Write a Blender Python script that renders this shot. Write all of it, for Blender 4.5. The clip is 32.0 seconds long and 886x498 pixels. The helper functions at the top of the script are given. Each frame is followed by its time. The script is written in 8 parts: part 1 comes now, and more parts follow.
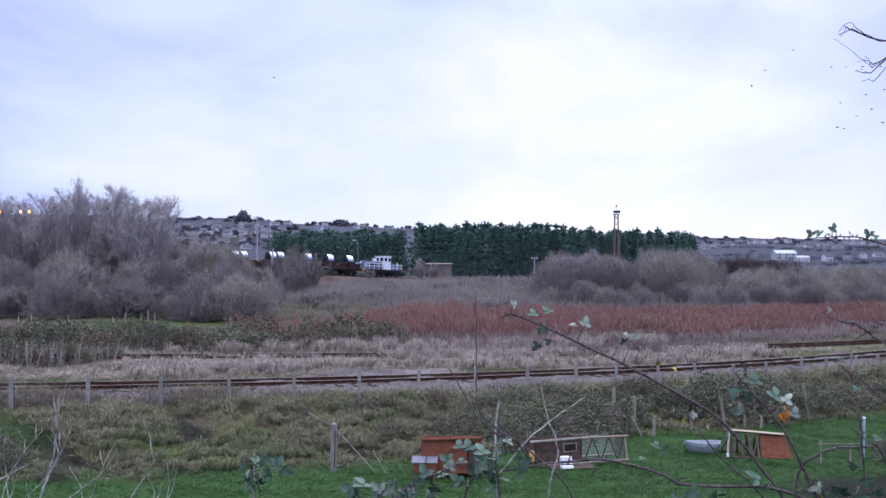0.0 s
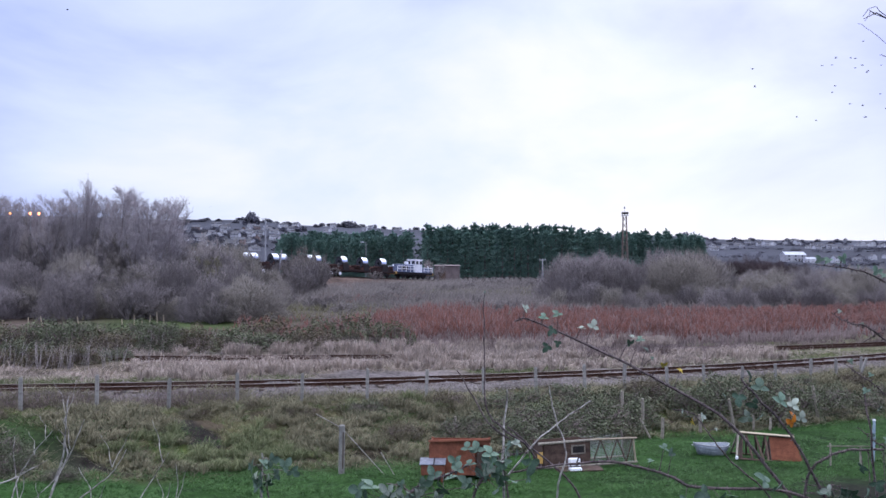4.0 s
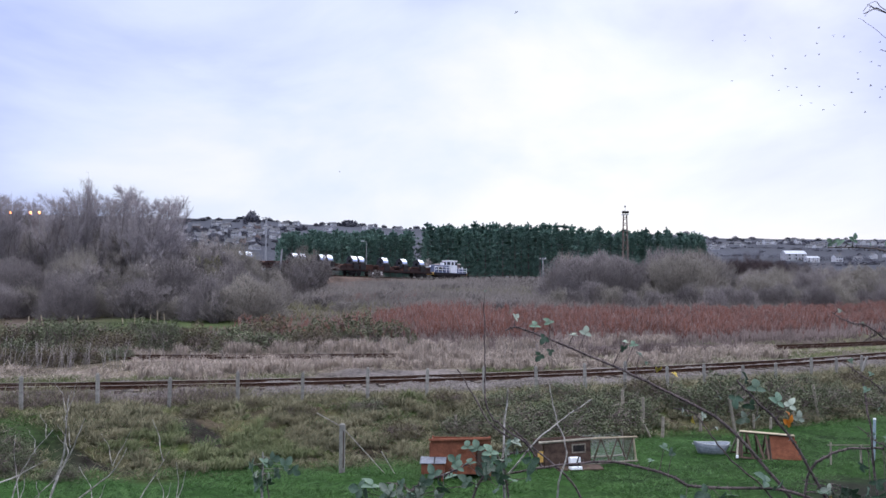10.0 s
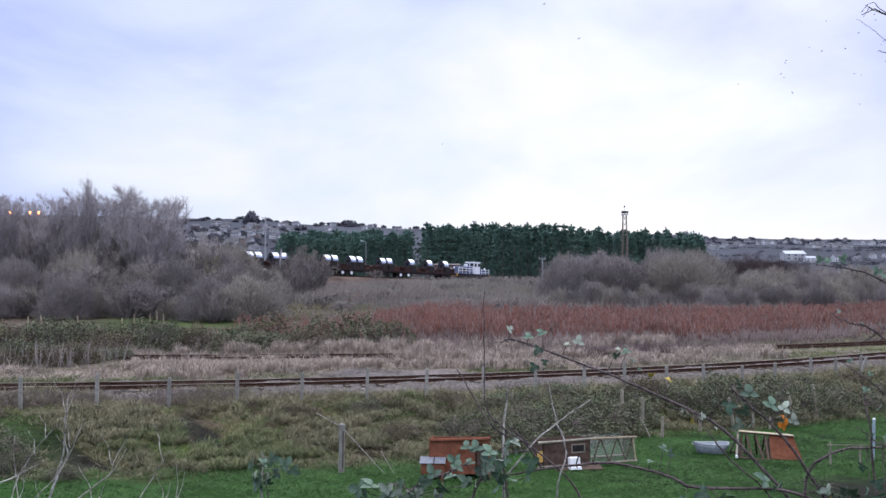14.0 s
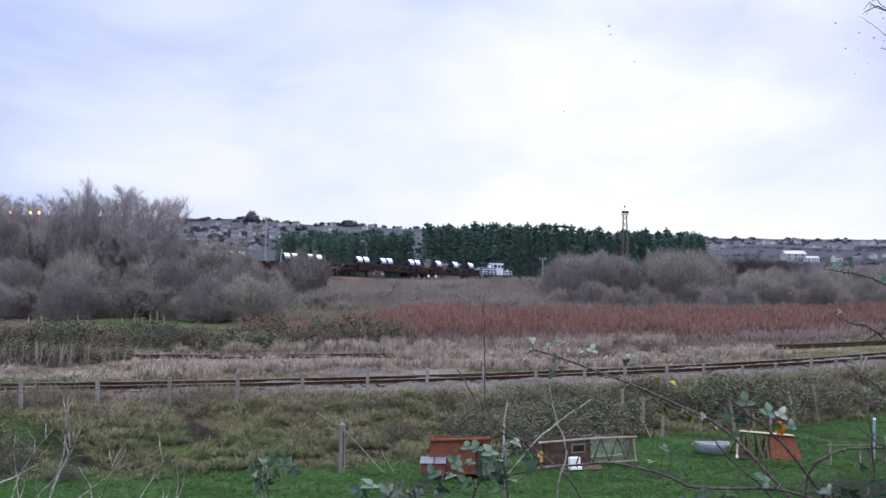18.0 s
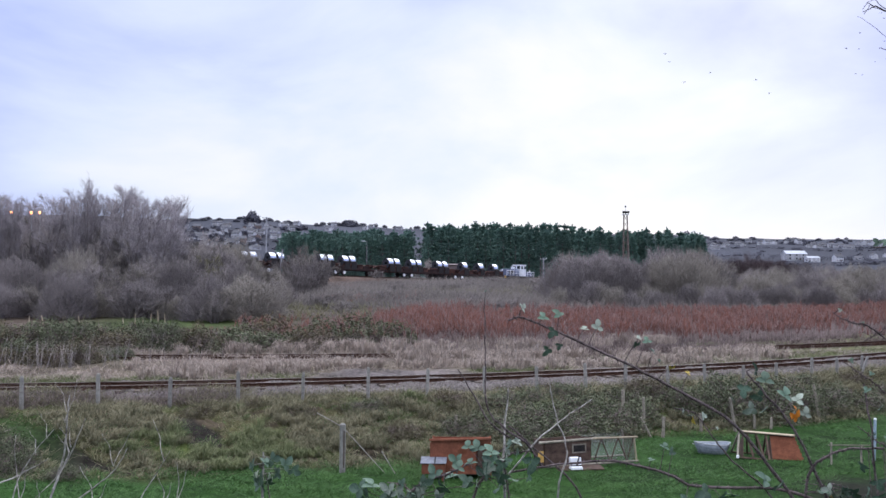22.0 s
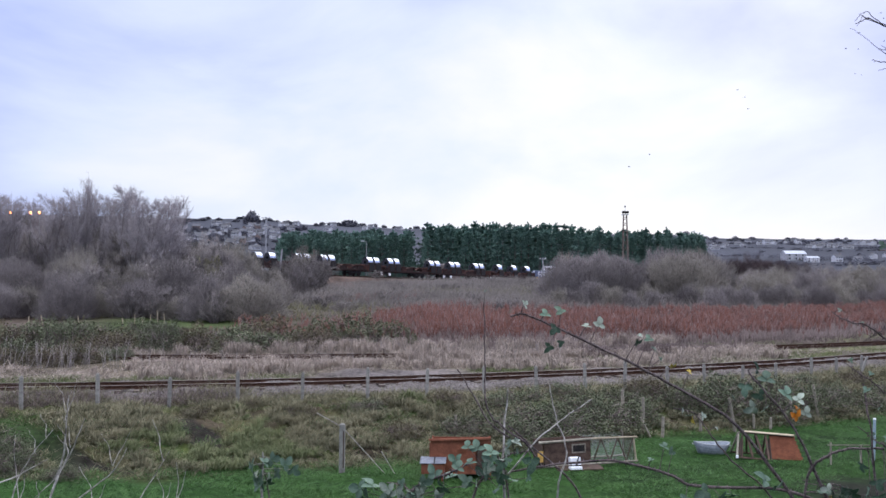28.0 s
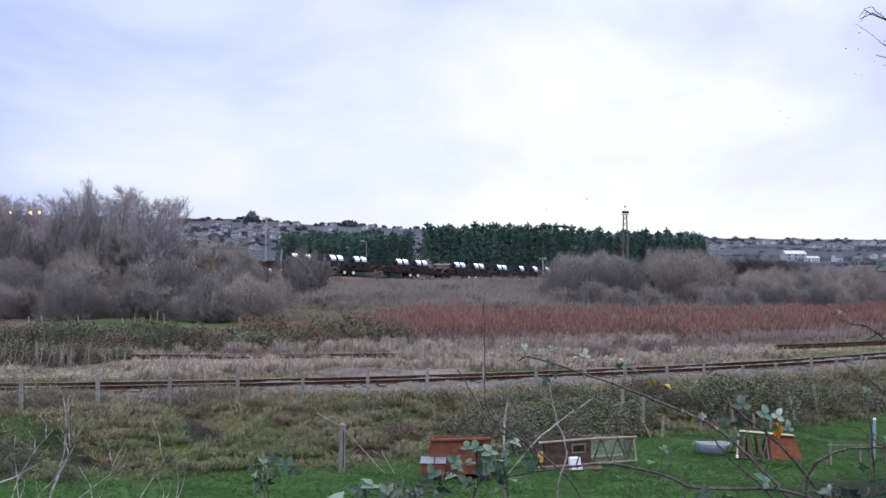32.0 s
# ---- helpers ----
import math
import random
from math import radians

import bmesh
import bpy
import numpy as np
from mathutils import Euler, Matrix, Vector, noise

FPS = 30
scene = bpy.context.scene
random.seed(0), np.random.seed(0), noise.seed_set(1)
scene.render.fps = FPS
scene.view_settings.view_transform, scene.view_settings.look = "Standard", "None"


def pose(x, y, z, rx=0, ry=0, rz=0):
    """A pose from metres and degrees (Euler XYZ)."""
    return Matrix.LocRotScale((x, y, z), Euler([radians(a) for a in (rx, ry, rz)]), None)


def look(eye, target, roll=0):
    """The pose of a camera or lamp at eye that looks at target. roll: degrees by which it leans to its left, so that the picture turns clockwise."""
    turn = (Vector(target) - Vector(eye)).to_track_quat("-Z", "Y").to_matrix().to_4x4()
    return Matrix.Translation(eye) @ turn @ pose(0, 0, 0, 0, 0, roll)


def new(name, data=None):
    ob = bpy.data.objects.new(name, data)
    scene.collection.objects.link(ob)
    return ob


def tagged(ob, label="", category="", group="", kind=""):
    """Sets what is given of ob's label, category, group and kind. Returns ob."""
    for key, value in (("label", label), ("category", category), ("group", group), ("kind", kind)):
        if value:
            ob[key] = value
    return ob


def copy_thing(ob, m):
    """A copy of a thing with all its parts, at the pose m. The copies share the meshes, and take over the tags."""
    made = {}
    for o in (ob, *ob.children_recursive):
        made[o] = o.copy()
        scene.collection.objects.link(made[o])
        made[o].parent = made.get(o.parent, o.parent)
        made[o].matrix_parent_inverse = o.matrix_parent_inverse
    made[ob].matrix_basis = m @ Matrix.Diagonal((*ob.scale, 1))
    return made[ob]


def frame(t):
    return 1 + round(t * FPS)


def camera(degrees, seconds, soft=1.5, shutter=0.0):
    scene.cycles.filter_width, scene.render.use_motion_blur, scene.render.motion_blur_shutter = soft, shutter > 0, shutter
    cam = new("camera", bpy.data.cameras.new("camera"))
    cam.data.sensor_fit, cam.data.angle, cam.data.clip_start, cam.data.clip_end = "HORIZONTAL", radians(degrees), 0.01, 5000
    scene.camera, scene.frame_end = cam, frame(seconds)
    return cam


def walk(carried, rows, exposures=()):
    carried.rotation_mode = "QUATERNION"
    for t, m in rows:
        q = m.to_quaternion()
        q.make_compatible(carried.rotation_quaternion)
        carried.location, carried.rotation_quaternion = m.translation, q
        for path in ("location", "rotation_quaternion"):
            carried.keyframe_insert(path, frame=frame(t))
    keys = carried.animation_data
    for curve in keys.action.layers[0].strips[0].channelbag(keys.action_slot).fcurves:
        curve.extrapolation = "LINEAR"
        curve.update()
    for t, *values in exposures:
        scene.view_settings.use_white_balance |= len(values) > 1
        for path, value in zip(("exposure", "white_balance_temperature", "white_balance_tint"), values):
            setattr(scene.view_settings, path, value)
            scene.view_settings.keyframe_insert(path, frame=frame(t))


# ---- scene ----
# ---------------------------------------------------------------- camera
cam = camera(52.0, 32.0, soft=1.5)
EYE = (0.0, 0.0, 4.35)
TILT = 92.10


def aim(right, up):
    """Standing camera: degrees turned to the right of north and above its resting tilt."""
    return pose(*EYE, TILT + up, 0, -right)


walk(cam, [
    (0.0, aim(0.53, -0.04)), (0.5, aim(0.41, 0.04)), (1.0, aim(0.46, 0.16)), (1.5, aim(0.18, 0.10)),
    (2.0, aim(0.12, 0.09)), (2.5, aim(0.08, 0.08)), (3.0, aim(0.0, 0.02)), (3.5, aim(0.01, 0.06)),
    (5.5, aim(0.05, 0.07)), (6.0, aim(0.02, 0.0)), (6.5, aim(-0.01, -0.05)), (7.0, aim(-0.01, -0.05)),
    (7.5, aim(0.0, -0.03)), (8.0, aim(0.0, -0.01)), (9.0, aim(0.0, 0.0)), (11.0, aim(0.0, 0.0)),
    (12.0, aim(0.03, 0.0)), (13.0, aim(0.03, 0.0)), (14.5, aim(0.03, 0.0)), (17.0, aim(0.0, 0.0)),
    (19.0, aim(0.02, 0.0)), (21.0, aim(-0.02, 0.0)), (23.5, aim(-0.03, 0.0)), (25.0, aim(0.0, 0.0)),
    (28.0, aim(0.0, 0.0)), (32.0, aim(0.0, 0.0))],
    exposures=[(0.0, 0.0, 5560, 21), (3.4, 0.0, 5660, 19), (7.0, 0.0, 6040, 13.5), (32.0, 0.0, 6040, 13.5)])

# ---------------------------------------------------------------- sky and sun
world = bpy.data.worlds.new("world")
scene.world = world
world.use_nodes = True
wn, wl = world.node_tree.nodes, world.node_tree.links
wn.clear()
w_out = wn.new("ShaderNodeOutputWorld")
w_sky = wn.new("ShaderNodeTexSky")
w_sky.sky_type, w_sky.sun_disc = "NISHITA", False
w_sky.sun_elevation, w_sky.sun_rotation = radians(24), radians(20)
w_b1 = wn.new("ShaderNodeBackground")
w_b1.inputs["Strength"].default_value = 0.10
wl.new(w_sky.outputs[0], w_b1.inputs["Color"])
w_tc = wn.new("ShaderNodeTexCoord")
w_map = wn.new("ShaderNodeMapping")
w_map.inputs["Scale"].default_value = (1.0, 1.0, 2.2)
w_map.inputs["Location"].default_value = (0.35, 0.1, 0.2)
wl.new(w_tc.outputs["Generated"], w_map.inputs["Vector"])
w_n = wn.new("ShaderNodeTexNoise")
w_n.inputs["Scale"].default_value, w_n.inputs["Detail"].default_value = 3.2, 7.0
w_n.inputs["Roughness"].default_value = 0.52
w_n.inputs["Distortion"].default_value = 0.35
wl.new(w_map.outputs[0], w_n.inputs["Vector"])
w_ramp = wn.new("ShaderNodeValToRGB")
els = w_ramp.color_ramp.elements
els[0].position, els[0].color = 0.22, (0.53, 0.61, 1.0, 1)
els[1].position, els[1].color = 0.66, (0.99, 0.985, 1.0, 1)
mid = els.new(0.50)
mid.color = (0.815, 0.875, 1.0, 1)
# thicker, brighter cloud ahead, thinner towards the sides
w_sep = wn.new("ShaderNodeSeparateXYZ")
wl.new(w_tc.outputs["Generated"], w_sep.inputs[0])
w_off = wn.new("ShaderNodeMath")
w_off.operation = "SUBTRACT"
w_off.inputs[1].default_value = 0.03
wl.new(w_sep.outputs["X"], w_off.inputs[0])
w_sq = wn.new("ShaderNodeMath")
w_sq.operation = "POWER"
w_sq.inputs[1].default_value = 2.0
w_abs = wn.new("ShaderNodeMath")
w_abs.operation = "ABSOLUTE"
wl.new(w_off.outputs[0], w_abs.inputs[0])
wl.new(w_abs.outputs[0], w_sq.inputs[0])
w_fall = wn.new("ShaderNodeMath")
w_fall.operation = "MULTIPLY_ADD"
w_fall.inputs[1].default_value, w_fall.inputs[2].default_value = -1.30, 0.068
w_fall.use_clamp = False
wl.new(w_sq.outputs[0], w_fall.inputs[0])
w_add = wn.new("ShaderNodeMath")
w_add.operation = "ADD"
wl.new(w_n.outputs["Fac"], w_add.inputs[0])
wl.new(w_fall.outputs[0], w_add.inputs[1])
wl.new(w_add.outputs[0], w_ramp.inputs["Fac"])
w_b2 = wn.new("ShaderNodeBackground")
# an overcast sky is about three times as bright overhead as near the horizon
w_zen = wn.new("ShaderNodeMapRange")
w_zen.interpolation_type = "SMOOTHSTEP"
w_zen.inputs["From Min"].default_value, w_zen.inputs["From Max"].default_value = 0.30, 0.85
w_zen.inputs["To Min"].default_value, w_zen.inputs["To Max"].default_value = 0.98, 3.0
wl.new(w_sep.outputs["Z"], w_zen.inputs["Value"])
wl.new(w_zen.outputs[0], w_b2.inputs["Strength"])
w_warm = wn.new("ShaderNodeMix")
w_warm.data_type = "RGBA"
w_warm.inputs["B"].default_value = (0.955, 0.98, 1.0, 1)
w_up = wn.new("ShaderNodeMapRange")
w_up.inputs["From Min"].default_value, w_up.inputs["From Max"].default_value = 0.34, 0.75
wl.new(w_sep.outputs["Z"], w_up.inputs["Value"])
wl.new(w_up.outputs[0], w_warm.inputs["Factor"])
wl.new(w_ramp.outputs["Color"], w_warm.inputs["A"])
wl.new(w_warm.outputs["Result"], w_b2.inputs["Color"])
w_mix = wn.new("ShaderNodeMixShader")
w_mix.inputs["Fac"].default_value = 0.90
wl.new(w_b1.outputs[0], w_mix.inputs[1])
wl.new(w_b2.outputs[0], w_mix.inputs[2])
wl.new(w_mix.outputs[0], w_out.inputs["Surface"])

sun_data = bpy.data.lights.new("sun", "SUN")
sun_data.energy, sun_data.angle, sun_data.color = 0.6, radians(25), (1.0, 0.95, 0.9)
sun = new("sun", sun_data)
sun.matrix_world = look((30, 90, 60), (0, 0, 0))
tagged(sun, kind="structure")

# ---------------------------------------------------------------- materials
def material(name, dark, light, scale=4.0, rough=0.85, metal=0.0, bump=0.0, fine=8.0, vary=0.0, island=0.0, spec=0.25, attr=""):
    """Two colours mixed by noise at two scales; vary: brightness by object, island: by loose piece."""
    m = bpy.data.materials.new(name)
    m.use_nodes = True
    n, l = m.node_tree.nodes, m.node_tree.links
    b = n["Principled BSDF"]
    b.inputs["Roughness"].default_value = rough
    b.inputs["Metallic"].default_value = metal
    b.inputs["Specular IOR Level"].default_value = spec
    tc = n.new("ShaderNodeTexCoord")
    big, small = n.new("ShaderNodeTexNoise"), n.new("ShaderNodeTexNoise")
    for tex, s in ((big, scale), (small, scale * fine)):
        tex.inputs["Scale"].default_value = s
        tex.inputs["Detail"].default_value = 4.0
        l.new(tc.outputs["Object"], tex.inputs["Vector"])
    add = n.new("ShaderNodeMath")
    add.operation = "ADD"
    l.new(big.outputs["Fac"], add.inputs[0])
    l.new(small.outputs["Fac"], add.inputs[1])
    rng = n.new("ShaderNodeMapRange")
    rng.inputs["From Min"].default_value, rng.inputs["From Max"].default_value = 0.72, 1.28
    l.new(add.outputs[0], rng.inputs["Value"])
    mix = n.new("ShaderNodeMix")
    mix.data_type = "RGBA"
    mix.inputs["A"].default_value, mix.inputs["B"].default_value = (*dark, 1), (*light, 1)
    fac = rng.outputs[0]
    if island:
        g = n.new("ShaderNodeNewGeometry")
        mi = n.new("ShaderNodeMix")
        mi.inputs["Factor"].default_value = island
        l.new(rng.outputs[0], mi.inputs["A"])
        l.new(g.outputs["Random Per Island"], mi.inputs["B"])
        fac = mi.outputs["Result"]
    l.new(fac, mix.inputs["Factor"])
    col = mix.outputs["Result"]
    if attr:
        at = n.new("ShaderNodeVertexColor")
        at.layer_name = attr
        mu = n.new("ShaderNodeMix")
        mu.data_type, mu.blend_type = "RGBA", "MULTIPLY"
        mu.inputs["Factor"].default_value = 1.0
        l.new(at.outputs["Color"], mu.inputs["A"])
        l.new(col, mu.inputs["B"])
        col = mu.outputs["Result"]
    if vary:
        oi = n.new("ShaderNodeObjectInfo")
        mr = n.new("ShaderNodeMapRange")
        mr.inputs["To Min"].default_value, mr.inputs["To Max"].default_value = 1 - vary, 1 + vary
        l.new(oi.outputs["Random"], mr.inputs["Value"])
        hs = n.new("ShaderNodeHueSaturation")
        l.new(mr.outputs[0], hs.inputs["Value"])
        l.new(col, hs.inputs["Color"])
        col = hs.outputs["Color"]
    l.new(col, b.inputs["Base Color"])
    if bump:
        bp = n.new("ShaderNodeBump")
        bp.inputs["Strength"].default_value = bump
        bp.inputs["Distance"].default_value = 0.02
        l.new(small.outputs["Fac"], bp.inputs["Height"])
        l.new(bp.outputs[0], b.inputs["Normal"])
    return m


def glow(name, colour, strength):
    m = bpy.data.materials.new(name)
    m.use_nodes = True
    b = m.node_tree.nodes["Principled BSDF"]
    b.inputs["Base Color"].default_value = (*colour, 1)
    b.inputs["Emission Color"].default_value = (*colour, 1)
    b.inputs["Emission Strength"].default_value = strength
    return m


M_GROUND = material("ground_soil", (0.35, 0.35, 0.35), (1.65, 1.65, 1.6), 0.35, 0.95, bump=0.5, fine=14, attr="soil", spec=0.06)
M_GRASS = material("green_grass", (0.030, 0.082, 0.020), (0.090, 0.168, 0.050), 0.8, 0.8, island=0.5, spec=0.15)
M_ROUGH = material("rough_grass", (0.066, 0.070, 0.040), (0.305, 0.272, 0.176), 0.9, 0.9, island=0.40, spec=0.15)
M_STRAW = material("straw", (0.150, 0.122, 0.106), (0.55, 0.46, 0.395), 0.5, 0.9, island=0.55, spec=0.15)
M_GREENSTRAW = material("green_straw", (0.062, 0.084, 0.034), (0.225, 0.235, 0.122), 0.5, 0.9, island=0.5, spec=0.15)
M_REDSTEM = material("red_twigs", (0.070, 0.030, 0.026), (0.215, 0.082, 0.060), 0.25, 0.8, island=0.6)
M_BROWNSTEM = material("brown_stems", (0.086, 0.064, 0.062), (0.265, 0.206, 0.198), 0.4, 0.9, island=0.6)
M_BARK = material("bark_grey", (0.085, 0.075, 0.073), (0.23, 0.20, 0.19), 3.0, 0.95, bump=0.4, vary=0.15)
M_TWIG = material("bare_twigs", (0.074, 0.065, 0.068), (0.218, 0.190, 0.190), 0.5, 0.9, island=0.5, vary=0.25)
M_SCRUB = material("moor_scrub", (0.075, 0.067, 0.066), (0.205, 0.178, 0.166), 0.08, 0.9, island=0.35, fine=5)
M_TWIGPALE = material("pale_twigs", (0.140, 0.123, 0.121), (0.33, 0.292, 0.282), 0.5, 0.9, island=0.5, vary=0.15)
M_TWIGTALL = material("tall_tree_twigs", (0.160, 0.144, 0.156), (0.37, 0.33, 0.345), 0.3, 0.9, island=0.5, vary=0.12)
M_TWIGOLIVE = material("lichened_twigs", (0.100, 0.089, 0.079), (0.255, 0.226, 0.198), 0.5, 0.9, island=0.5, vary=0.18)
M_TWIGGREEN = material("ivy_twigs", (0.070, 0.070, 0.032), (0.21, 0.19, 0.10), 0.5, 0.9, island=0.5, vary=0.15)
M_TWIGDARK = material("dark_twigs", (0.022, 0.016, 0.018), (0.060, 0.040, 0.042), 0.5, 0.9, island=0.5, vary=0.2)
M_NEEDLE = material("pine_needles", (0.062, 0.122, 0.102), (0.200, 0.305, 0.255), 0.5, 0.8, island=0.55, vary=0.2)
M_BRAMBLE = material("bramble_leaves", (0.034, 0.046, 0.027), (0.205, 0.215, 0.135), 1.6, 0.8, island=0.38, vary=0.18, spec=0.08)
M_BRAMBLEBROWN = material("bramble_leaves_brown", (0.060, 0.052, 0.032), (0.185, 0.155, 0.095), 0.8, 0.8, island=0.6, vary=0.12)
# far trees and hedges: distance haze mixed into their blue-grey
M_HAZEDHILLTREE = material("hazed_hill_trees", (0.055, 0.056, 0.076), (0.150, 0.145, 0.172), 0.2, 0.9, island=0.5, vary=0.3)
M_RAIL = material("rail_rust", (0.026, 0.014, 0.011), (0.078, 0.040, 0.028), 6.0, 0.8, metal=0.05, bump=0.2, spec=0.1)
M_RAILTOP = material("rail_worn", (0.16, 0.13, 0.11), (0.32, 0.28, 0.25), 6.0, 0.45, metal=0.6)
M_SLEEPER = material("sleeper_wood", (0.055, 0.043, 0.036), (0.16, 0.13, 0.11), 3.0, 0.9, bump=0.4, vary=0.25)
M_BALLAST = material("ballast_stone", (0.08, 0.067, 0.062), (0.28, 0.245, 0.235), 1.5, 0.95, island=0.8)
M_CONCRETE = material("old_concrete", (0.155, 0.148, 0.136), (0.33, 0.315, 0.29), 6.0, 0.9, bump=0.5, vary=0.15)
M_POSTWOOD = material("weathered_wood", (0.15, 0.13, 0.105), (0.36, 0.32, 0.26), 8.0, 0.9, bump=0.5, vary=0.2)
M_WIRE = material("rusty_wire", (0.08, 0.06, 0.05), (0.2, 0.17, 0.15), 20.0, 0.6, metal=0.6)
M_COOP = material("red_stained_wood", (0.130, 0.044, 0.026), (0.265, 0.098, 0.056), 5.0, 0.8, bump=0.2, vary=0.12)
M_ARKWOOD = material("faded_red_wood", (0.100, 0.036, 0.020), (0.205, 0.076, 0.042), 5.0, 0.85, bump=0.2, vary=0.12, spec=0.15)
M_FELT = material("grey_felt", (0.12, 0.125, 0.15), (0.26, 0.27, 0.31), 10.0, 0.85, bump=0.3)
M_DARKWOOD = material("dark_wood", (0.05, 0.032, 0.026), (0.13, 0.085, 0.065), 7.0, 0.85, bump=0.3, vary=0.2)
M_BATTEN = material("bare_batten", (0.24, 0.19, 0.13), (0.48, 0.40, 0.29), 8.0, 0.85, bump=0.2, vary=0.15)
M_YELLOWWOOD = material("new_pine", (0.45, 0.26, 0.06), (0.65, 0.42, 0.14), 8.0, 0.7)
M_WHITE = material("white_plastic", (0.78, 0.78, 0.82), (0.88, 0.88, 0.90), 8.0, 0.4, spec=0.35)
M_BLACK = material("black_iron", (0.012, 0.010, 0.010), (0.035, 0.030, 0.03), 5.0, 0.7, bump=0.2)
M_TARP = material("old_zinc", (0.17, 0.19, 0.225), (0.36, 0.39, 0.44), 5.0, 0.55, bump=0.3, metal=0.2, spec=0.3)
M_BLUEPIPE = material("pale_blue_plastic", (0.22, 0.30, 0.38), (0.42, 0.50, 0.57), 9.0, 0.5, spec=0.3)
M_MESHWIRE = material("galvanised_wire", (0.25, 0.26, 0.27), (0.45, 0.46, 0.47), 9.0, 0.5, metal=0.7, spec=0.35)
M_WAGON = material("wagon_rust", (0.035, 0.017, 0.015), (0.100, 0.044, 0.034), 1.2, 0.85, bump=0.3, vary=0.2)
M_WAGONDARK = material("wagon_dark", (0.018, 0.011, 0.011), (0.052, 0.029, 0.026), 1.2, 0.85, bump=0.3, vary=0.2)
M_COIL = material("bright_steel", (0.60, 0.62, 0.68), (0.78, 0.80, 0.85), 2.0, 0.24, metal=1.0)
M_COILEND = material("coil_edge", (0.018, 0.018, 0.022), (0.05, 0.05, 0.058), 4.0, 0.6, metal=0.3)
M_LOCOBLUE = material("loco_blue", (0.07, 0.085, 0.15), (0.15, 0.175, 0.27), 2.0, 0.5, spec=0.35)
M_LOCOWHITE = material("loco_white", (0.62, 0.63, 0.68), (0.80, 0.81, 0.85), 2.0, 0.5, spec=0.35)
M_GLASS = material("dark_glass", (0.02, 0.022, 0.026), (0.04, 0.043, 0.05), 2.0, 0.1, spec=0.6)
M_AXLE = material("white_disc", (0.85, 0.85, 0.88), (0.93, 0.93, 0.95), 6.0, 0.35, spec=0.35)
M_POLE = material("pole_wood_grey", (0.22, 0.22, 0.24), (0.40, 0.40, 0.43), 3.0, 0.85)
M_GALV = material("galvanised_steel", (0.30, 0.31, 0.33), (0.48, 0.49, 0.52), 3.0, 0.5, metal=0.5, spec=0.35)
M_MASTRED = material("rusty_lattice", (0.10, 0.075, 0.065), (0.24, 0.18, 0.155), 3.0, 0.7, metal=0.3)
M_RENDER = material("house_render", (0.34, 0.335, 0.35), (0.58, 0.575, 0.60), 0.4, 0.9, vary=0.22)
M_BRICKWALL = material("house_brick", (0.13, 0.10, 0.095), (0.24, 0.185, 0.17), 0.4, 0.9, vary=0.2)
M_ROOF = material("roof_slate", (0.055, 0.055, 0.063), (0.13, 0.128, 0.142), 0.5, 0.8, vary=0.25)
M_ROOFPALE = material("pale_roof_sheet", (0.36, 0.37, 0.41), (0.52, 0.53, 0.58), 0.3, 0.6, vary=0.1, spec=0.35)
M_SHED = material("brown_shed_sheet", (0.11, 0.085, 0.085), (0.20, 0.16, 0.155), 0.8, 0.8)
M_CANE = material("bramble_cane", (0.016, 0.010, 0.013), (0.185, 0.140, 0.138), 55.0, 0.7, bump=0.5, fine=4)
M_CANEPALE = material("dead_cane", (0.11, 0.092, 0.085), (0.56, 0.52, 0.48), 18.0, 0.85, bump=0.3, fine=3)
M_LEAF = material("bramble_leaf", (0.040, 0.075, 0.052), (0.140, 0.200, 0.142), 14.0, 0.6, vary=0.3, spec=0.22)
M_LEAFPALE = material("leaf_underside", (0.20, 0.23, 0.185), (0.34, 0.38, 0.31), 14.0, 0.8, vary=0.12)
M_LEAFBROAD = material("broad_leaf", (0.15, 0.21, 0.15), (0.30, 0.37, 0.28), 12.0, 0.6, vary=0.2, spec=0.35)
M_LEAFORANGE = material("orange_leaf", (0.45, 0.12, 0.012), (0.66, 0.25, 0.025), 18.0, 0.6)
M_LEAFYELLOW = material("yellow_leaf", (0.36, 0.25, 0.025), (0.55, 0.42, 0.07), 18.0, 0.6, vary=0.15)
M_BIRD = material("dark_feathers", (0.035, 0.035, 0.045), (0.085, 0.085, 0.10), 20.0, 0.8)
M_LAMPGLOW = glow("sodium_glow", (1.0, 0.30, 0.07), 6.0)

# ---------------------------------------------------------------- mesh helpers
rng = np.random.default_rng(7)


def mesh_of(name, verts, faces, mat, smooth=False):
    """A mesh from an array of corners and one or more arrays of faces (triangles or quads)."""
    me = bpy.data.meshes.new(name)
    verts = np.asarray(verts, dtype=np.float32)
    sets = [np.asarray(q, dtype=np.int32) for q in (faces if isinstance(faces, list) else [faces])]
    sets = [q for q in sets if len(q)]
    loops = np.concatenate([q.ravel() for q in sets])
    totals = np.concatenate([np.full(len(q), q.shape[1], dtype=np.int32) for q in sets])
    starts = np.concatenate([[0], np.cumsum(totals)[:-1]]).astype(np.int32)
    me.vertices.add(len(verts))
    me.vertices.foreach_set("co", verts.ravel())
    me.loops.add(len(loops))
    me.loops.foreach_set("vertex_index", loops)
    me.polygons.add(len(totals))
    me.polygons.foreach_set("loop_start", starts)
    me.update(calc_edges=True)
    me.polygons.foreach_set("use_smooth", np.full(len(totals), bool(smooth)))
    me.materials.append(mat)
    return me


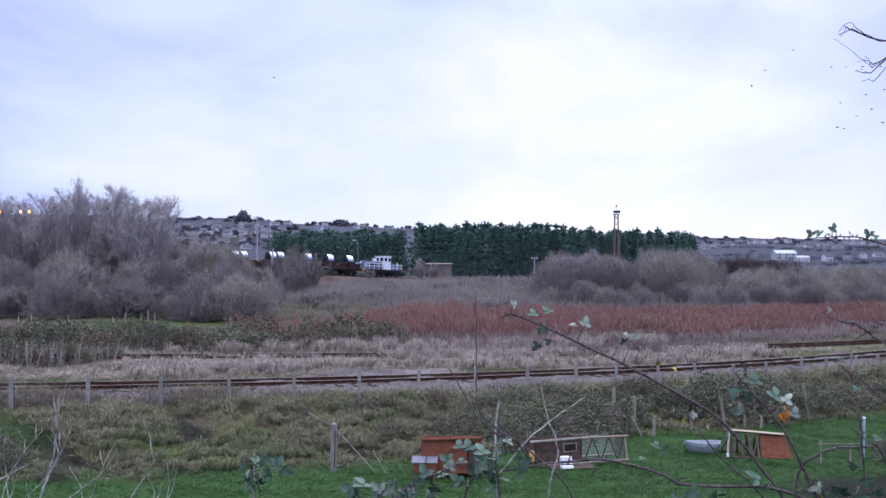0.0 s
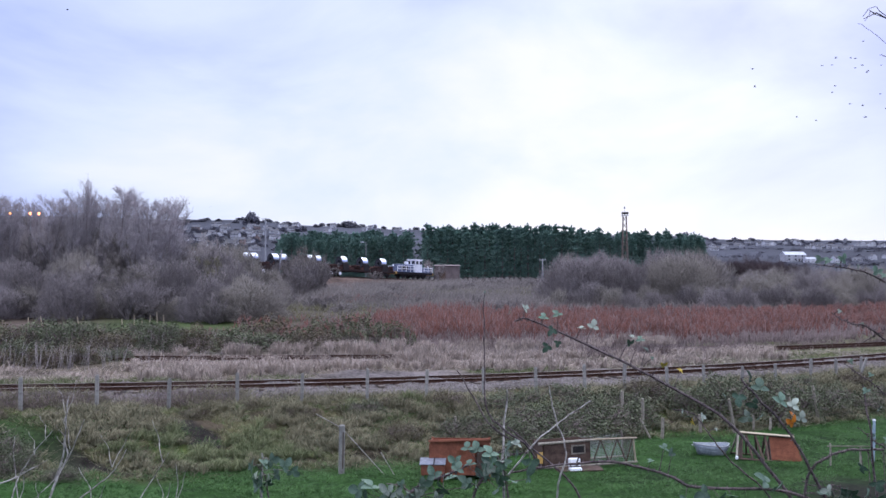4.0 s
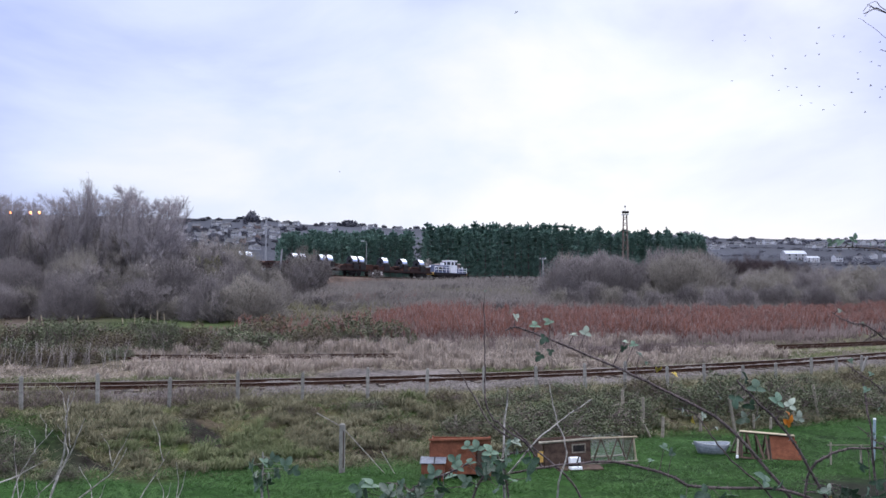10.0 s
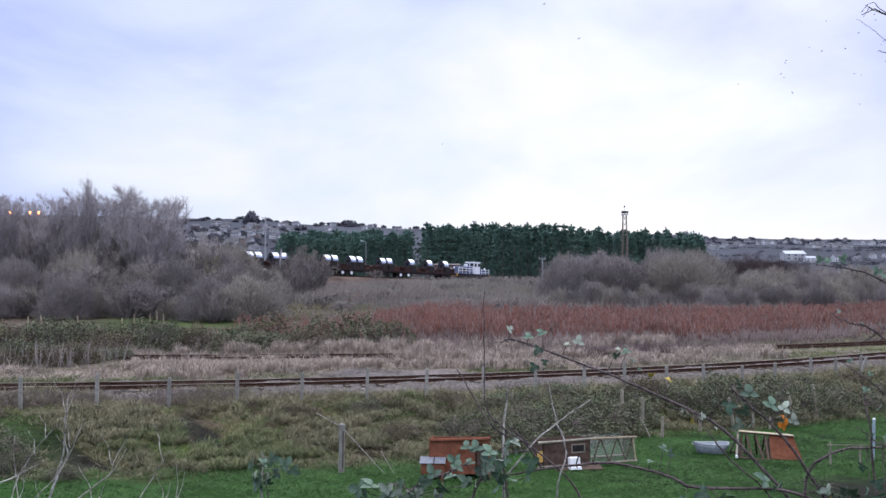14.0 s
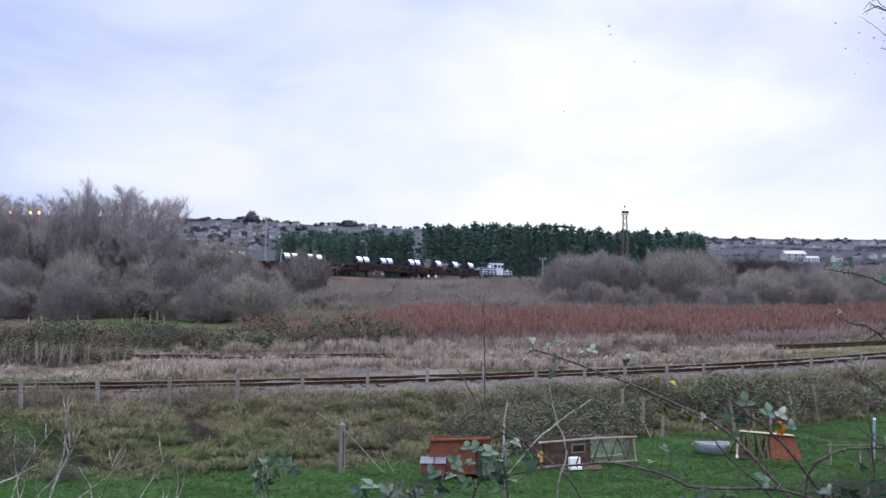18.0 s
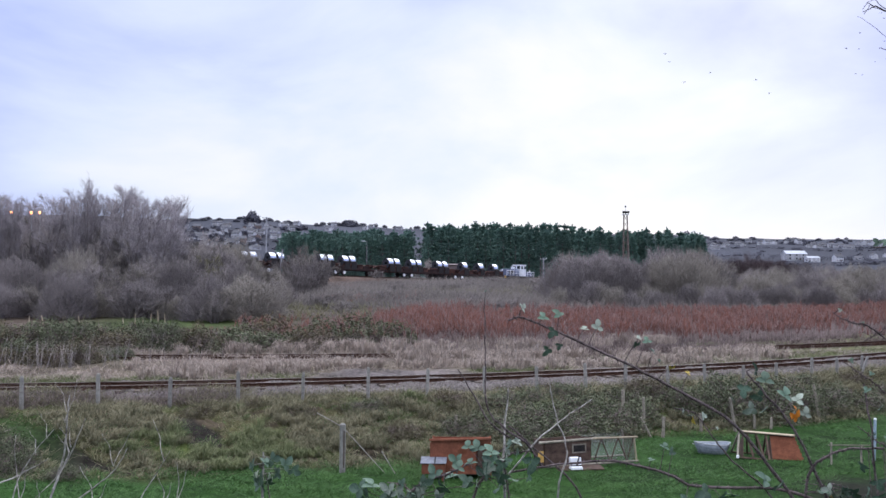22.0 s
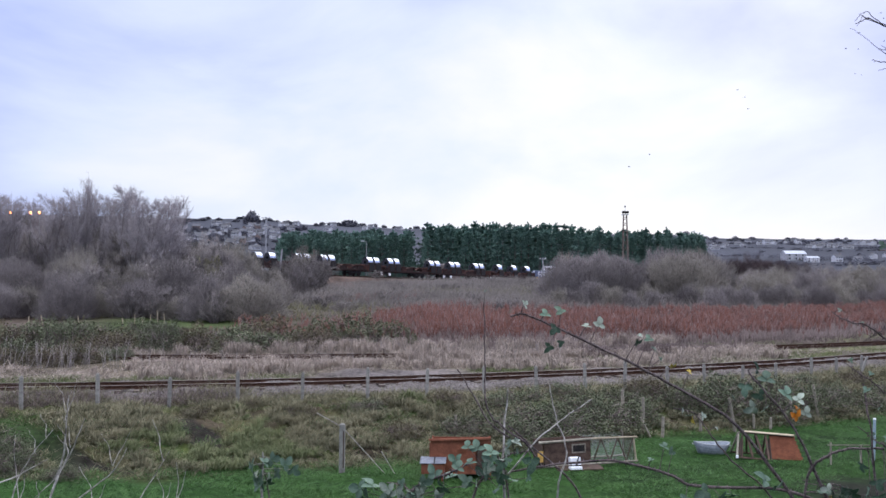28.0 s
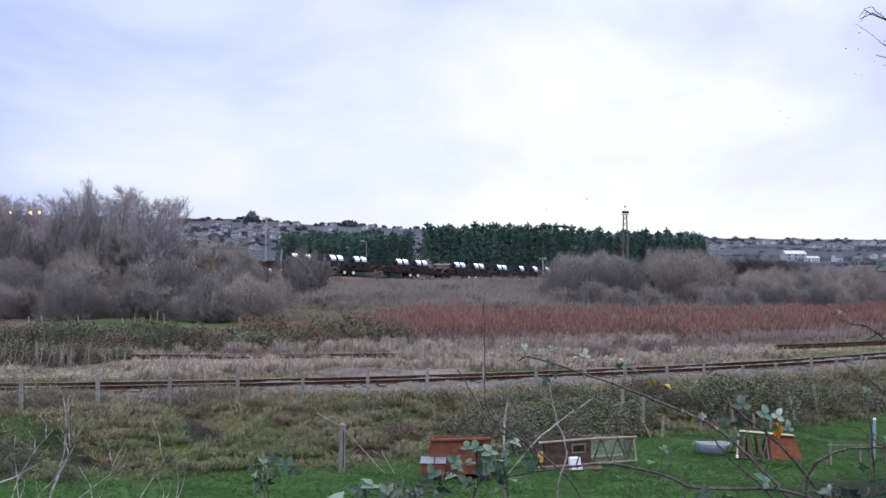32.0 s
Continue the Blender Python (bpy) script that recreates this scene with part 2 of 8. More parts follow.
def joined(pieces):
    """Join (verts, faces) pairs."""
    vs, fs, o = [], {}, 0
    for v, f in pieces:
        v = np.asarray(v, dtype=float).reshape(-1, 3)
        for q in (f if isinstance(f, list) else [f]):
            q = np.asarray(q)
            if len(q):
                fs.setdefault(q.shape[1], []).append(q + o)
        vs.append(v)
        o += len(v)
    return np.concatenate(vs), [np.concatenate(q) for q in fs.values()]


def box(cx, cy, cz, sx, sy, sz, bevel=0.0):
    """A box by centre and full sizes, with chamfered upright edges when bevel is given."""
    if bevel <= 0:
        x, y, z = sx / 2, sy / 2, sz / 2
        v = np.array([(a * x + cx, b * y + cy, c * z + cz) for c in (-1, 1) for a, b in ((-1, -1), (1, -1), (1, 1), (-1, 1))])
        return v, np.array([(3, 2, 1, 0), (4, 5, 6, 7), (0, 1, 5, 4), (1, 2, 6, 5), (2, 3, 7, 6), (3, 0, 4, 7)])
    x, y, z, e = sx / 2, sy / 2, sz / 2, bevel
    ring = [(-x + e, -y), (x - e, -y), (x, -y + e), (x, y - e), (x - e, y), (-x + e, y), (-x, y - e), (-x, -y + e)]
    v = [(a + cx, b + cy, cz - z) for a, b in ring] + [(a + cx, b + cy, cz + z - e) for a, b in ring]
    v += [(a * (1 - e / x) + cx, b * (1 - e / y) + cy, cz + z) for a, b in ring]
    q = [(i + k * 8, (i + 1) % 8 + k * 8, (i + 1) % 8 + 8 + k * 8, i + 8 + k * 8) for k in (0, 1) for i in range(8)]
    caps = np.array([(16, 17, 18, 19, 20, 21, 22, 23), (7, 6, 5, 4, 3, 2, 1, 0)])
    return np.array(v), [np.array(q), caps]


def turned(piece, m):
    v, f = piece
    a = np.array(m)
    return np.asarray(v) @ a[:3, :3].T + a[:3, 3], f


def rod(p0, p1, r0, r1=None, n=6, caps=True):
    """A straight tapered rod."""
    p0, p1 = np.array(p0, float), np.array(p1, float)
    r1 = r0 if r1 is None else r1
    d = (p1 - p0) / np.linalg.norm(p1 - p0)
    a = np.cross(d, (0, 0, 1.0) if abs(d[2]) < 0.9 else (1.0, 0, 0))
    a /= np.linalg.norm(a)
    b = np.cross(d, a)
    t = np.linspace(0, 2 * np.pi, n, endpoint=False)
    c = np.outer(np.cos(t), a) + np.outer(np.sin(t), b)
    v = np.concatenate([p0 + c * r0, p1 + c * r1])
    q = [(i, (i + 1) % n, (i + 1) % n + n, i + n) for i in range(n)]
    if not caps:
        return v, np.array(q)
    v = np.concatenate([v, [p0, p1]])
    tri = [((i + 1) % n, i, 2 * n) for i in range(n)] + [(i + n, (i + 1) % n + n, 2 * n + 1) for i in range(n)]
    return v, [np.array(q), np.array(tri)]


def pipe(points, radii, n=5):
    """A bent tapered tube along points."""
    p = np.array(points, float)
    k = len(p)
    d = np.gradient(p, axis=0)
    d /= np.linalg.norm(d, axis=1)[:, None]
    ref = np.array((0.13, 1.0, 0.21))
    a = np.cross(d, ref)
    a /= np.linalg.norm(a, axis=1)[:, None]
    b = np.cross(d, a)
    t = np.linspace(0, 2 * np.pi, n, endpoint=False)
    r = np.broadcast_to(np.asarray(radii, float), (k,))
    v = (p[:, None, :] + r[:, None, None] * (np.cos(t)[None, :, None] * a[:, None, :] + np.sin(t)[None, :, None] * b[:, None, :])).reshape(-1, 3)
    q = [(i * n + j, i * n + (j + 1) % n, (i + 1) * n + (j + 1) % n, (i + 1) * n + j) for i in range(k - 1) for j in range(n)]
    return v, np.array(q)


def unit(v):
    return v / np.maximum(np.linalg.norm(v, axis=-1, keepdims=True), 1e-9)


def cones(p0, p1, r):
    """Many thin three-sided twigs, from p0 tapering to p1."""
    n = len(p0)
    d = unit(p1 - p0)
    a = unit(np.cross(d, np.array((0.31, 0.22, 0.92))))
    b = np.cross(d, a)
    r = np.broadcast_to(r, (n,))[:, None]
    v = np.stack([p0 + a * r, p0 + (-0.5 * a + 0.87 * b) * r, p0 + (-0.5 * a - 0.87 * b) * r, p1], 1).reshape(-1, 3)
    o = np.arange(n)[:, None, None] * 4
    return v, (np.array([(0, 1, 3), (1, 2, 3), (2, 0, 3)])[None] + o).reshape(-1, 3)


def prisms(p0, p1, r0, r1):
    """Many three-sided limbs."""
    n = len(p0)
    d = unit(p1 - p0)
    a = unit(np.cross(d, np.array((0.31, 0.22, 0.92))))
    b = np.cross(d, a)
    r0, r1 = np.broadcast_to(r0, (n,))[:, None], np.broadcast_to(r1, (n,))[:, None]
    ring = [a, -0.5 * a + 0.87 * b, -0.5 * a - 0.87 * b]
    v = np.stack([p0 + c * r0 for c in ring] + [p1 + c * r1 for c in ring], 1).reshape(-1, 3)
    o = np.arange(n)[:, None, None] * 6
    return v, (np.array([(0, 1, 4, 3), (1, 2, 5, 4), (2, 0, 3, 5)])[None] + o).reshape(-1, 4)


def blades(base, tip, width, gen):
    """Grass blades: one bent blade of two triangles each."""
    n = len(base)
    side = unit(np.stack([gen.normal(size=n), gen.normal(size=n), np.zeros(n)], 1)) * (np.broadcast_to(width, (n,))[:, None] / 2)
    knee = base * 0.5 + tip * 0.5
    knee[:, 2] += 0.12 * (tip[:, 2] - base[:, 2])
    v = np.stack([base - side, base + side, knee + side * 0.7, tip, knee - side * 0.7], 1).reshape(-1, 3)
    o = np.arange(n)[:, None] * 5
    return v, [np.array([(0, 1, 2, 4)]) + o, np.array([(4, 2, 3)]) + o]


def flakes(c, axis, normal, length, width):
    """Leaves: folded rhombs with their stalk end at c."""
    n = len(c)
    a = unit(axis)
    s = unit(np.cross(a, normal))
    up = np.cross(s, a)
    length, width = np.broadcast_to(length, (n,))[:, None], np.broadcast_to(width, (n,))[:, None]
    v = np.stack([c, c + a * length * 0.45 + s * width / 2 + up * width * 0.18, c + a * length,
                  c + a * length * 0.45 - s * width / 2 + up * width * 0.18], 1).reshape(-1, 3)
    o = np.arange(n)[:, None] * 4
    return v, np.concatenate([np.array([(0, 1, 2)]) + o, np.array([(0, 2, 3)]) + o])


def thing(name, m=None, label="", category="", group="", kind=""):
    ob = new(name)
    ob.empty_display_size = 0.2
    if m is not None:
        ob.matrix_basis = m
    return tagged(ob, label, category, group, kind)


def part(name, pieces, mat, parent, label="", smooth=False):
    """One mesh part under a thing or part; pieces: a mesh, or a list of (verts, faces)."""
    if not isinstance(pieces, bpy.types.Mesh):
        v, f = joined(pieces)
        pieces = mesh_of(name, v, f, mat, smooth)
    ob = new(name, pieces)
    ob.parent = parent
    return tagged(ob, label)


def sized(m, s):
    return m @ Matrix.Diagonal((*(s if isinstance(s, (tuple, list)) else (s, s, s)), 1))


# ---------------------------------------------------------------- the lie of the land
def near_line(x):
    """Middle of the nearer railway line."""
    x = np.asarray(x, float)
    c = np.clip(x, -20, 26)
    y = ((4.847e-5 * c + 6.137e-3) * c + 0.2976) * c + 40.46
    slope = (3 * 4.847e-5 * c + 2 * 6.137e-3) * c + 0.2976
    return y + (x - c) * slope


def far_line(x):
    """Middle of the overgrown second line."""
    x = np.asarray(x, float)
    c = np.clip(x, -14, 32)
    y = (5.454e-3 * c + 0.1744) * c + 53.41
    return y + (x - c) * (2 * 5.454e-3 * c + 0.1744)


def train_at(s):
    """A point of the works line, s metres along it."""
    s = np.asarray(s, float)
    z = np.interp(s, [-120, -12, 0, 60, 140], [5.95, 5.85, 5.66, 4.15, 3.6])
    return np.stack([-20 + 0.695 * s, 158 + 0.719 * s, z], -1)


def smooth(a, b, v):
    t = np.clip((v - a) / (b - a), 0, 1)
    return t * t * (3 - 2 * t)


def wave(x, y, k):
    """A smooth wander between about -1 and 1."""
    return (np.sin(x * k + 1.3 + 1.7 * np.sin(y * k * 0.61)) + np.sin(y * k * 1.13 + 2.1 + 1.3 * np.sin(x * k * 0.73))
            + 0.5 * np.sin((x + y) * k * 2.3 + 0.7)) / 2.5


def toe(x):
    return np.interp(x, [-22, -14, -11.5, -9, -6.4, -5.2, -4.2, -3, 0, 4, 8, 15, 30], [26.4, 26.9, 26.2, 26.7, 27.1, 29.2, 28.4, 28.2, 29.0, 31.5, 34.0, 36.5, 45.0])


def land(x, y):
    """Height of the ground."""
    x, y = np.asarray(x, float), np.asarray(y, float)
    yn, yf, tw = near_line(x), far_line(x), toe(x)
    # garden bank under the camera, paddock, railway bank
    z = 2.75 - 4.05 * smooth(3.0, 13.0, y)
    fence = yn - 3.7
    z = z + (0.98 + 0.10 * wave(x, y, 1.1) + 0.05 * wave(x, y, 3.1)) * smooth(0.0, 1.0, (y - tw) / np.maximum(fence - tw, 1.0))
    z = z + 0.32 * smooth(0, 1, (y - fence - 0.6) / 1.6)
    z = z + 0.03 * wave(x, y, 0.9) * smooth(10, 20, y)
    tuss = 1.5 * np.maximum(wave(x, y, 4.3), 0) * np.maximum(wave(x + 5, y + 2, 7.1) + 0.4, 0)
    z = z + (0.10 * tuss + 0.03 * wave(x, y, 11.0)) * smooth(-0.4, 0.6, y - tw) * (1 - smooth(-3.2, -2.4, y - yn))
    z = z + (0.014 * wave(x, y, 4.7) + 0.008 * wave(x, y, 13.0)) * smooth(20, 23, y) * (y < tw)
    # beyond the lines
    beyond = np.interp(y, [0, 55, 68, 85, 100, 125, 150, 180, 215, 300, 420, 800, 1300, 1700, 4500],
                       [0, 0, 0.2, 0.9, 1.6, 2.7, 3.7, 4.1, 4.3, 5.0, 7.0, 38, 0, 0, 0])
    az = np.degrees(np.arctan2(x, np.maximum(y, 1e-3)))
    r = np.hypot(x, y)
    crest = np.interp(az, [-90, -40, -16, -12, -9, 0, 14, 16, 20, 26, 45, 90], [70, 92, 93, 94, 88, 80, 71, 67, 63, 60, 50, 40])
    crest = crest + 1.5 * wave(az, az * 0.3, 0.9)
    far = np.interp(r, [420, 800, 1300, 1900, 4600], [0.075, 0.42, 1.0, 0.80, 0.30])
    z = np.where(y > yf - 4, np.maximum(z, 0) + beyond, z)
    z = np.where(r > 420, np.where(y > 0, far * crest, np.interp(r, [420, 4600], [2, 20])), z)
    z = np.where((y > 62) & (r < 400), z + 0.15 * wave(x, y, 0.35), z)
    bed = (1 - smooth(2.2, 4.5, np.abs(y - yf))) * (r < 200)
    z = z * (1 - bed) + np.minimum(z, 0.0) * bed
    # embankment of the works line
    s = (x + 20) * 0.695 + (y - 158) * 0.719
    off = np.abs((x + 20) * 0.719 - (y - 158) * 0.695)
    top = train_at(np.clip(s, -110, 130))[..., 2] - 0.32
    bank = top - np.maximum(off - 3.2, 0) * 0.5
    z = np.where((r < 420) & (y > 66) & (s > -110) & (s < 130), np.maximum(z, bank), z)
    z = np.where((off < 3.2) & (s > -110) & (s < 130) & (y > 66), top, z)
    return z


def worn(x, y):
    """How far the two muddy paths up the bank are worn bare."""
    n = 0.3 * wave(x + 31, y - 17, 2.6)
    a = (1 - smooth(0.40, 0.75, np.abs(x + 9.14 - 0.566 * (32.5 - y) + n))) * smooth(29.0, 29.8, y) * (1 - smooth(32.4, 33.2, y))
    b = (1 - smooth(0.55, 1.05, np.abs(x + 14.3 - 1.05 * (31.0 - y) + n))) * smooth(27.0, 27.6, y) * (1 - smooth(31.4, 32.4, y))
    return a, b


def soil(x, y):
    """Base colour of the ground, with shade under grass and far haze put in."""
    yn, yf, tw = near_line(x), far_line(x), toe(x)
    n1, n2 = wave(x, y, 0.8), wave(x + 31, y - 17, 2.6)
    w = (0.5 + 0.32 * n1 + 0.22 * n2)[..., None].clip(0, 1)
    # green, olive, brown and straw are darkened to stand for shade under the blades
    green, olive, brown = np.array((0.015, 0.038, 0.008)), np.array((0.050, 0.052, 0.020)), np.array((0.056, 0.043, 0.027))
    straw, stone, mould = np.array((0.105, 0.086, 0.064)), np.array((0.145, 0.128, 0.124)), np.array((0.075, 0.058, 0.048))
    earth, moor = np.array((0.100, 0.070, 0.060)), np.array((0.082, 0.074, 0.062))
    # blue-grey: distance haze is put into the far hillside's colour
    hazed_hill = np.array((0.052, 0.054, 0.070))
    c = np.where(np.ones_like(w) > 0, green * (1.12 - 0.25 * w), green)

    def lay(col, mask):
        nonlocal c
        mask = np.clip(mask, 0, 1)[..., None]
        c = c * (1 - mask) + col * mask
    lay(olive * w + brown * (1 - w), smooth(-0.8, 0.9, y - tw + 0.8 * n1))
    lay(np.array((0.050, 0.068, 0.018)), smooth(0.15, 0.6, wave(x - 7, y + 3, 1.5)) * smooth(0.2, 0.8, y - tw) * (y < yn - 3.4) * 0.75)
    lay(np.array((0.013, 0.013, 0.010)), smooth(9.0, 10.6, x + n1) * (1 - smooth(25.6, 27.2, y + 0.5 * n2)) * 0.95)
    lay(np.array((0.05, 0.037, 0.028)), smooth(0.42, 0.75, n2 + 0.55 * n1) * (y > tw) * (y < yn - 5) * 0.85)
    lay(np.array((0.018, 0.015, 0.013)), np.maximum(*worn(x, y)))
    lay(stone * (0.8 + 0.35 * w), smooth(-2.5, -2.0, y - yn + 0.35 * n2))
    lay(straw * (0.75 + 0.4 * w), smooth(1.7, 2.3, y - yn + 0.3 * n2))
    lay(np.array((0.085, 0.092, 0.038)), smooth(9, 16, x) * smooth(1.9, 2.6, y - yn) * (0.75 + 0.2 * n1))
    lay(np.array((0.022, 0.040, 0.012)), (1 - smooth(-13.5, -10.5, x + 0.5 * (y - 29) + 0.8 * n1)) * smooth(-0.5, 0.3, y - tw) * (y < yn - 4.2) * 0.85)
    cinder = np.exp(-((x + 2.4) / 3.6) ** 4) * smooth(1.4, 2.0, y - yn) * (1 - smooth(4.2, 5.8, y - yn + 0.8 * n1))
    lay(np.array((0.115, 0.099, 0.100)), cinder)
    lay(mould, smooth(4, 8, y - yf))
    lay(np.array((0.050, 0.066, 0.026)), np.exp(-((x + 23) / 9) ** 4) * smooth(68, 74, y) * (1 - smooth(84, 92, y)))
    lay(np.array((0.026, 0.022, 0.018)), np.exp(-(((x + 4.9) / 0.75) ** 2 + ((y - 27.6) / 0.8) ** 2)) * 0.95)
    lay(moor * (0.8 + 0.4 * w), smooth(88, 100, y))
    off = np.abs((x + 20) * 0.719 - (y - 158) * 0.695)
    lay(earth * (0.75 + 0.5 * w), (1 - smooth(6, 10, off + 2 * n1)) * (y > 125) * (y < 240))
    lay(hazed_hill * (0.7 + 0.6 * (0.5 + 0.5 * wave(x, y, 0.011)))[..., None], smooth(330, 480, np.hypot(x, y)))
    return c


def ground_z(x, y):
    return float(land(np.array([x]), np.array([y]))[0])


def on_land(x, y, rz=0.0, sink=0.0):
    return pose(x, y, ground_z(x, y) - sink, 0, 0, rz)


# ---------------------------------------------------------------- ground
def build_ground():
    """One sheet to the horizon: a fan of rays, fine ahead, with rings that widen."""
    ang = np.radians(np.concatenate([np.arange(-180, -40, 10), np.arange(-40, -31, 1.5), np.arange(-31, 31, 0.14), np.arange(31, 40, 1.5), np.arange(40, 180, 10)]))
    rad = np.concatenate([np.arange(0.6, 22, 0.9), np.arange(22, 70, 0.22), np.arange(70, 250, 1.4), np.geomspace(250, 4600, 60)])
    a, r = np.meshgrid(ang, rad, indexing="ij")
    x, y = r * np.sin(a), r * np.cos(a)
    z = land(x, y)
    n, k = a.shape
    v = np.stack([x, y, z], -1).reshape(-1, 3)
    i, j = np.meshgrid(np.arange(n), np.arange(k - 1), indexing="ij")
    i2 = (i + 1) % n
    f = np.stack([i * k + j, i2 * k + j, i2 * k + j + 1, i * k + j + 1], -1).reshape(-1, 4)[:, ::-1]
    hub = np.array([[0, 0, 2.75]])
    fan = np.stack([np.arange(n) * k, np.full(n, len(v)), ((np.arange(n) + 1) % n) * k], 1)[:, ::-1]
    v = np.concatenate([v, hub])
    me = mesh_of("ground", v, [f, fan], M_GROUND, smooth=True)
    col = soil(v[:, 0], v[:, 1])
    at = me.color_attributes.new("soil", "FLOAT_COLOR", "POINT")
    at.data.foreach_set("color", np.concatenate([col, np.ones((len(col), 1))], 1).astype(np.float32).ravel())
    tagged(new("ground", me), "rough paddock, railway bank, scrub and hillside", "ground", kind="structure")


build_ground()

# ---------------------------------------------------------------- railway lines
def along(line, xs):
    """Points, tangents and left normals of a line over stations xs."""
    y = line(xs)
    t = np.gradient(np.stack([xs, y], 1), axis=0)
    t = unit(t)
    return np.stack([xs, y], 1), t, np.stack([-t[:, 1], t[:, 0]], 1)


def rail_pieces(line, x0, x1, side, z, step=0.8):
    """Foot, web and head of one rail as swept profiles; the head apart, for its worn top."""
    xs = np.arange(x0, x1, step)
    p, t, nrm = along(line, xs)
    c = p + nrm * side
    def sweep(profile):
        k = len(profile)
        v = np.concatenate([np.column_stack([c + nrm * a, np.full(len(c), z + h)])[:, None] for a, h in profile], 1).reshape(-1, 3)
        i, j = np.meshgrid(np.arange(len(xs) - 1), np.arange(k), indexing="ij")
        q = np.stack([i * k + j, (i + 1) * k + j, (i + 1) * k + (j + 1) % k, i * k + (j + 1) % k], -1).reshape(-1, 4)
        return v, q
    body = sweep([(-0.07, 0), (0.07, 0), (0.07, 0.012), (0.012, 0.03), (0.012, 0.105), (0.035, 0.115), (0.035, 0.143), (-0.035, 0.143), (-0.035, 0.115), (-0.012, 0.105), (-0.012, 0.03), (-0.07, 0.012)])
    head = sweep([(-0.030, 0.1435), (0.030, 0.1435), (0.026, 0.150), (-0.026, 0.150)])
    return body, head


def railway(line, x0, x1, z, sleeper_to, worn, label):
    way = thing("railway_track", label=label, category="railway track", kind="structure")
    for side in (-0.7525, 0.7525):
        body, head = rail_pieces(line, x0, x1, side, z)
        r = part("rail", [body], M_RAIL, way, "rust-brown steel rail")
        part("rail_head", [head], M_RAILTOP if worn else M_RAIL, r)
    xs = [x0]
    while xs[-1] < x1:
        slope = float(line(xs[-1] + 0.1) - line(xs[-1])) / 0.1
        xs.append(xs[-1] + 0.70 / math.hypot(1, slope))
    me = mesh_of("sleeper", *box(0, 0, 0, 0.25, 2.6, 0.13, 0.02), M_SLEEPER)
    chair = mesh_of("rail_chair", *joined([box(0, 0, 0, 0.2, 0.34, 0.05, 0.015), box(0, 0.1, 0.05, 0.1, 0.06, 0.06), box(0, -0.1, 0.05, 0.1, 0.06, 0.06)]), M_RAIL)
    for x in xs:
        if not sleeper_to[0] < x < sleeper_to[1]:
            continue
        slope = float(line(x + 0.1) - line(x - 0.1)) / 0.2
        ob = part("sleeper", me, None, way)
        ob.matrix_basis = pose(x, float(line(x)), z - 0.07 + random.uniform(-0.008, 0.004), 0, 0, math.degrees(math.atan(slope)) + random.uniform(-1, 1))
        for side in (-0.7525, 0.7525):
            c = part("rail_chair", chair, None, ob)
            c.matrix_basis = pose(0, side, 0.085)
    return way


railway(near_line, -34, 44, 0.05, (-19, 27), True, "single railway line with rusty rails on pale ballast")
railway(far_line, -36, 48, 0.02, (-20, -1), False, "disused rusty railway line sunk in dry grass")


def stones():
    """Loose ballast, thick on the shoulders and thin between the rails."""
    n = 42000
    g = np.random.default_rng(3)
    x = g.uniform(-21, 27, n)
    d = g.choice([-1, 1], n) * g.uniform(0.2, 2.45, n)
    d = np.where((d > 2.0) & (g.random(n) < 0.6), d - 3.5, d)
    y = near_line(x) + d
    z = land(x, y) + 0.008 - 0.12 * smooth(1.9, 2.8, np.abs(d)) * 0
    s = g.uniform(0.018, 0.048, n)
    v8 = np.array([(1, 0, 0), (0, 1, 0), (-1, 0, 0), (0, -1, 0), (0, 0, 0.8), (0, 0, -0.5)])
    jig = g.uniform(0.65, 1.25, (n, 6, 1))
    th = g.uniform(0, 6.28, n)
    rot = np.stack([np.stack([np.cos(th), -np.sin(th), 0 * th], -1), np.stack([np.sin(th), np.cos(th), 0 * th], -1), np.stack([0 * th, 0 * th, 1 + 0 * th], -1)], 1)
    v = np.einsum("nij,nkj->nki", rot, v8[None] * jig) * s[:, None, None] + np.stack([x, y, z], -1)[:, None]
    f = np.array([(0, 1, 4), (1, 2, 4), (2, 3, 4), (3, 0, 4), (1, 0, 5), (2, 1, 5), (3, 2, 5), (0, 3, 5)])[None] + np.arange(n)[:, None, None] * 6
    tagged(new("ballast", mesh_of("ballast", v.reshape(-1, 3), f.reshape(-1, 3), M_BALLAST)), "pale grey crushed stone ballast along the rails", "ballast", kind="stuff")


stones()


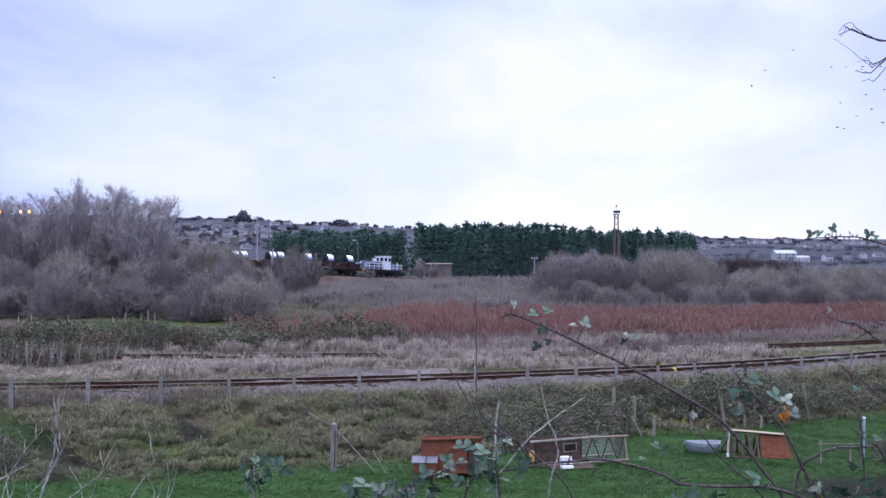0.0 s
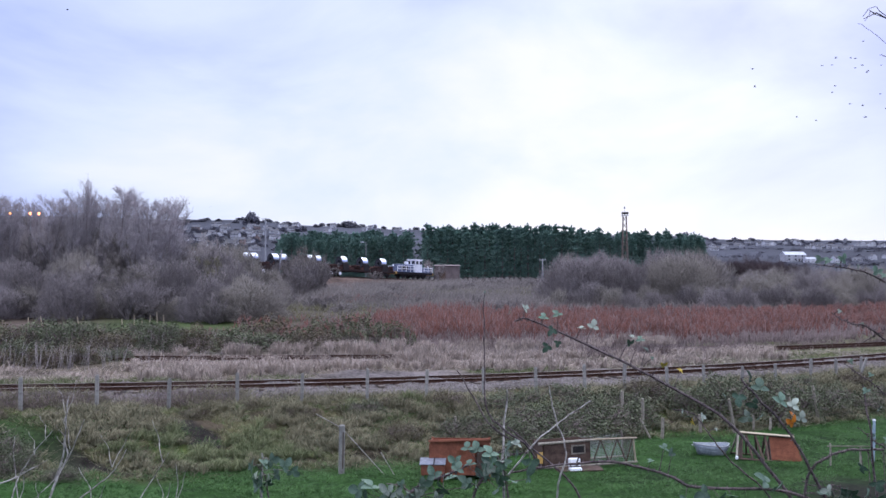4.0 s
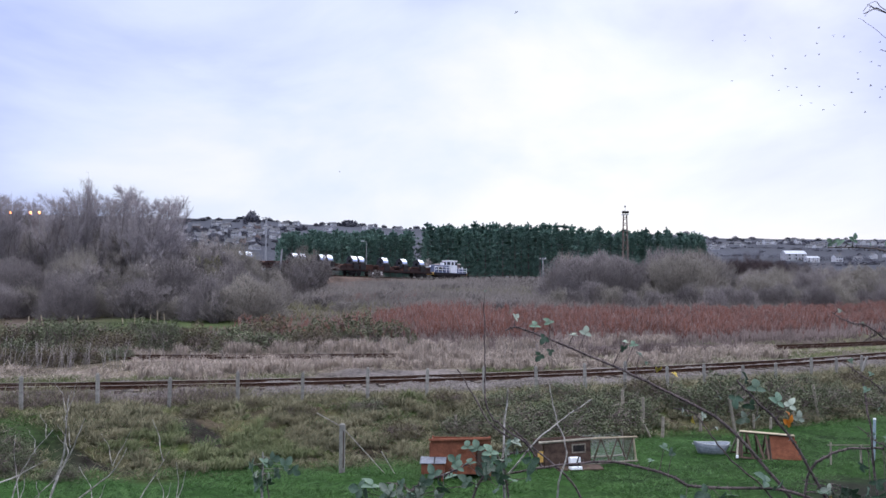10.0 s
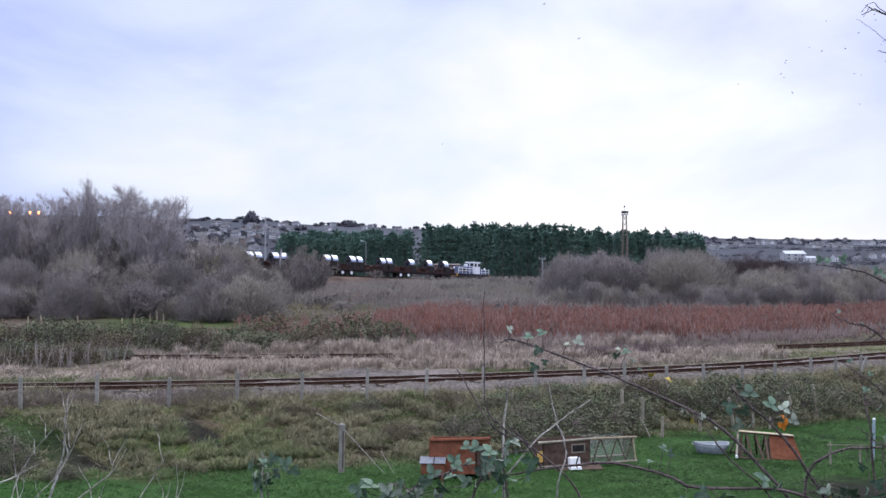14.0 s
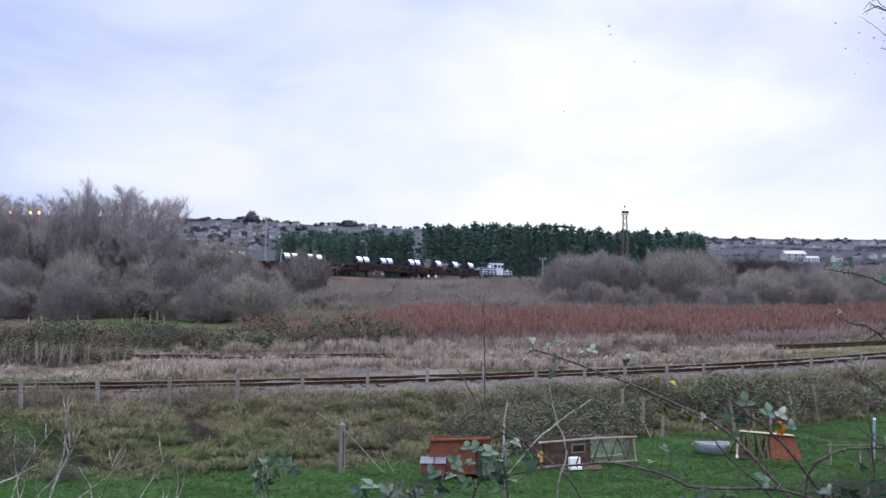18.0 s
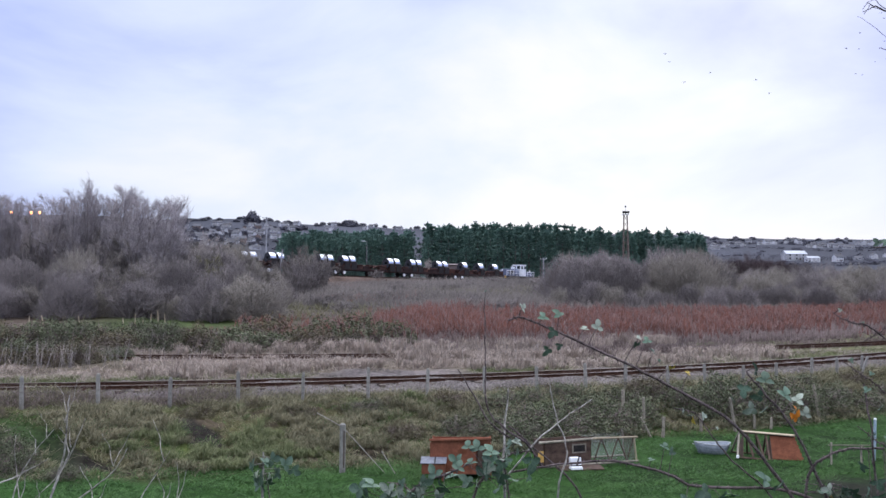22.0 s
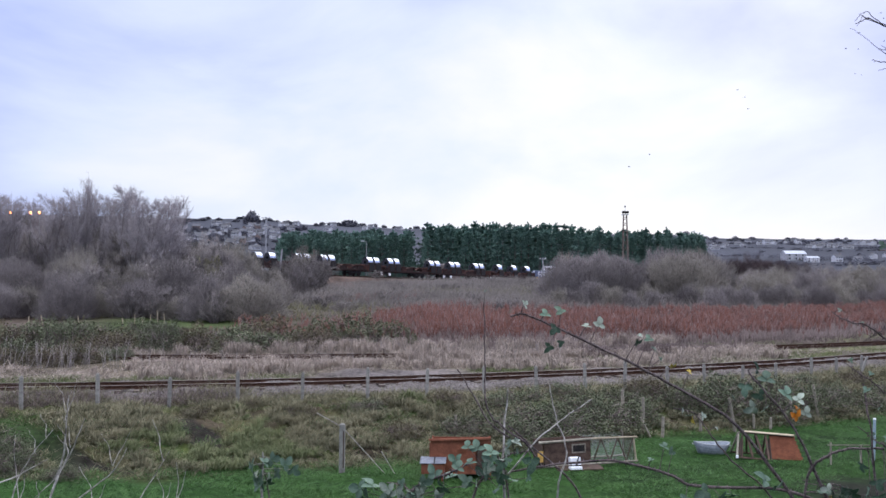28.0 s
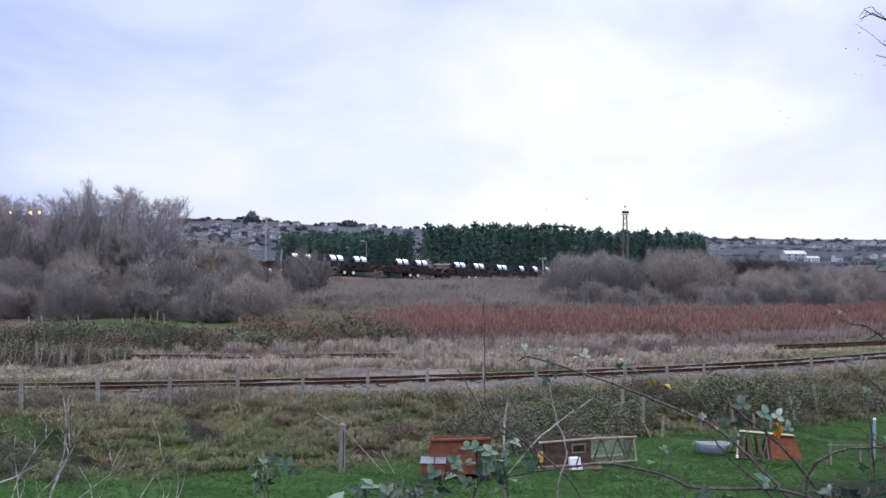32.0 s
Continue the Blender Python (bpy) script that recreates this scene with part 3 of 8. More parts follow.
def lineside_fence():
    fence = thing("lineside_fence", label="old concrete post and wire fence along the railway", category="fence")
    xs = [-18.01, -15.45, -12.81, -10.29, -7.82, -5.45, -2.97, -0.66, 1.69, 3.91, 6.06, 7.87, 9.95, 11.83, 13.84, 15.74, 17.88, 19.57, 21.21, 23.31, 25.2]
    post = mesh_of("post", *joined([box(0, 0, 0.5, 0.13, 0.12, 1.5, 0.02), turned(box(0, 0, 0, 0.10, 0.09, 0.06, 0.02), pose(0, 0, 1.27))]), M_CONCRETE)
    tops = []
    for i, x in enumerate(xs):
        y = float(near_line(x)) - 3.7
        z = ground_z(x, y)
        short = 0.0 if x < 8 else 0.3
        lean = random.uniform(-2.0, 2.0)
        ob = part("post", post, None, fence)
        ob.matrix_basis = pose(x, y, z - 0.05 - short - (0.12 if i in (3, 5) else 0), random.uniform(-1.5, 1.5), lean, random.uniform(-8, 8))
        tops.append((x, y, z))
    for h in (0.35, 0.65, 0.95):
        pts = []
        for (x, y, z), (x2, y2, z2) in zip(tops, tops[1:]):
            pts += [(x, y - 0.07, z + h), ((x + x2) / 2, (y + y2) / 2 - 0.07, (z + z2) / 2 + h - 0.04)]
        part("wire", [pipe(pts, 0.004, 4)], M_WIRE, fence)
    bent = thing("fence_post", pose(20.6, 45.2, ground_z(20.6, 45.2) - 0.1, 0, 26, 20), "leaning pale concrete fence stay on the bank", "fence post")
    part("post", [box(0, 0, 0.6, 0.12, 0.10, 1.35, 0.02)], M_CONCRETE, bent)


lineside_fence()


# ---------------------------------------------------------------- grass
def scatter(n, x0, x1, y_of, gen):
    """Points spread between lateral limits, with y from a function of (x, random)."""
    x = gen.uniform(x0, x1, n)
    y = y_of(x, gen.random(n))
    return x, y


def grass(name, label, x, y, height, width, lean, mat, seed):
    g = np.random.default_rng(seed)
    n = len(x)
    # blades gather in tufts and spread outward from the tuft's middle
    per = 11
    mid = np.arange(n) // per * per
    mid = np.minimum(mid, n - 1)
    out = g.normal(size=(n, 2)) * (0.12 + 0.22 * height)[:, None]
    loose = g.random(n) < 0.3
    x = np.where(loose, x, x[mid] + out[:, 0])
    y = np.where(loose, y, y[mid] + out[:, 1])
    big = (0.6 + 0.55 * g.random(n))[mid]
    base = np.stack([x, y, land(x, y) - 0.01], 1)
    h = height * big * g.uniform(0.45, 1.0, n) ** 1.1
    wind = np.array((0.25, -0.05))
    off = (g.normal(size=(n, 2)) * 0.6 + wind) * (lean * h)[:, None] + np.where(loose[:, None], 0, out * 1.3)
    tip = base + np.column_stack([off, h])
    v, f = blades(base, tip, width * g.uniform(0.6, 1.3, n), g)
    tagged(new(name, mesh_of(name, v, f, mat)), label, "grass", kind="stuff")


def clumped(x, y, k, cut, gen, fade=0.5):
    """Keep points mostly where a wander is high, so that the growth is patchy."""
    w = wave(x, y, k) + 0.6 * wave(x + 9, y + 4, k * 2.7)
    return gen.random(len(x)) < np.clip(0.5 + (w - cut) / fade, 0.06, 1)


gg = np.random.default_rng(11)
x, y = scatter(190000, -17, 22, lambda x, r: 22.5 + r * (toe(x) + 0.6 - 22.5), gg)
k = clumped(x, y, 1.2, -0.3, gg) & ~((x > 10.6 + wave(x, y, 1.3)) & (y < 26.2 + 0.6 * wave(x, y, 0.9)))
grass("paddock_grass", "short wet green paddock grass", x[k], y[k], np.full(k.sum(), 0.075) + 0.05 * (wave(x[k], y[k], 2.2) > 0.3), 0.016, 0.9, M_GRASS, 1)

x, y = scatter(110000, -21, 27, lambda x, r: toe(x) - 0.4 + r * (near_line(x) - 2.7 - toe(x) + 0.4), gg)
k = clumped(x, y, 1.0, -0.25, gg) & ~((wave(x + 31, y - 17, 2.6) + 0.55 * wave(x, y, 0.8) > 0.55) & (y < near_line(x) - 5))
k &= np.maximum(*worn(x, y)) < 0.4
hh = 0.11 + 0.13 * np.clip(0.5 + wave(x[k], y[k], 1.7), 0, 1)
grass("bank_grass", "short olive and brown winter grass on the bank", x[k], y[k], hh, 0.020, 1.1, M_ROUGH, 2)


def tussocks(name, label, x, y, height, spread, per, mat, seed, width=0.020):
    """Tufts whose blades rise from one crown, arch over and hang outward."""
    g = np.random.default_rng(seed)
    n = len(x)
    i = np.repeat(np.arange(n), per)
    m = len(i)
    th = g.uniform(0, 6.283, m)
    out = np.stack([np.cos(th), np.sin(th)], 1) * (g.uniform(0.15, 1.0, m) * np.asarray(spread)[i])[:, None] + (0.05, -0.01)
    bx, by = x[i] + out[:, 0] * 0.22, y[i] + out[:, 1] * 0.22
    base = np.stack([bx, by, land(bx, by) - 0.02], 1)
    h = np.asarray(height)[i] * g.uniform(0.55, 1.1, m)
    knee = base + np.column_stack([out * 0.45, h * 0.85])
    top = base + np.column_stack([out * 0.80, h])
    tip = base + np.column_stack([out * 1.15, h * g.uniform(0.35, 0.95, m)])
    side = np.stack([-np.sin(th), np.cos(th), 0 * th], 1) * (width * g.uniform(0.5, 1.1, m) / 2)[:, None]
    v = np.stack([base - side, base + side, knee + side, top + side * 0.8, tip, top - side * 0.8, knee - side], 1).reshape(-1, 3)
    o = np.arange(m)[:, None] * 7
    f = [np.concatenate([np.array([(0, 1, 2, 6)]) + o, np.array([(6, 2, 3, 5)]) + o]), np.array([(5, 3, 4)]) + o]
    tagged(new(name, mesh_of(name, v, f, mat)), label, "grass", kind="stuff")


x, y = scatter(5200, -21, 27, lambda x, r: toe(x) + 0.1 + r * (near_line(x) - 4.3 - toe(x)), gg)
k = clumped(x, y, 0.9, -0.1, gg, 0.4) & (np.maximum(*worn(x, y)) < 0.2) & (gg.random(len(x)) < 1 - 0.8 * (1 - smooth(-13.0, -10.5, x + 0.5 * (y - 29)))) & ((x < 2.0) | (gg.random(len(x)) < 0.6))
x, y = x[k], y[k]
lime = wave(x + 4, y - 8, 0.55) + 0.5 * wave(x, y, 1.9) + 0.35 * smooth(-4, -8, x) > 0.42
for pick, mat, nm, lb in ((~lime, M_ROUGH, "bank_tussocks", "rounded straw and olive grass tussocks on the bank"), (lime, M_GREENSTRAW, "lime_tussocks", "yellow-green grass tussocks on the bank")):
    hh = gg.uniform(0.11, 0.40, pick.sum())
    tussocks(nm, lb, x[pick], y[pick], hh, hh * 1.25, 50, mat, 41, 0.015)

x, y = scatter(46000, -21, 27, lambda x, r: near_line(x) - 4.6 + r * np.interp(x, [-9, -6, 1, 6, 12], [3.3, 2.4, 2.0, 2.4, 2.2]), gg)
k = clumped(x, y, 0.9, -0.2, gg)
grass("lineside_weeds", "tall dead weeds and grass along the lineside fence", x[k], y[k], 0.22 + 0.24 * np.clip(0.4 + wave(x[k], y[k], 1.3), 0, 1), 0.019, 0.8, M_ROUGH, 8)

x, y = scatter(11000, -21, -5, lambda x, r: near_line(x) - 3.6 + 1.7 * r, gg)
k = clumped(x, y, 1.1, -0.1, gg, 0.4) & (gg.random(len(x)) < 1 - smooth(-11, -6, x) * 0.7)
grass("ballast_weeds", "dead grey-brown weeds over the ballast edge", x[k], y[k], gg.uniform(0.2, 0.48, k.sum()), 0.016, 0.5, M_BROWNSTEM, 18)

x, y = scatter(42000, -19, 20, lambda x, r: toe(x) - 0.7 + r * (near_line(x) - 4.2 - toe(x)), gg)
k = clumped(x, y, 0.7, 0.3, gg, 0.3)
grass("green_tussocks", "fresh green grass among the winter tussocks", x[k], y[k], np.full(k.sum(), 0.17), 0.016, 0.8, M_GRASS, 3)

x, y = scatter(95000, -34, 42, lambda x, r: near_line(x) + 1.9 + r * (far_line(x) - near_line(x) - 3.2), gg)
k = clumped(x, y, 0.55, -0.3, gg) & ~(np.exp(-((x + 2.4) / 3.6) ** 4) * (y < near_line(x) + 5) > 0.35)
k &= ((x < 16) | (y < far_line(x) - 3.6)) & ((x > -16.5 + wave(x, y, 1.1)) | (y < far_line(x) - 5.0))
hh = np.where(x[k] > 18, 0.18, 0.20 + 0.34 * np.clip(0.35 + wave(x[k], y[k], 0.8), 0, 1))
hh = np.where((far_line(x[k]) - y[k] < 3.2) & ((x[k] < -2.5) | (x[k] > 20)), np.minimum(hh, 0.13 + 0.3 * (wave(x[k], y[k], 0.9) > 0.45)), hh)
hh = np.where(x[k] < -16, np.minimum(hh, 0.28), np.where(x[k] > 7, hh * 0.6, hh))
grass("dry_grass", "tall bleached dry grass between the railway lines", x[k], y[k], hh, 0.022, 0.8, M_STRAW, 4)
x, y = scatter(1500, -24, 20, lambda x, r: near_line(x) + 2.6 + r * (far_line(x) - near_line(x) - 4.0), gg)
k = clumped(x, y, 0.6, 0.0, gg, 0.4) & ~(np.exp(-((x + 2.4) / 3.6) ** 4) * (y < near_line(x) + 5.5) > 0.3) & ((y < far_line(x) - 5.0) | (x > 1.0) | (gg.random(len(x)) < 0.06)) & (x > -16.5 + wave(x, y, 1.1))
hh = gg.uniform(0.30, 0.62, k.sum())
tussocks("straw_tussocks", "bleached straw tussocks between the railway lines", x[k], y[k], hh, hh * 0.75, 40, M_STRAW, 42, 0.026)
x, y = scatter(40000, -24, 6, lambda x, r: near_line(x) + 1.8 + r * (2.7 + 0.8 * wave(x, x, 0.6)), gg)
k = clumped(x, y, 0.7, -0.2, gg) & (np.exp(-((x + 2.4) / 3.6) ** 4) < 0.25)
grass("rail_edge_grass", "low yellow-green grass along the ballast", x[k], y[k], np.full(k.sum(), 0.17), 0.02, 0.8, M_GREENSTRAW, 43)
x, y = scatter(480, -22, 15, lambda x, r: far_line(x) + 1.6 + 3.4 * r, gg)
k = clumped(x, y, 0.5, 0.0, gg, 0.4)
k &= x > -16
hh = gg.uniform(0.5, 0.95, k.sum())
tussocks("reed_tussocks", "tall pale reed tufts behind the disused line", x[k], y[k], hh, hh * 0.6, 44, M_STRAW, 44, 0.028)
x, y = scatter(30000, 8, 42, lambda x, r: near_line(x) + 1.9 + r * (far_line(x) - near_line(x) - 3.2), gg)
k = (x < 16) | (y < far_line(x) - 3.6)
x, y = x[k], y[k]
grass("line_side_grass", "low green and straw grass beside the rails", x, y, np.full(len(x), 0.2), 0.02, 0.7, M_GREENSTRAW, 5)
x, y = scatter(60000, -36, 46, lambda x, r: far_line(x) - 1.6 + r * (9.5 + 0 * x), gg)
k = clumped(x, y, 0.5, -0.35, gg) & (np.abs(y - far_line(x)) > 1.05)
hh = 0.12 + (0.18 + 0.5 * np.clip(0.3 + wave(x[k], y[k], 0.9), 0, 1)) * smooth(-1.0, 2.0, y[k] - far_line(x[k]))
hh = np.where(x[k] > 16, hh * 0.55, hh)
xr, yr = x[k], y[k]
pale = xr + 2.5 * wave(xr, yr, 0.5) < -1.0
grass("dry_reeds", "tall pale dry grass and reeds behind the disused line", xr[pale], yr[pale], hh[pale], 0.026, 0.75, M_STRAW, 6)
grass("mauve_reeds", "tall mauve-brown dead growth below the red thicket", xr[~pale], yr[~pale], hh[~pale] * 1.15, 0.026, 0.7, M_BROWNSTEM, 16)
x, y = scatter(9000, -20, 14, lambda x, r: far_line(x) + 1.0 * (r - 0.5), gg)
k = clumped(x, y, 0.6, 0.1, gg, 0.4)
grass("track_weeds", "dry weeds growing through the disused line", x[k], y[k], np.full(k.sum(), 0.34), 0.02, 0.5, M_STRAW, 7)

x, y = scatter(20000, -2.6, 19, lambda x, r: far_line(x) - 2.4 + 1.9 * r, gg)
k = clumped(x, y, 0.9, -0.5, gg)
x, y = x[k], y[k]
hh = 0.50 + 0.42 * np.clip(0.5 + wave(x, y, 1.1), 0, 1)
pale = x + 3.0 * wave(x, y, 0.7) < 6.5
grass("tall_lineside_straw", "tall dead straw hiding the disused line", x[pale], y[pale], hh[pale], 0.024, 0.5, M_STRAW, 17)
grass("tall_lineside_weeds", "tall mauve-brown dead weeds hiding the disused line", x[~pale], y[~pale], hh[~pale], 0.024, 0.5, M_BROWNSTEM, 19)


# ---------------------------------------------------------------- red-stemmed thicket
def straw_fringe():
    """Pale dead stems standing in front of and among the red ones."""
    g = np.random.default_rng(22)
    n = 16000
    x = g.uniform(-17, 50, n)
    y = far_line(x) + 4.0 + g.random(n) ** 1.4 * 14
    keep = g.random(n) < np.clip(0.6 + 0.7 * wave(x, y, 0.7), 0.08, 1)
    x, y = x[keep], y[keep]
    n = len(x)
    p0 = np.stack([x, y, land(x, y)], 1)
    h = g.uniform(0.4, 1.2, n)
    p1 = p0 + np.column_stack([g.normal(size=(n, 2)) * 0.13, np.ones(n)]) * h[:, None]
    tagged(new("dead_stalks", mesh_of("dead_stalks", *cones(p0, p1, g.uniform(0.012, 0.026, n)), M_BROWNSTEM, True)), "mauve-brown dead stalks in front of the red thicket", "stalks", kind="stuff")


straw_fringe()


def stalk_stand():
    """A stand of tall pale weed stalks with a few side shoots, beside the disused line."""
    g = np.random.default_rng(23)
    n = 170
    x = np.concatenate([g.normal(-19.5, 2.2, 70), g.uniform(-26, 16, 100)])
    y = far_line(x) - np.concatenate([g.uniform(3.5, 7.0, 70), g.uniform(-2.0, 5.5, 100)])
    p0 = np.stack([x, y, land(x, y)], 1)
    h = np.concatenate([g.uniform(0.9, 2.0, 70), g.uniform(0.5, 1.1, 100)])
    p1 = p0 + np.column_stack([g.normal(0.08, 0.22, n), g.normal(0, 0.15, n), np.ones(n)]) * h[:, None]
    i = np.repeat(np.arange(n), 3)
    t = g.uniform(0.4, 0.9, len(i))[:, None]
    q0 = p0[i] + (p1 - p0)[i] * t
    q1 = q0 + unit(np.column_stack([g.normal(size=(len(i), 2)) * 0.5, np.ones(len(i))])) * g.uniform(0.15, 0.5, len(i))[:, None]
    v, f = joined([cones(p0, p1, g.uniform(0.009, 0.018, n)), cones(q0, q1, 0.007)])
    tagged(new("weed_stalks", mesh_of("weed_stalks", v, f, M_TWIGPALE, True)), "stand of tall pale dead weed stalks", "stalks", kind="stuff")


stalk_stand()


def red_thicket():
    g = np.random.default_rng(21)
    n = 14500
    x = g.uniform(-17, 52, n)
    y = far_line(x) + 4.0 + g.random(n) * 22 - 0.10 * np.clip(x, 0, 60)
    left = smooth(-13, 0, x + 1.5 * wave(x, y, 0.5))
    near = smooth(3.0, 11.0 - 3.5 * smooth(0, 14, x), y - far_line(x) + 2.0 * wave(x, y, 0.35))
    keep = g.random(n) < (0.22 + 0.78 * left) * np.clip(0.68 + 0.7 * wave(x, y, 0.45), 0.22, 1) * (0.06 + 0.94 * near)
    x, y, left = x[keep], y[keep], left[keep]
    n = len(x)
    h = (1.2 + 1.1 * left) * (1 - 0.30 * smooth(-2, 24, x)) * g.uniform(0.7, 1.08, n) * (0.90 + 0.20 * wave(x, y, 0.6) + 0.14 * wave(x + 3, y, 1.7))
    base = np.stack([x, y, land(x, y) - 0.02], 1)
    lean = g.normal(size=(n, 2)) * 0.13
    top = base + np.column_stack([lean * h[:, None], h])
    v1, f1 = cones(base, base + (top - base) * 0.8, g.uniform(0.016, 0.030, n))
    tagged(new("red_thicket_stems", mesh_of("red_thicket_stems", v1, f1, M_BROWNSTEM, True)), "grey-brown lower stems of the red thicket", "shrub stems", kind="stuff")
    k = 13
    idx = np.repeat(np.arange(n), k)
    t = g.uniform(0.42, 0.85, len(idx))
    p0 = base[idx] + (top - base)[idx] * t[:, None]
    d = np.column_stack([g.normal(size=(len(idx), 2)) * 0.36, np.ones(len(idx))])
    p1 = p0 + unit(d) * (h[idx] * (1.05 - t) * g.uniform(0.6, 1.0, len(idx)))[:, None]
    dull = g.random(len(idx)) < 0.30
    v3, f3 = cones(p0[dull], p1[dull], g.uniform(0.010, 0.020, dull.sum()))
    tagged(new("dull_shoots", mesh_of("dull_shoots", v3, f3, M_BROWNSTEM, True)), "dull brown shoots among the red ones", "shrubs", kind="stuff")
    p0, p1 = p0[~dull], p1[~dull]
    v2, f2 = cones(p0, p1, g.uniform(0.011, 0.022, len(p0)))
    tagged(new("red_thicket", mesh_of("red_thicket", v2, f2, M_REDSTEM, True)), "dense thicket of bare rust-red winter stems", "shrubs", kind="stuff")


red_thicket()


# ---------------------------------------------------------------- bare trees and bushes
def branching(seed, stems, levels, up, spread):
    """Stems and ever thinner side shoots. levels: (count, length, radius, spread, lift) of each order."""
    g = np.random.default_rng(seed)
    p0, p1, r0 = stems
    limbs = [prisms(p0, p1, r0, r0 * 0.55)]
    cur0, cur1, curr = p0, p1, r0
    fine = None
    for li, (count, length, radius, wide, lift) in enumerate(levels):
        i = g.integers(0, len(cur0), count)
        t = g.uniform(0.30, 1.0, count)
        a = cur0[i] + (cur1 - cur0)[i] * t[:, None]
        d = unit(unit(cur1 - cur0)[i] + g.normal(size=(count, 3)) * wide + np.array((0, 0, lift)))
        ln = length * g.uniform(0.45, 1.1, count) * (1.15 - 0.45 * t)
        b = a + d * ln[:, None]
        if li < len(levels) - 1:
            limbs.append(prisms(a, b, np.minimum(radius, curr[i] * 0.8) if len(curr) == len(cur0) else radius, radius * 0.4))
            cur0, cur1, curr = np.concatenate([cur0[len(cur0) // 2:], a]), np.concatenate([cur1[len(cur1) // 2:], b]), np.full(len(cur0) - len(cur0) // 2 + count, radius)
        else:
            fine = cones(a, b, radius)
    return joined(limbs), fine


def bush_meshes(seed, n_stems=16, twigs=3600, upright=1.0, r=0.022, twig=M_TWIG):
    """A bare bush of unit height, fanning from its base."""
    g = np.random.default_rng(seed)
    th = g.uniform(0, 6.28, n_stems)
    out = g.uniform(0.05, 0.85, n_stems) / upright
    p0 = np.stack([np.cos(th) * 0.09, np.sin(th) * 0.09, -0.03 + 0 * th], 1)
    p1 = p0 + np.stack([np.cos(th) * out, np.sin(th) * out, np.sqrt(np.clip(0.62 - out ** 2 * 0.55, 0.1, 1))], 1) * g.uniform(0.72, 1.0, n_stems)[:, None]
    (v, f), (v2, f2) = branching(seed + 1, (p0, p1, np.full(n_stems, r)),
                                 [(80, 0.34, r * 0.42, 0.55, 0.22), (420, 0.20, r * 0.22, 0.75, 0.12), (twigs, 0.115, r * 0.17, 0.95, 0.10)], 1, 1)
    return mesh_of("stem", v, f, M_BARK, True), mesh_of("crown", v2, f2, twig, True)


def make_shrub(name, meshes, m, label, group=""):
    ob = thing(name, m, label, "shrub", group)
    part("stem", meshes[0], None, ob)
    part("crown", meshes[1], None, ob)
    return ob


BUSH = [bush_meshes(40 + i) for i in range(4)]
BUSHPALE = [bush_meshes(60 + i, twig=M_TWIGPALE) for i in range(2)]
BUSHOLIVE = [bush_meshes(64 + i, twig=M_TWIGOLIVE) for i in range(2)]
BUSHGREEN = [bush_meshes(70, twig=M_TWIGGREEN)]
BUSHDARK = [bush_meshes(80 + i, twigs=2200, twig=M_TWIGDARK) for i in range(2)]


def dome_meshes(seed, twig, n=8000):
    """A dense rounded bush of unit height: many fine shoots that rise and spread from its stems."""
    g = np.random.default_rng(seed)
    u = g.normal(size=(n, 3))
    u[:, 2] = np.abs(u[:, 2])
    u = unit(u)
    lump = 1 + 0.16 * np.sin(u[:, 0] * 6 + seed) * np.cos(u[:, 1] * 5 + seed * 2) + 0.10 * np.sin(u[:, 0] * 13 + u[:, 2] * 11 + seed)
    rad = g.uniform(0.25, 1.0, n) ** 0.45 * lump
    c = u * rad[:, None] * (0.58, 0.58, 0.88)
    d = unit(u * (1, 1, 0.6) + g.normal(size=(n, 3)) * 0.38 + (0, 0, 0.75))
    v, f = cones(c, c + d * g.uniform(0.07, 0.17, n)[:, None], g.uniform(0.0024, 0.0046, n))
    k = 34
    i = g.integers(0, n, k)
    p0 = np.stack([g.normal(size=k) * 0.06, g.normal(size=k) * 0.06, np.full(k, -0.02)], 1)
    return mesh_of("stem", *prisms(p0, c[i], 0.010, 0.004), M_BARK, True), mesh_of("crown", v, f, twig, True)


DOME = [dome_meshes(140 + i, M_TWIG) for i in range(3)]
DOMEPALE = [dome_meshes(150 + i, M_TWIGPALE) for i in range(2)]
DOMEDARK = [dome_meshes(170 + i, M_TWIGDARK, 5200) for i in range(2)]
DOMEOLIVE = [dome_meshes(160 + i, M_TWIGOLIVE) for i in range(2)]


def plant(kind, x, y, h, w=1.0, label="bare grey-brown winter shrub in the thicket", group="bare shrubs of the thicket", name="bare_shrub"):
    meshes = kind[random.randrange(len(kind))]
    m = sized(on_land(x, y, random.uniform(0, 360), 0.05), (h * w, h * w, h))
    return make_shrub(name, meshes, m, label, group)


random.seed(5)
# dense mass under and before the tall trees: lateral position, distance, height
for i in range(46):
    px = -0.50 + 0.325 * (i + random.uniform(-0.4, 0.4)) / 46
    y = random.uniform(91, 112)
    top = float(np.interp(px, [-0.5, -0.40, -0.33, -0.26, -0.225, -0.205, -0.18, -0.17], [5.4, 6.2, 6.2, 7.0, 6.4, 5.0, 3.8, 3.2]))
    plant(random.choice((DOME, DOME, DOMEOLIVE, BUSHOLIVE, BUSHPALE, BUSH)), px * y, y, top * random.uniform(0.72, 1.08), 0.8)
for i in range(20):
    px = -0.49 + 0.32 * (i + random.uniform(-0.4, 0.4)) / 20
    y = random.uniform(84, 90)
    plant((DOME, BUSH, DOMEOLIVE, BUSHOLIVE, BUSH)[i % 5], px * y, y, random.uniform(2.2, 4.6), random.uniform(0.85, 1.4), "low bare grey bush at the thicket edge")
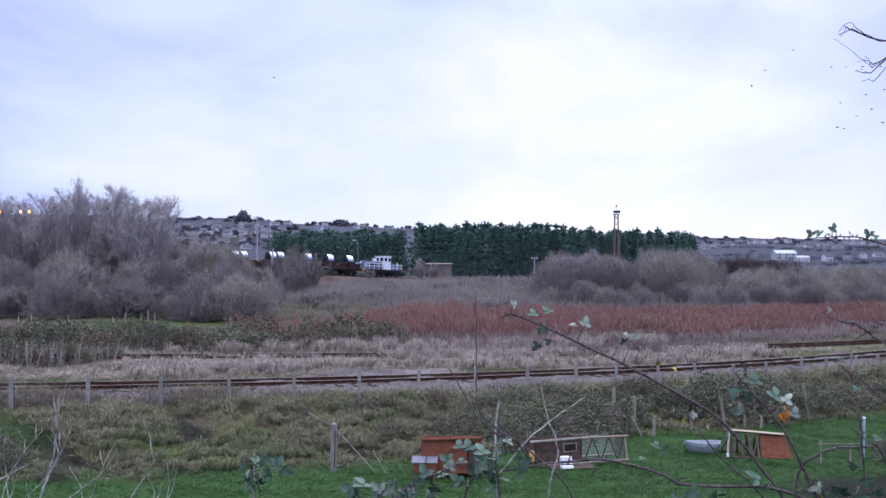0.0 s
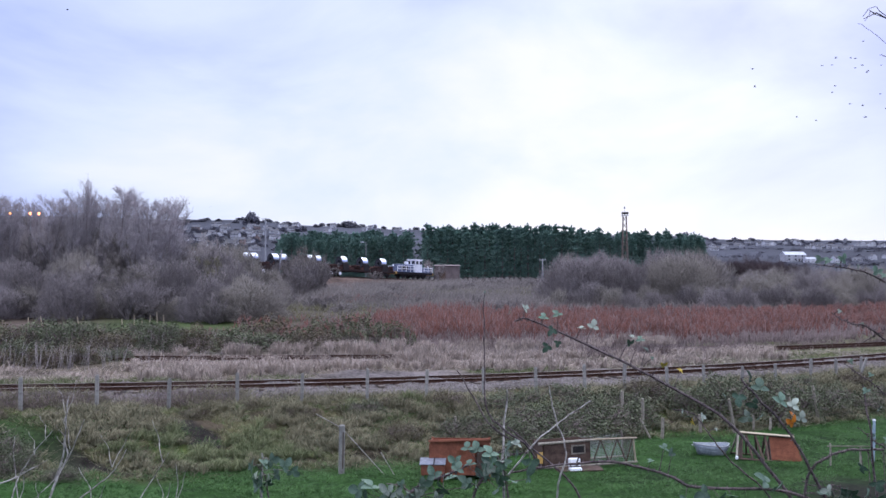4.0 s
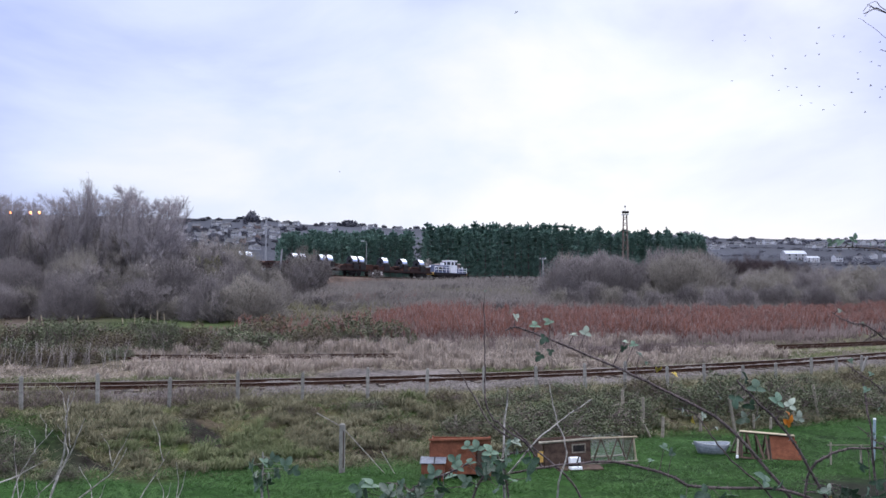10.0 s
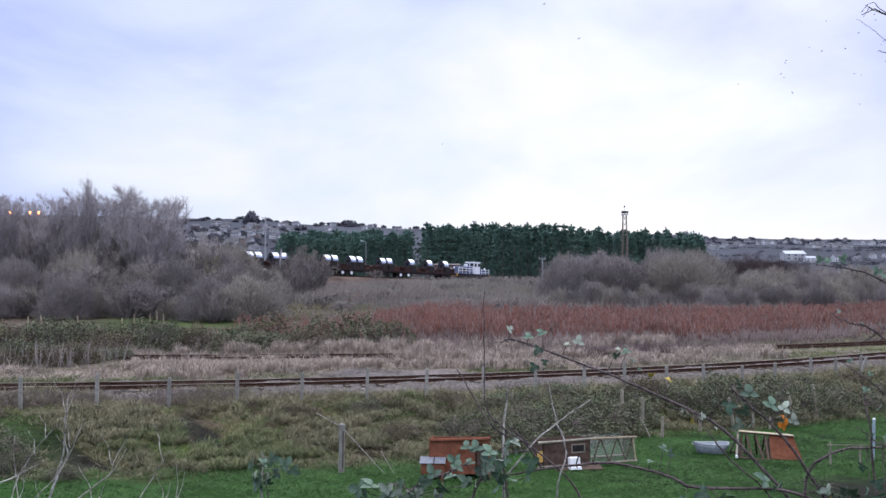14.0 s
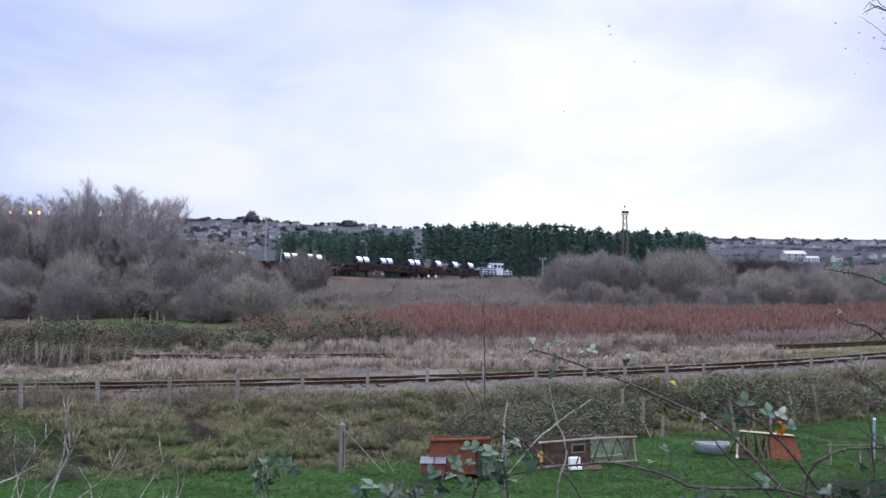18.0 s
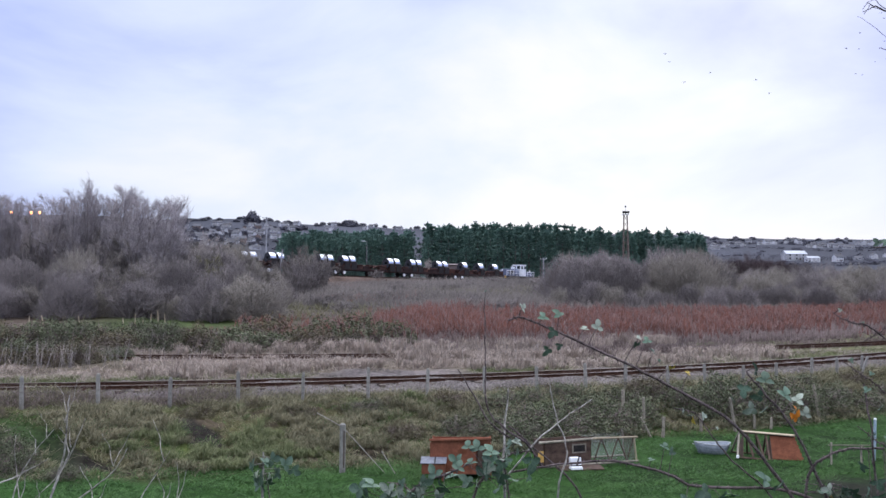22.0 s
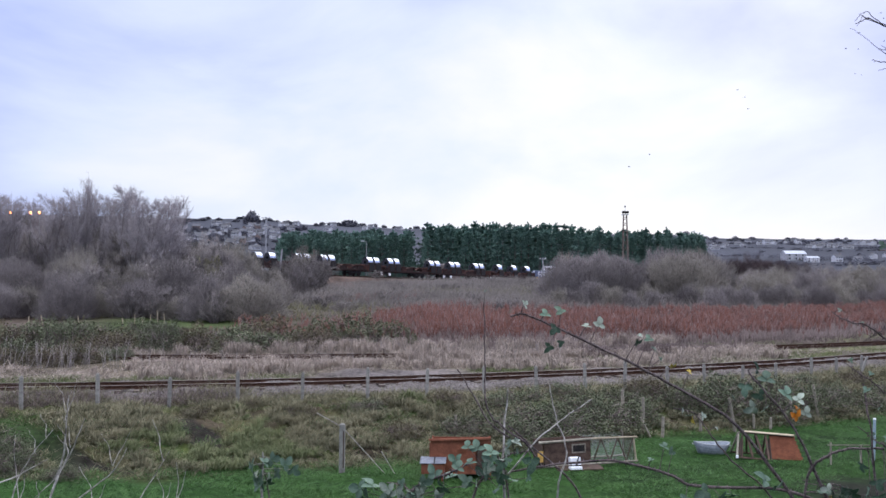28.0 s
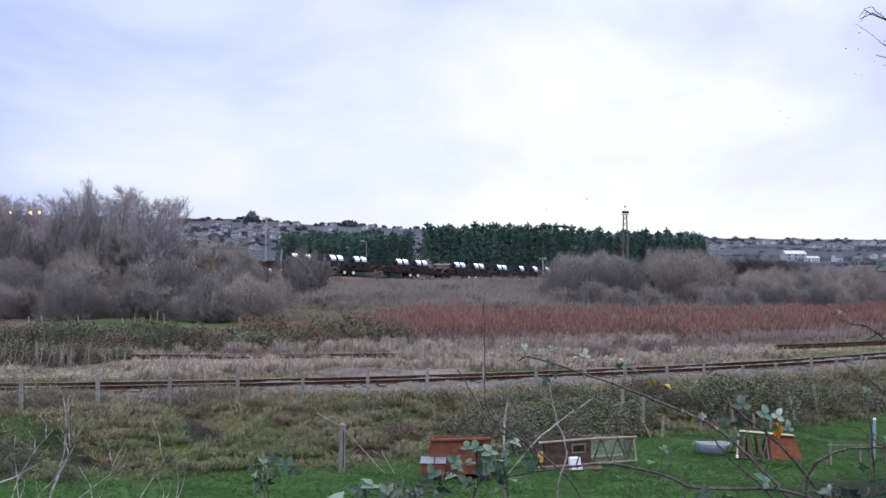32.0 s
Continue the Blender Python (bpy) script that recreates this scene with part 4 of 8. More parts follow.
for i in range(34):
    px = -0.52 + 0.27 * (i + random.uniform(-0.4, 0.4)) / 34
    y = random.uniform(104, 117)
    top = float(np.interp(px, [-0.52, -0.42, -0.38, -0.33, -0.29, -0.25], [9.4, 9.4, 9.6, 9.6, 9.0, 7.4]))
    plant(random.choice((BUSHPALE, BUSHOLIVE, DOMEPALE, BUSHOLIVE if px > -0.36 else BUSH)), px * y, y, top * random.uniform(0.78, 1.05), 0.62, "tall bare thorn bush in the thicket")
for px, y, h in ((-0.164, 118, 5.2), (-0.152, 121, 5.6), (-0.143, 124, 4.2), (-0.158, 116, 4.4), (-0.172, 112, 3.4)):
    plant(BUSH, px * y, y, h, 0.75, "rounded bare bush below the works line")
for px, y, h in ((-0.205, 104, 3.4), (-0.190, 108, 2.8), (-0.26, 100, 5.9)):
    plant(BUSHGREEN, px * y, y, h, 0.8, "ivy-grown olive-green bush below the works line", name="ivy_shrub")
# low scrub across the middle
for i in range(46):
    px = random.uniform(-0.165, 0.16)
    y = random.uniform(88, 168)
    if px < -0.08 and y > 118:
        continue
    lim = 1.7 + 0.5 * math.sin(px * 40) * 0.4
    plant(BUSH if random.random() < 0.55 else BUSHPALE, px * y, y, lim * random.uniform(0.7, 1.1), 1.35, "low tangled grey scrub on the moor", "low scrub", "scrub_bush")
def moor_scrub(name, label, n, seed, mat, u0, u1, y0, y1, h0, h1, k, cut):
    """A patchy fuzz of fine shoots over the moor."""
    g = np.random.default_rng(seed)
    y = np.sqrt(g.uniform(y0 ** 2, y1 ** 2, n))
    x = y * g.uniform(u0, u1, n)
    w = wave(x, y, k) + 0.5 * wave(x + 20, y + 3, k * 2.4)
    keep = g.random(n) < np.clip(0.5 + (w - cut) / 0.7, 0.05, 1)
    off = np.abs((x + 20) * 0.719 - (y - 158) * 0.695)
    keep &= off > 6.5 + 2 * w
    x, y, w = x[keep], y[keep], w[keep]
    n = len(x)
    h = (h0 + (h1 - h0) * np.clip(0.45 + 0.5 * w, 0, 1)) * g.uniform(0.45, 1.0, n)
    p0 = np.stack([x, y, land(x, y)], 1)
    p0[:, 2] += g.uniform(0, 0.35, n) * h
    p1 = p0 + np.column_stack([g.normal(size=(n, 2)) * 0.45, np.ones(n)]) * (h * 0.75)[:, None]
    v, f = cones(p0, p1, g.uniform(0.02, 0.045, n))
    tagged(new(name, mesh_of(name, v, f, mat, True)), label, "scrub", kind="stuff")


moor_scrub("grey_scrub", "soft grey-brown bare scrub across the moor", 62000, 401, M_SCRUB, -0.19, 0.53, 86, 168, 0.7, 2.1, 0.10, -0.35)
moor_scrub("pale_scrub", "pale dry scrub and dead grass across the moor", 34000, 402, M_SCRUB, -0.19, 0.53, 84, 150, 0.5, 1.5, 0.16, 0.0)
moor_scrub("olive_scrub", "olive-green low scrub across the moor", 22000, 403, M_TWIGGREEN, -0.45, 0.53, 82, 150, 0.5, 1.2, 0.13, 0.25)
moor_scrub("red_scrub", "reddish low growth on the works bank", 12000, 404, M_REDSTEM, -0.14, -0.02, 108, 150, 0.4, 0.9, 0.2, 0.1)
# bushes at the right of the moor
for a, b, n, y0, y1, h0, h1 in ((0.132, 0.200, 10, 104, 110, 5.2, 6.2), (0.232, 0.300, 12, 104, 110, 5.6, 6.5), (0.32, 0.40, 11, 106, 120, 3.2, 4.3),
                               (0.39, 0.54, 24, 98, 122, 3.4, 4.6), (0.12, 0.52, 26, 90, 98, 2.0, 3.2)):
    for i in range(n):
        px = a + (b - a) * (i + random.uniform(0.1, 0.9)) / n
        y = random.uniform(y0, y1)
        plant(random.choice((DOME, DOMEOLIVE, DOMEOLIVE, DOME)), px * y, y, random.uniform(h0, h1), 0.9)
for i in range(16):
    px = 0.312 + 0.083 * (i + random.uniform(0, 1)) / 16
    y = random.uniform(140, 150)
    plant(BUSHDARK if i % 3 == 0 else DOMEDARK, px * y, y, random.uniform(3.6, 5.8), 0.9, "dark purple-brown leafless shrub behind the thicket", "dark shrubs", "dark_shrub")
plant(BUSHPALE, -3.2, 219, 6.4, 0.8, "pale pinkish bare tree beside the works shed", "", "bare_shrub")
for px, y, h, w in ((-0.165, 128, 6.9, 0.6), (-0.150, 131, 7.3, 0.6), (-0.138, 130, 6.2, 0.55), (-0.157, 126, 6.6, 0.65), (-0.168, 125, 5.6, 0.6), (-0.145, 127, 6.0, 0.6), (-0.225, 122, 7.2, 0.7), (-0.24, 120, 7.4, 0.7), (-0.255, 119, 7.2, 0.7), (-0.214, 123, 6.0, 0.7), (-0.194, 124, 3.6, 0.7)):
    plant(DOMEOLIVE if px < -0.2 else random.choice((BUSHOLIVE, BUSH, DOME)), px * y, y, h, w, "round bare grey bush in front of the works line", "bare shrubs of the thicket")
# three full domes at the right of the moor
for u, y, h, w in ((0.196, 101, 5.6, 1.0), (0.168, 102, 5.9, 0.95), (0.214, 102, 4.6, 0.9), (0.262, 101, 6.2, 1.05), (0.246, 102, 5.7, 0.95), (0.284, 102, 5.6, 0.95), (0.345, 100, 3.9, 1.2), (0.378, 101, 3.4, 1.2), (0.425, 99, 3.3, 1.2), (0.47, 99, 3.7, 1.2)):
    plant(DOMEOLIVE if u > 0.22 else DOME, u * y, y, h, w, "full rounded grey-brown bare bush on the moor", "bare shrubs of the thicket")
# pale forked sapling in front of the thicket
plant(BUSHPALE, -20.6, 82, 3.3, 0.55, "pale forked bare sapling at the thicket edge", "", "sapling")


def tall_tree(seed, h, slim, blown):
    """A bare tree with a thin upright trunk, swept-up limbs and a loose veil of twigs, bent by the wind."""
    g = np.random.default_rng(seed)
    z = np.linspace(0, 0.93, 8)
    sway = np.cumsum(g.normal(size=(8, 2)) * 0.010, 0)
    sway[:, 0] += blown * z ** 2
    pts = np.column_stack([sway, z]) * h
    n = 40
    t = g.uniform(0.30, 0.97, n)
    a = np.stack([np.interp(t * 0.93 * h, pts[:, 2], pts[:, c]) for c in range(3)], 1)
    th = g.uniform(0, 6.28, n)
    ln = h * (0.34 - 0.24 * t) * g.uniform(0.7, 1.2, n)
    d = unit(np.stack([np.cos(th) * slim + blown * 1.2, np.sin(th) * slim, g.uniform(0.9, 1.6, n)], 1))
    b = a + d * ln[:, None]
    (v, f), (v2, f2) = branching(seed + 3, (a, b, np.full(n, 0.026)),
                                 [(110, h * 0.13, 0.013, 0.35, 0.3), (300, h * 0.09, 0.010, 0.42, 0.25), (1700, h * 0.062, 0.0105, 0.5, 0.25)], 1, 1)
    return (mesh_of("trunk", *pipe(pts, np.linspace(0.11, 0.02, 8), 7), M_BARK), mesh_of("branchwork", v, f, M_TWIGTALL, True), mesh_of("crown", v2, f2, M_TWIGTALL, True))


TALL = [tall_tree(90, 12.0, 0.75, 0.05), tall_tree(95, 12.0, 0.38, 0.0), tall_tree(99, 12.0, 0.95, 0.10), tall_tree(103, 12.0, 0.7, 0.22)]


def tall_at(u, y, top, k, w=1.0):
    h = top - ground_z(u * y, y)
    tr = thing("bare_tree", sized(on_land(u * y, y, random.uniform(-40, 40), 0.1), (h / 12.0 * w, h / 12.0 * w, h / 12.9)), "tall bare winter tree with upswept grey twigs", "tree", "tall bare trees")
    for nm, me in zip(("trunk", "branchwork", "crown"), TALL[k]):
        part(nm, me, None, tr)


# the skyline of the tall trees, by bearing
random.seed(52)
for i in range(48):
    u = -0.515 + 0.215 * (i + random.uniform(-0.3, 0.3)) / 47
    y = random.uniform(102, 118)
    rise = float(np.interp(u, [-0.52, -0.475, -0.455, -0.435, -0.41, -0.38, -0.36, -0.34, -0.32, -0.30, -0.285],
                           [0.100, 0.098, 0.094, 0.099, 0.103, 0.098, 0.104, 0.098, 0.098, 0.092, 0.078]))
    tall_at(u, y, 4.35 + y * rise * random.uniform(0.90, 1.02), random.choice((0, 1, 2, 0)), random.uniform(0.8, 1.15))
for u, y, rise, k, w in ((-0.3945, 106, 0.120, 1, 0.75), (-0.3915, 108, 0.113, 1, 0.8), (-0.362, 107, 0.108, 0, 0.9), (-0.357, 109, 0.105, 0, 1.0), (-0.308, 106, 0.100, 3, 1.0), (-0.315, 109, 0.099, 3, 1.0), (-0.299, 108, 0.090, 3, 0.8)):
    tall_at(u, y, 4.35 + y * rise, k, w)


# ---------------------------------------------------------------- pine wood
def pine(seed, h, round_top):
    """A shelter-belt pine: trunk, whorls of upturned boughs ending in needle tufts, and a pointed leader."""
    g = np.random.default_rng(seed)
    whorl = np.linspace(0.08, 0.93, 13) + g.uniform(-0.02, 0.02, 13)
    c, ax, ln, b0, b1 = [], [], [], [], []
    for t in whorl:
        reach = (2.6 * (1 - t) ** (0.40 if round_top else 0.95) + 0.22) * g.uniform(0.75, 1.2)
        for th in g.uniform(0, 6.28) + np.arange(6) * 1.047 + g.uniform(-0.3, 0.3, 6):
            rr = reach * g.uniform(0.55, 1.15)
            d = np.array((math.cos(th), math.sin(th), g.uniform(0.15, 0.5)))
            p = np.array((0, 0, t * h))
            b0.append(p)
            b1.append(p + d * rr)
            # tufts stand along the outer half of the bough, thickest at its end
            for q in (0.3, 0.5, 0.75, 0.95, 1.0):
                mid = p + d * rr * q
                for _ in range(3 if q < 0.9 else 5):
                    c.append(mid + g.normal(size=3) * 0.10)
                    ax.append(d * 0.8 + g.normal(size=3) * 0.55 + (0, 0, 0.55))
                    ln.append(g.uniform(0.35, 0.75))
    for q in np.linspace(0.80, 1.0, 12):
        for _ in range(4):
            c.append((g.normal() * 0.09, g.normal() * 0.09, h * q - 0.3))
            ax.append((g.normal() * (0.85 - 3.4 * (q - 0.8)), g.normal() * (0.85 - 3.4 * (q - 0.8)), 1.1))
            ln.append(g.uniform(0.5, 0.95) * (1.2 - 2.6 * (q - 0.80)))
    c, ax, ln = np.array(c), np.array(ax), np.array(ln)
    nm = g.normal(size=(len(c), 3))
    va = flakes(c, ax, nm, ln, ln * 0.42)
    vb = flakes(c, ax, np.cross(unit(ax), unit(nm)), ln * 0.9, ln * 0.40)
    trunk = rod((0, 0, -0.3), (0, 0, h * 0.97), 0.2, 0.03, 6)
    return mesh_of("trunk", *joined([trunk, cones(np.array(b0), np.array(b1), 0.04)]), M_BARK), mesh_of("crown", *joined([va, vb]), M_NEEDLE, True)


PINES = [pine(200 + i, 14.0, i > 3) for i in range(6)]
random.seed(9)


def pine_at(px, y, top_z, k):
    z = ground_z(px * y, y)
    s = (top_z - z) / 14.0
    w = s * random.uniform(1.0, 1.35)
    ob = thing("pine_tree", sized(pose(px * y, y, z - 0.1, 0, 0, random.uniform(0, 360)), (w, w, s)), "dark green pine in a dense shelter belt", "tree", "pine wood")
    for nm, me in zip(("trunk", "crown"), PINES[k]):
        part(nm, me, None, ob)


for row, (y0, n, lo, hi) in enumerate(((260, 52, -2.0, 0.4), (264, 56, -0.6, 1.9), (268, 56, -0.4, 2.2), (273, 50, -0.6, 1.6))):
    for i in range(n):
        px = -0.176 + 0.469 * (i + random.uniform(-0.42, 0.42)) / n
        y = y0 + random.uniform(-1.8, 1.8)
        edge = px < -0.035
        if abs(px + 0.029) < 0.0075:
            continue
        line = np.interp(px, [-0.18, -0.165, -0.10, -0.04, -0.02, 0.0, 0.06, 0.16, 0.24, 0.27, 0.292],
                         [16.8, 19.0, 18.8, 19.0, 19.8, 20.6, 20.3, 19.5, 18.7, 18.2, 17.6])
        pine_at(px, y, float(line) + random.uniform(lo, hi) - (0.6 if edge else 0), random.choice((4, 5, 5, 4, 0)) if edge else random.choice((0, 1, 2, 3)))


# ---------------------------------------------------------------- bramble banks
def bramble(seed, mat, leaves=3300):
    """A low mound of arching canes and small leaves, one metre high and two across."""
    g = np.random.default_rng(seed)
    n = leaves
    u = g.normal(size=(n, 3))
    u[:, 2] = np.abs(u[:, 2])
    u = unit(u) * (g.uniform(0.55, 1.0, n) ** 0.5)[:, None]
    lump = 1 + 0.26 * np.sin(u[:, 0] * 5 + seed) * np.cos(u[:, 1] * 4.3 + seed) + 0.17 * np.sin(u[:, 0] * 11 + u[:, 1] * 9 + u[:, 2] * 7)
    c = u * lump[:, None]
    ax = unit(u + g.normal(size=(n, 3)) * 0.8)
    v, f = flakes(c, ax, g.normal(size=(n, 3)) + (0, -0.3, 1), g.uniform(0.045, 0.10, n), g.uniform(0.03, 0.06, n))
    m = 300
    th = g.uniform(0, 6.28, m)
    p0 = np.stack([np.cos(th) * 0.3, np.sin(th) * 0.3, 0 * th], 1)
    p1 = unit(np.stack([np.cos(th), np.sin(th), g.uniform(0.1, 1.8, m)], 1)) * g.uniform(0.8, 1.28, m)[:, None]
    p0 = p1 * g.uniform(0.3, 0.85, m)[:, None] + g.normal(size=(m, 3)) * 0.12
    return mesh_of("stem", *cones(p0, p1, 0.010), M_BROWNSTEM), mesh_of("foliage", v, f, mat, True)


BRAMBLES = [bramble(300, M_BRAMBLE), bramble(301, M_BRAMBLE), bramble(302, M_BRAMBLEBROWN), bramble(303, M_BRAMBLE, 2600)]
random.seed(13)


def mound(x, y, w, h, k=None):
    k = random.choice((0, 0, 1, 2)) if k is None else k
    ob = thing("bramble_bush", sized(on_land(x, y, random.uniform(0, 360), 0.1), (w, w, h)), "dark tangled bramble bush with small winter leaves", "bush", "brambles")
    part("stem", BRAMBLES[k][0], None, ob)
    part("foliage", BRAMBLES[k][1], None, ob)


# dark hedge behind the disused line
for i in range(40):
    x = -36 + 31.5 * i / 39 + random.uniform(-0.5, 0.5)
    mound(x, float(far_line(x)) + random.uniform(4.5, 12), random.uniform(1.6, 2.8), random.uniform(1.1, 1.8), random.choice((0, 1, 0, 2)))
for x in (-32, -31, -29, -27.5, -26, -24.5, -23.5, -22.6, -21, -19.5):
    mound(x, float(far_line(x)) - random.uniform(2.5, 4.0), 1.3, 0.9, 2)
for x, d, w, h, k in ((-27.5, 3.0, 1.7, 1.2, 0), (-25.5, 4.2, 1.6, 1.2, 2), (-24.2, 1.0, 1.5, 1.2, 0), (-22.4, 2.6, 1.5, 1.15, 1), (-21.0, 0.6, 1.3, 1.0, 2), (-19.6, 2.4, 1.2, 0.9, 0), (-18.4, 0.4, 1.0, 0.75, 1), (-29.5, 1.0, 1.8, 1.3, 2)):
    mound(x, float(far_line(x)) - d, w, h, k)
# mounds on the railway bank
for x, d, w, h in ((4.2, 0.6, 1.5, 1.05), (2.6, 0.6, 1.2, 0.9), (6.0, 0.9, 1.4, 1.1), (3.4, 2.2, 1.4, 0.9), (7.4, 1.4, 1.2, 0.9), (5.4, 2.6, 1.3, 0.85), (1.6, 2.4, 1.1, 0.7), (7.2, 2.9, 1.2, 0.8),
                   (11.4, 1.3, 1.4, 1.25), (13.0, 1.0, 1.5, 1.3), (14.6, 1.2, 1.3, 1.2), (10.2, 2.0, 1.2, 1.0), (16.0, 1.3, 1.2, 1.0), (12.2, 3.0, 1.5, 1.15), (9.4, 3.0, 1.2, 0.8), (14.4, 2.9, 1.4, 1.1),
                   (-1.4, 2.6, 0.8, 0.5), (0.6, 2.2, 1.0, 0.7), (18.5, 1.4, 1.3, 0.8), (21, 1.6, 1.6, 0.9), (17.4, 2.6, 1.0, 0.7)):
    y = float(toe(x)) + d + 0.4
    mound(x, y, w, h, random.choice((0, 1, 0, 3)) if x > 1.5 else random.choice((0, 3, 2)))
for x in (-17.5, -16.2, -13.6, -12.2, -9, -7.2, -5.9, -3.8, -1.8):
    mound(x, float(near_line(x)) - 4.4 + random.uniform(-0.5, 0.3), random.uniform(0.5, 0.8), random.uniform(0.25, 0.42), 2)
# scrub below the lineside fence
for x, d, w, h in ((-5.2, 5.6, 0.8, 0.45), (-2.9, 5.4, 0.9, 0.5), (0.2, 5.2, 0.9, 0.55), (1.9, 5.8, 1.0, 0.6), (3.2, 5.2, 1.1, 0.7), (-10.5, 5.2, 0.6, 0.3),
                   (-13.2, 9.2, 0.9, 0.4), (5.0, 4.9, 1.0, 0.7), (8.6, 4.9, 1.1, 0.75), (16.5, 5.0, 1.0, 0.6), (19.6, 5.2, 1.0, 0.6)):
    mound(x, float(near_line(x)) - d, w, h, random.choice((2, 3, 2, 0)))
for x, y, w, h in ((-13.3, 27.6, 0.9, 0.9), (-12.6, 27.0, 0.7, 0.7), (-13.9, 28.4, 1.0, 1.0), (-10.9, 26.3, 0.6, 0.45), (14.6, 28.6, 0.8, 0.8), (15.4, 29.4, 0.9, 1.1)):
    mound(x, y, w, h, random.choice((0, 1)))

# ---------------------------------------------------------------- paddock: hutches, runs, posts
def post_thing(x, y, h, r, lean=0.0, turn=0.0, mat=M_POSTWOOD, label="weathered grey wooden fence post", name="fence_post"):
    ob = thing(name, pose(x, y, ground_z(x, y) - 0.15, 0, lean, turn), label, "fence post", "old paddock posts")
    part("post", [rod((0, 0, 0), (0.01, 0, h * 0.5 + 0.15), r * 1.08, r, 8), rod((0.01, 0, h * 0.5 + 0.15), (0, 0, h + 0.15), r, r * 0.86, 8)], mat, ob)
    return ob


near_post = thing("fence_post", pose(-3.01, 27.24, -1.46, 0, 0.5, 12), "stout grey lichened post with slack rail stays", "fence post", "old paddock posts")
part("post", [box(0, 0, 0.8, 0.17, 0.15, 1.6, 0.03)], M_CONCRETE, near_post)
part("groove", [box(0.03, -0.077, 0.85, 0.03, 0.012, 1.1)], M_DARKWOOD, near_post, "dark weather crack")
for a, b in (((-0.75, 0.3, 1.9), (0, 0, 1.5)), ((0, 0, 1.5), (1.25, -0.5, 0.15)), ((1.1, -0.5, 0.85), (1.55, -0.6, 0.1))):
    part("stay", [rod(a, b, 0.014, 0.012, 5)], M_CANEPALE, near_post, "pale split rail leaning on the post")
for x, y, h, r, lean in ((7.40, 33.9, 1.35, 0.065, 1), (7.62, 33.2, 0.85, 0.035, -27), (7.97, 33.27, 0.75, 0.06, 3), (9.77, 34.66, 0.7, 0.06, -2), (11.05, 34.53, 1.3, 0.06, -9),
                         (11.94, 35.13, 0.55, 0.05, 0), (12.57, 35.13, 0.45, 0.05, 3), (15.31, 37.18, 1.5, 0.06, -8), (13.9, 36.0, 1.3, 0.06, -11), (0.36, 32.0, 0.7, 0.06, 6), (7.0, 35.6, 1.1, 0.07, 0)):
    post_thing(x, y, h, r, lean)
pipe_post = post_thing(13.62, 29.0, 1.30, 0.05, 3, 0, M_BLUEPIPE, "pale blue plastic pipe guard on a post", "pipe_post")
part("cap", [rod((0, 0, 1.43), (0, 0, 1.48), 0.055, 0.04, 8)], M_WHITE, pipe_post)
rail_post = thing("hurdle", pose(11.9, 28.3, -1.3, 0, 0, 8), "broken wooden hurdle lying in the grass", "hurdle")
part("top_rail", [rod((0, 0, 0.62), (1.4, 0, 0.58), 0.018, 0.014, 5)], M_POSTWOOD, rail_post)
part("post", [rod((0.1, 0, -0.1), (0.1, 0, 0.7), 0.03, 0.03, 5)], M_POSTWOOD, rail_post)
part("post", [rod((1.1, 0, -0.1), (1.1, 0, 0.6), 0.03, 0.03, 5)], M_POSTWOOD, rail_post)


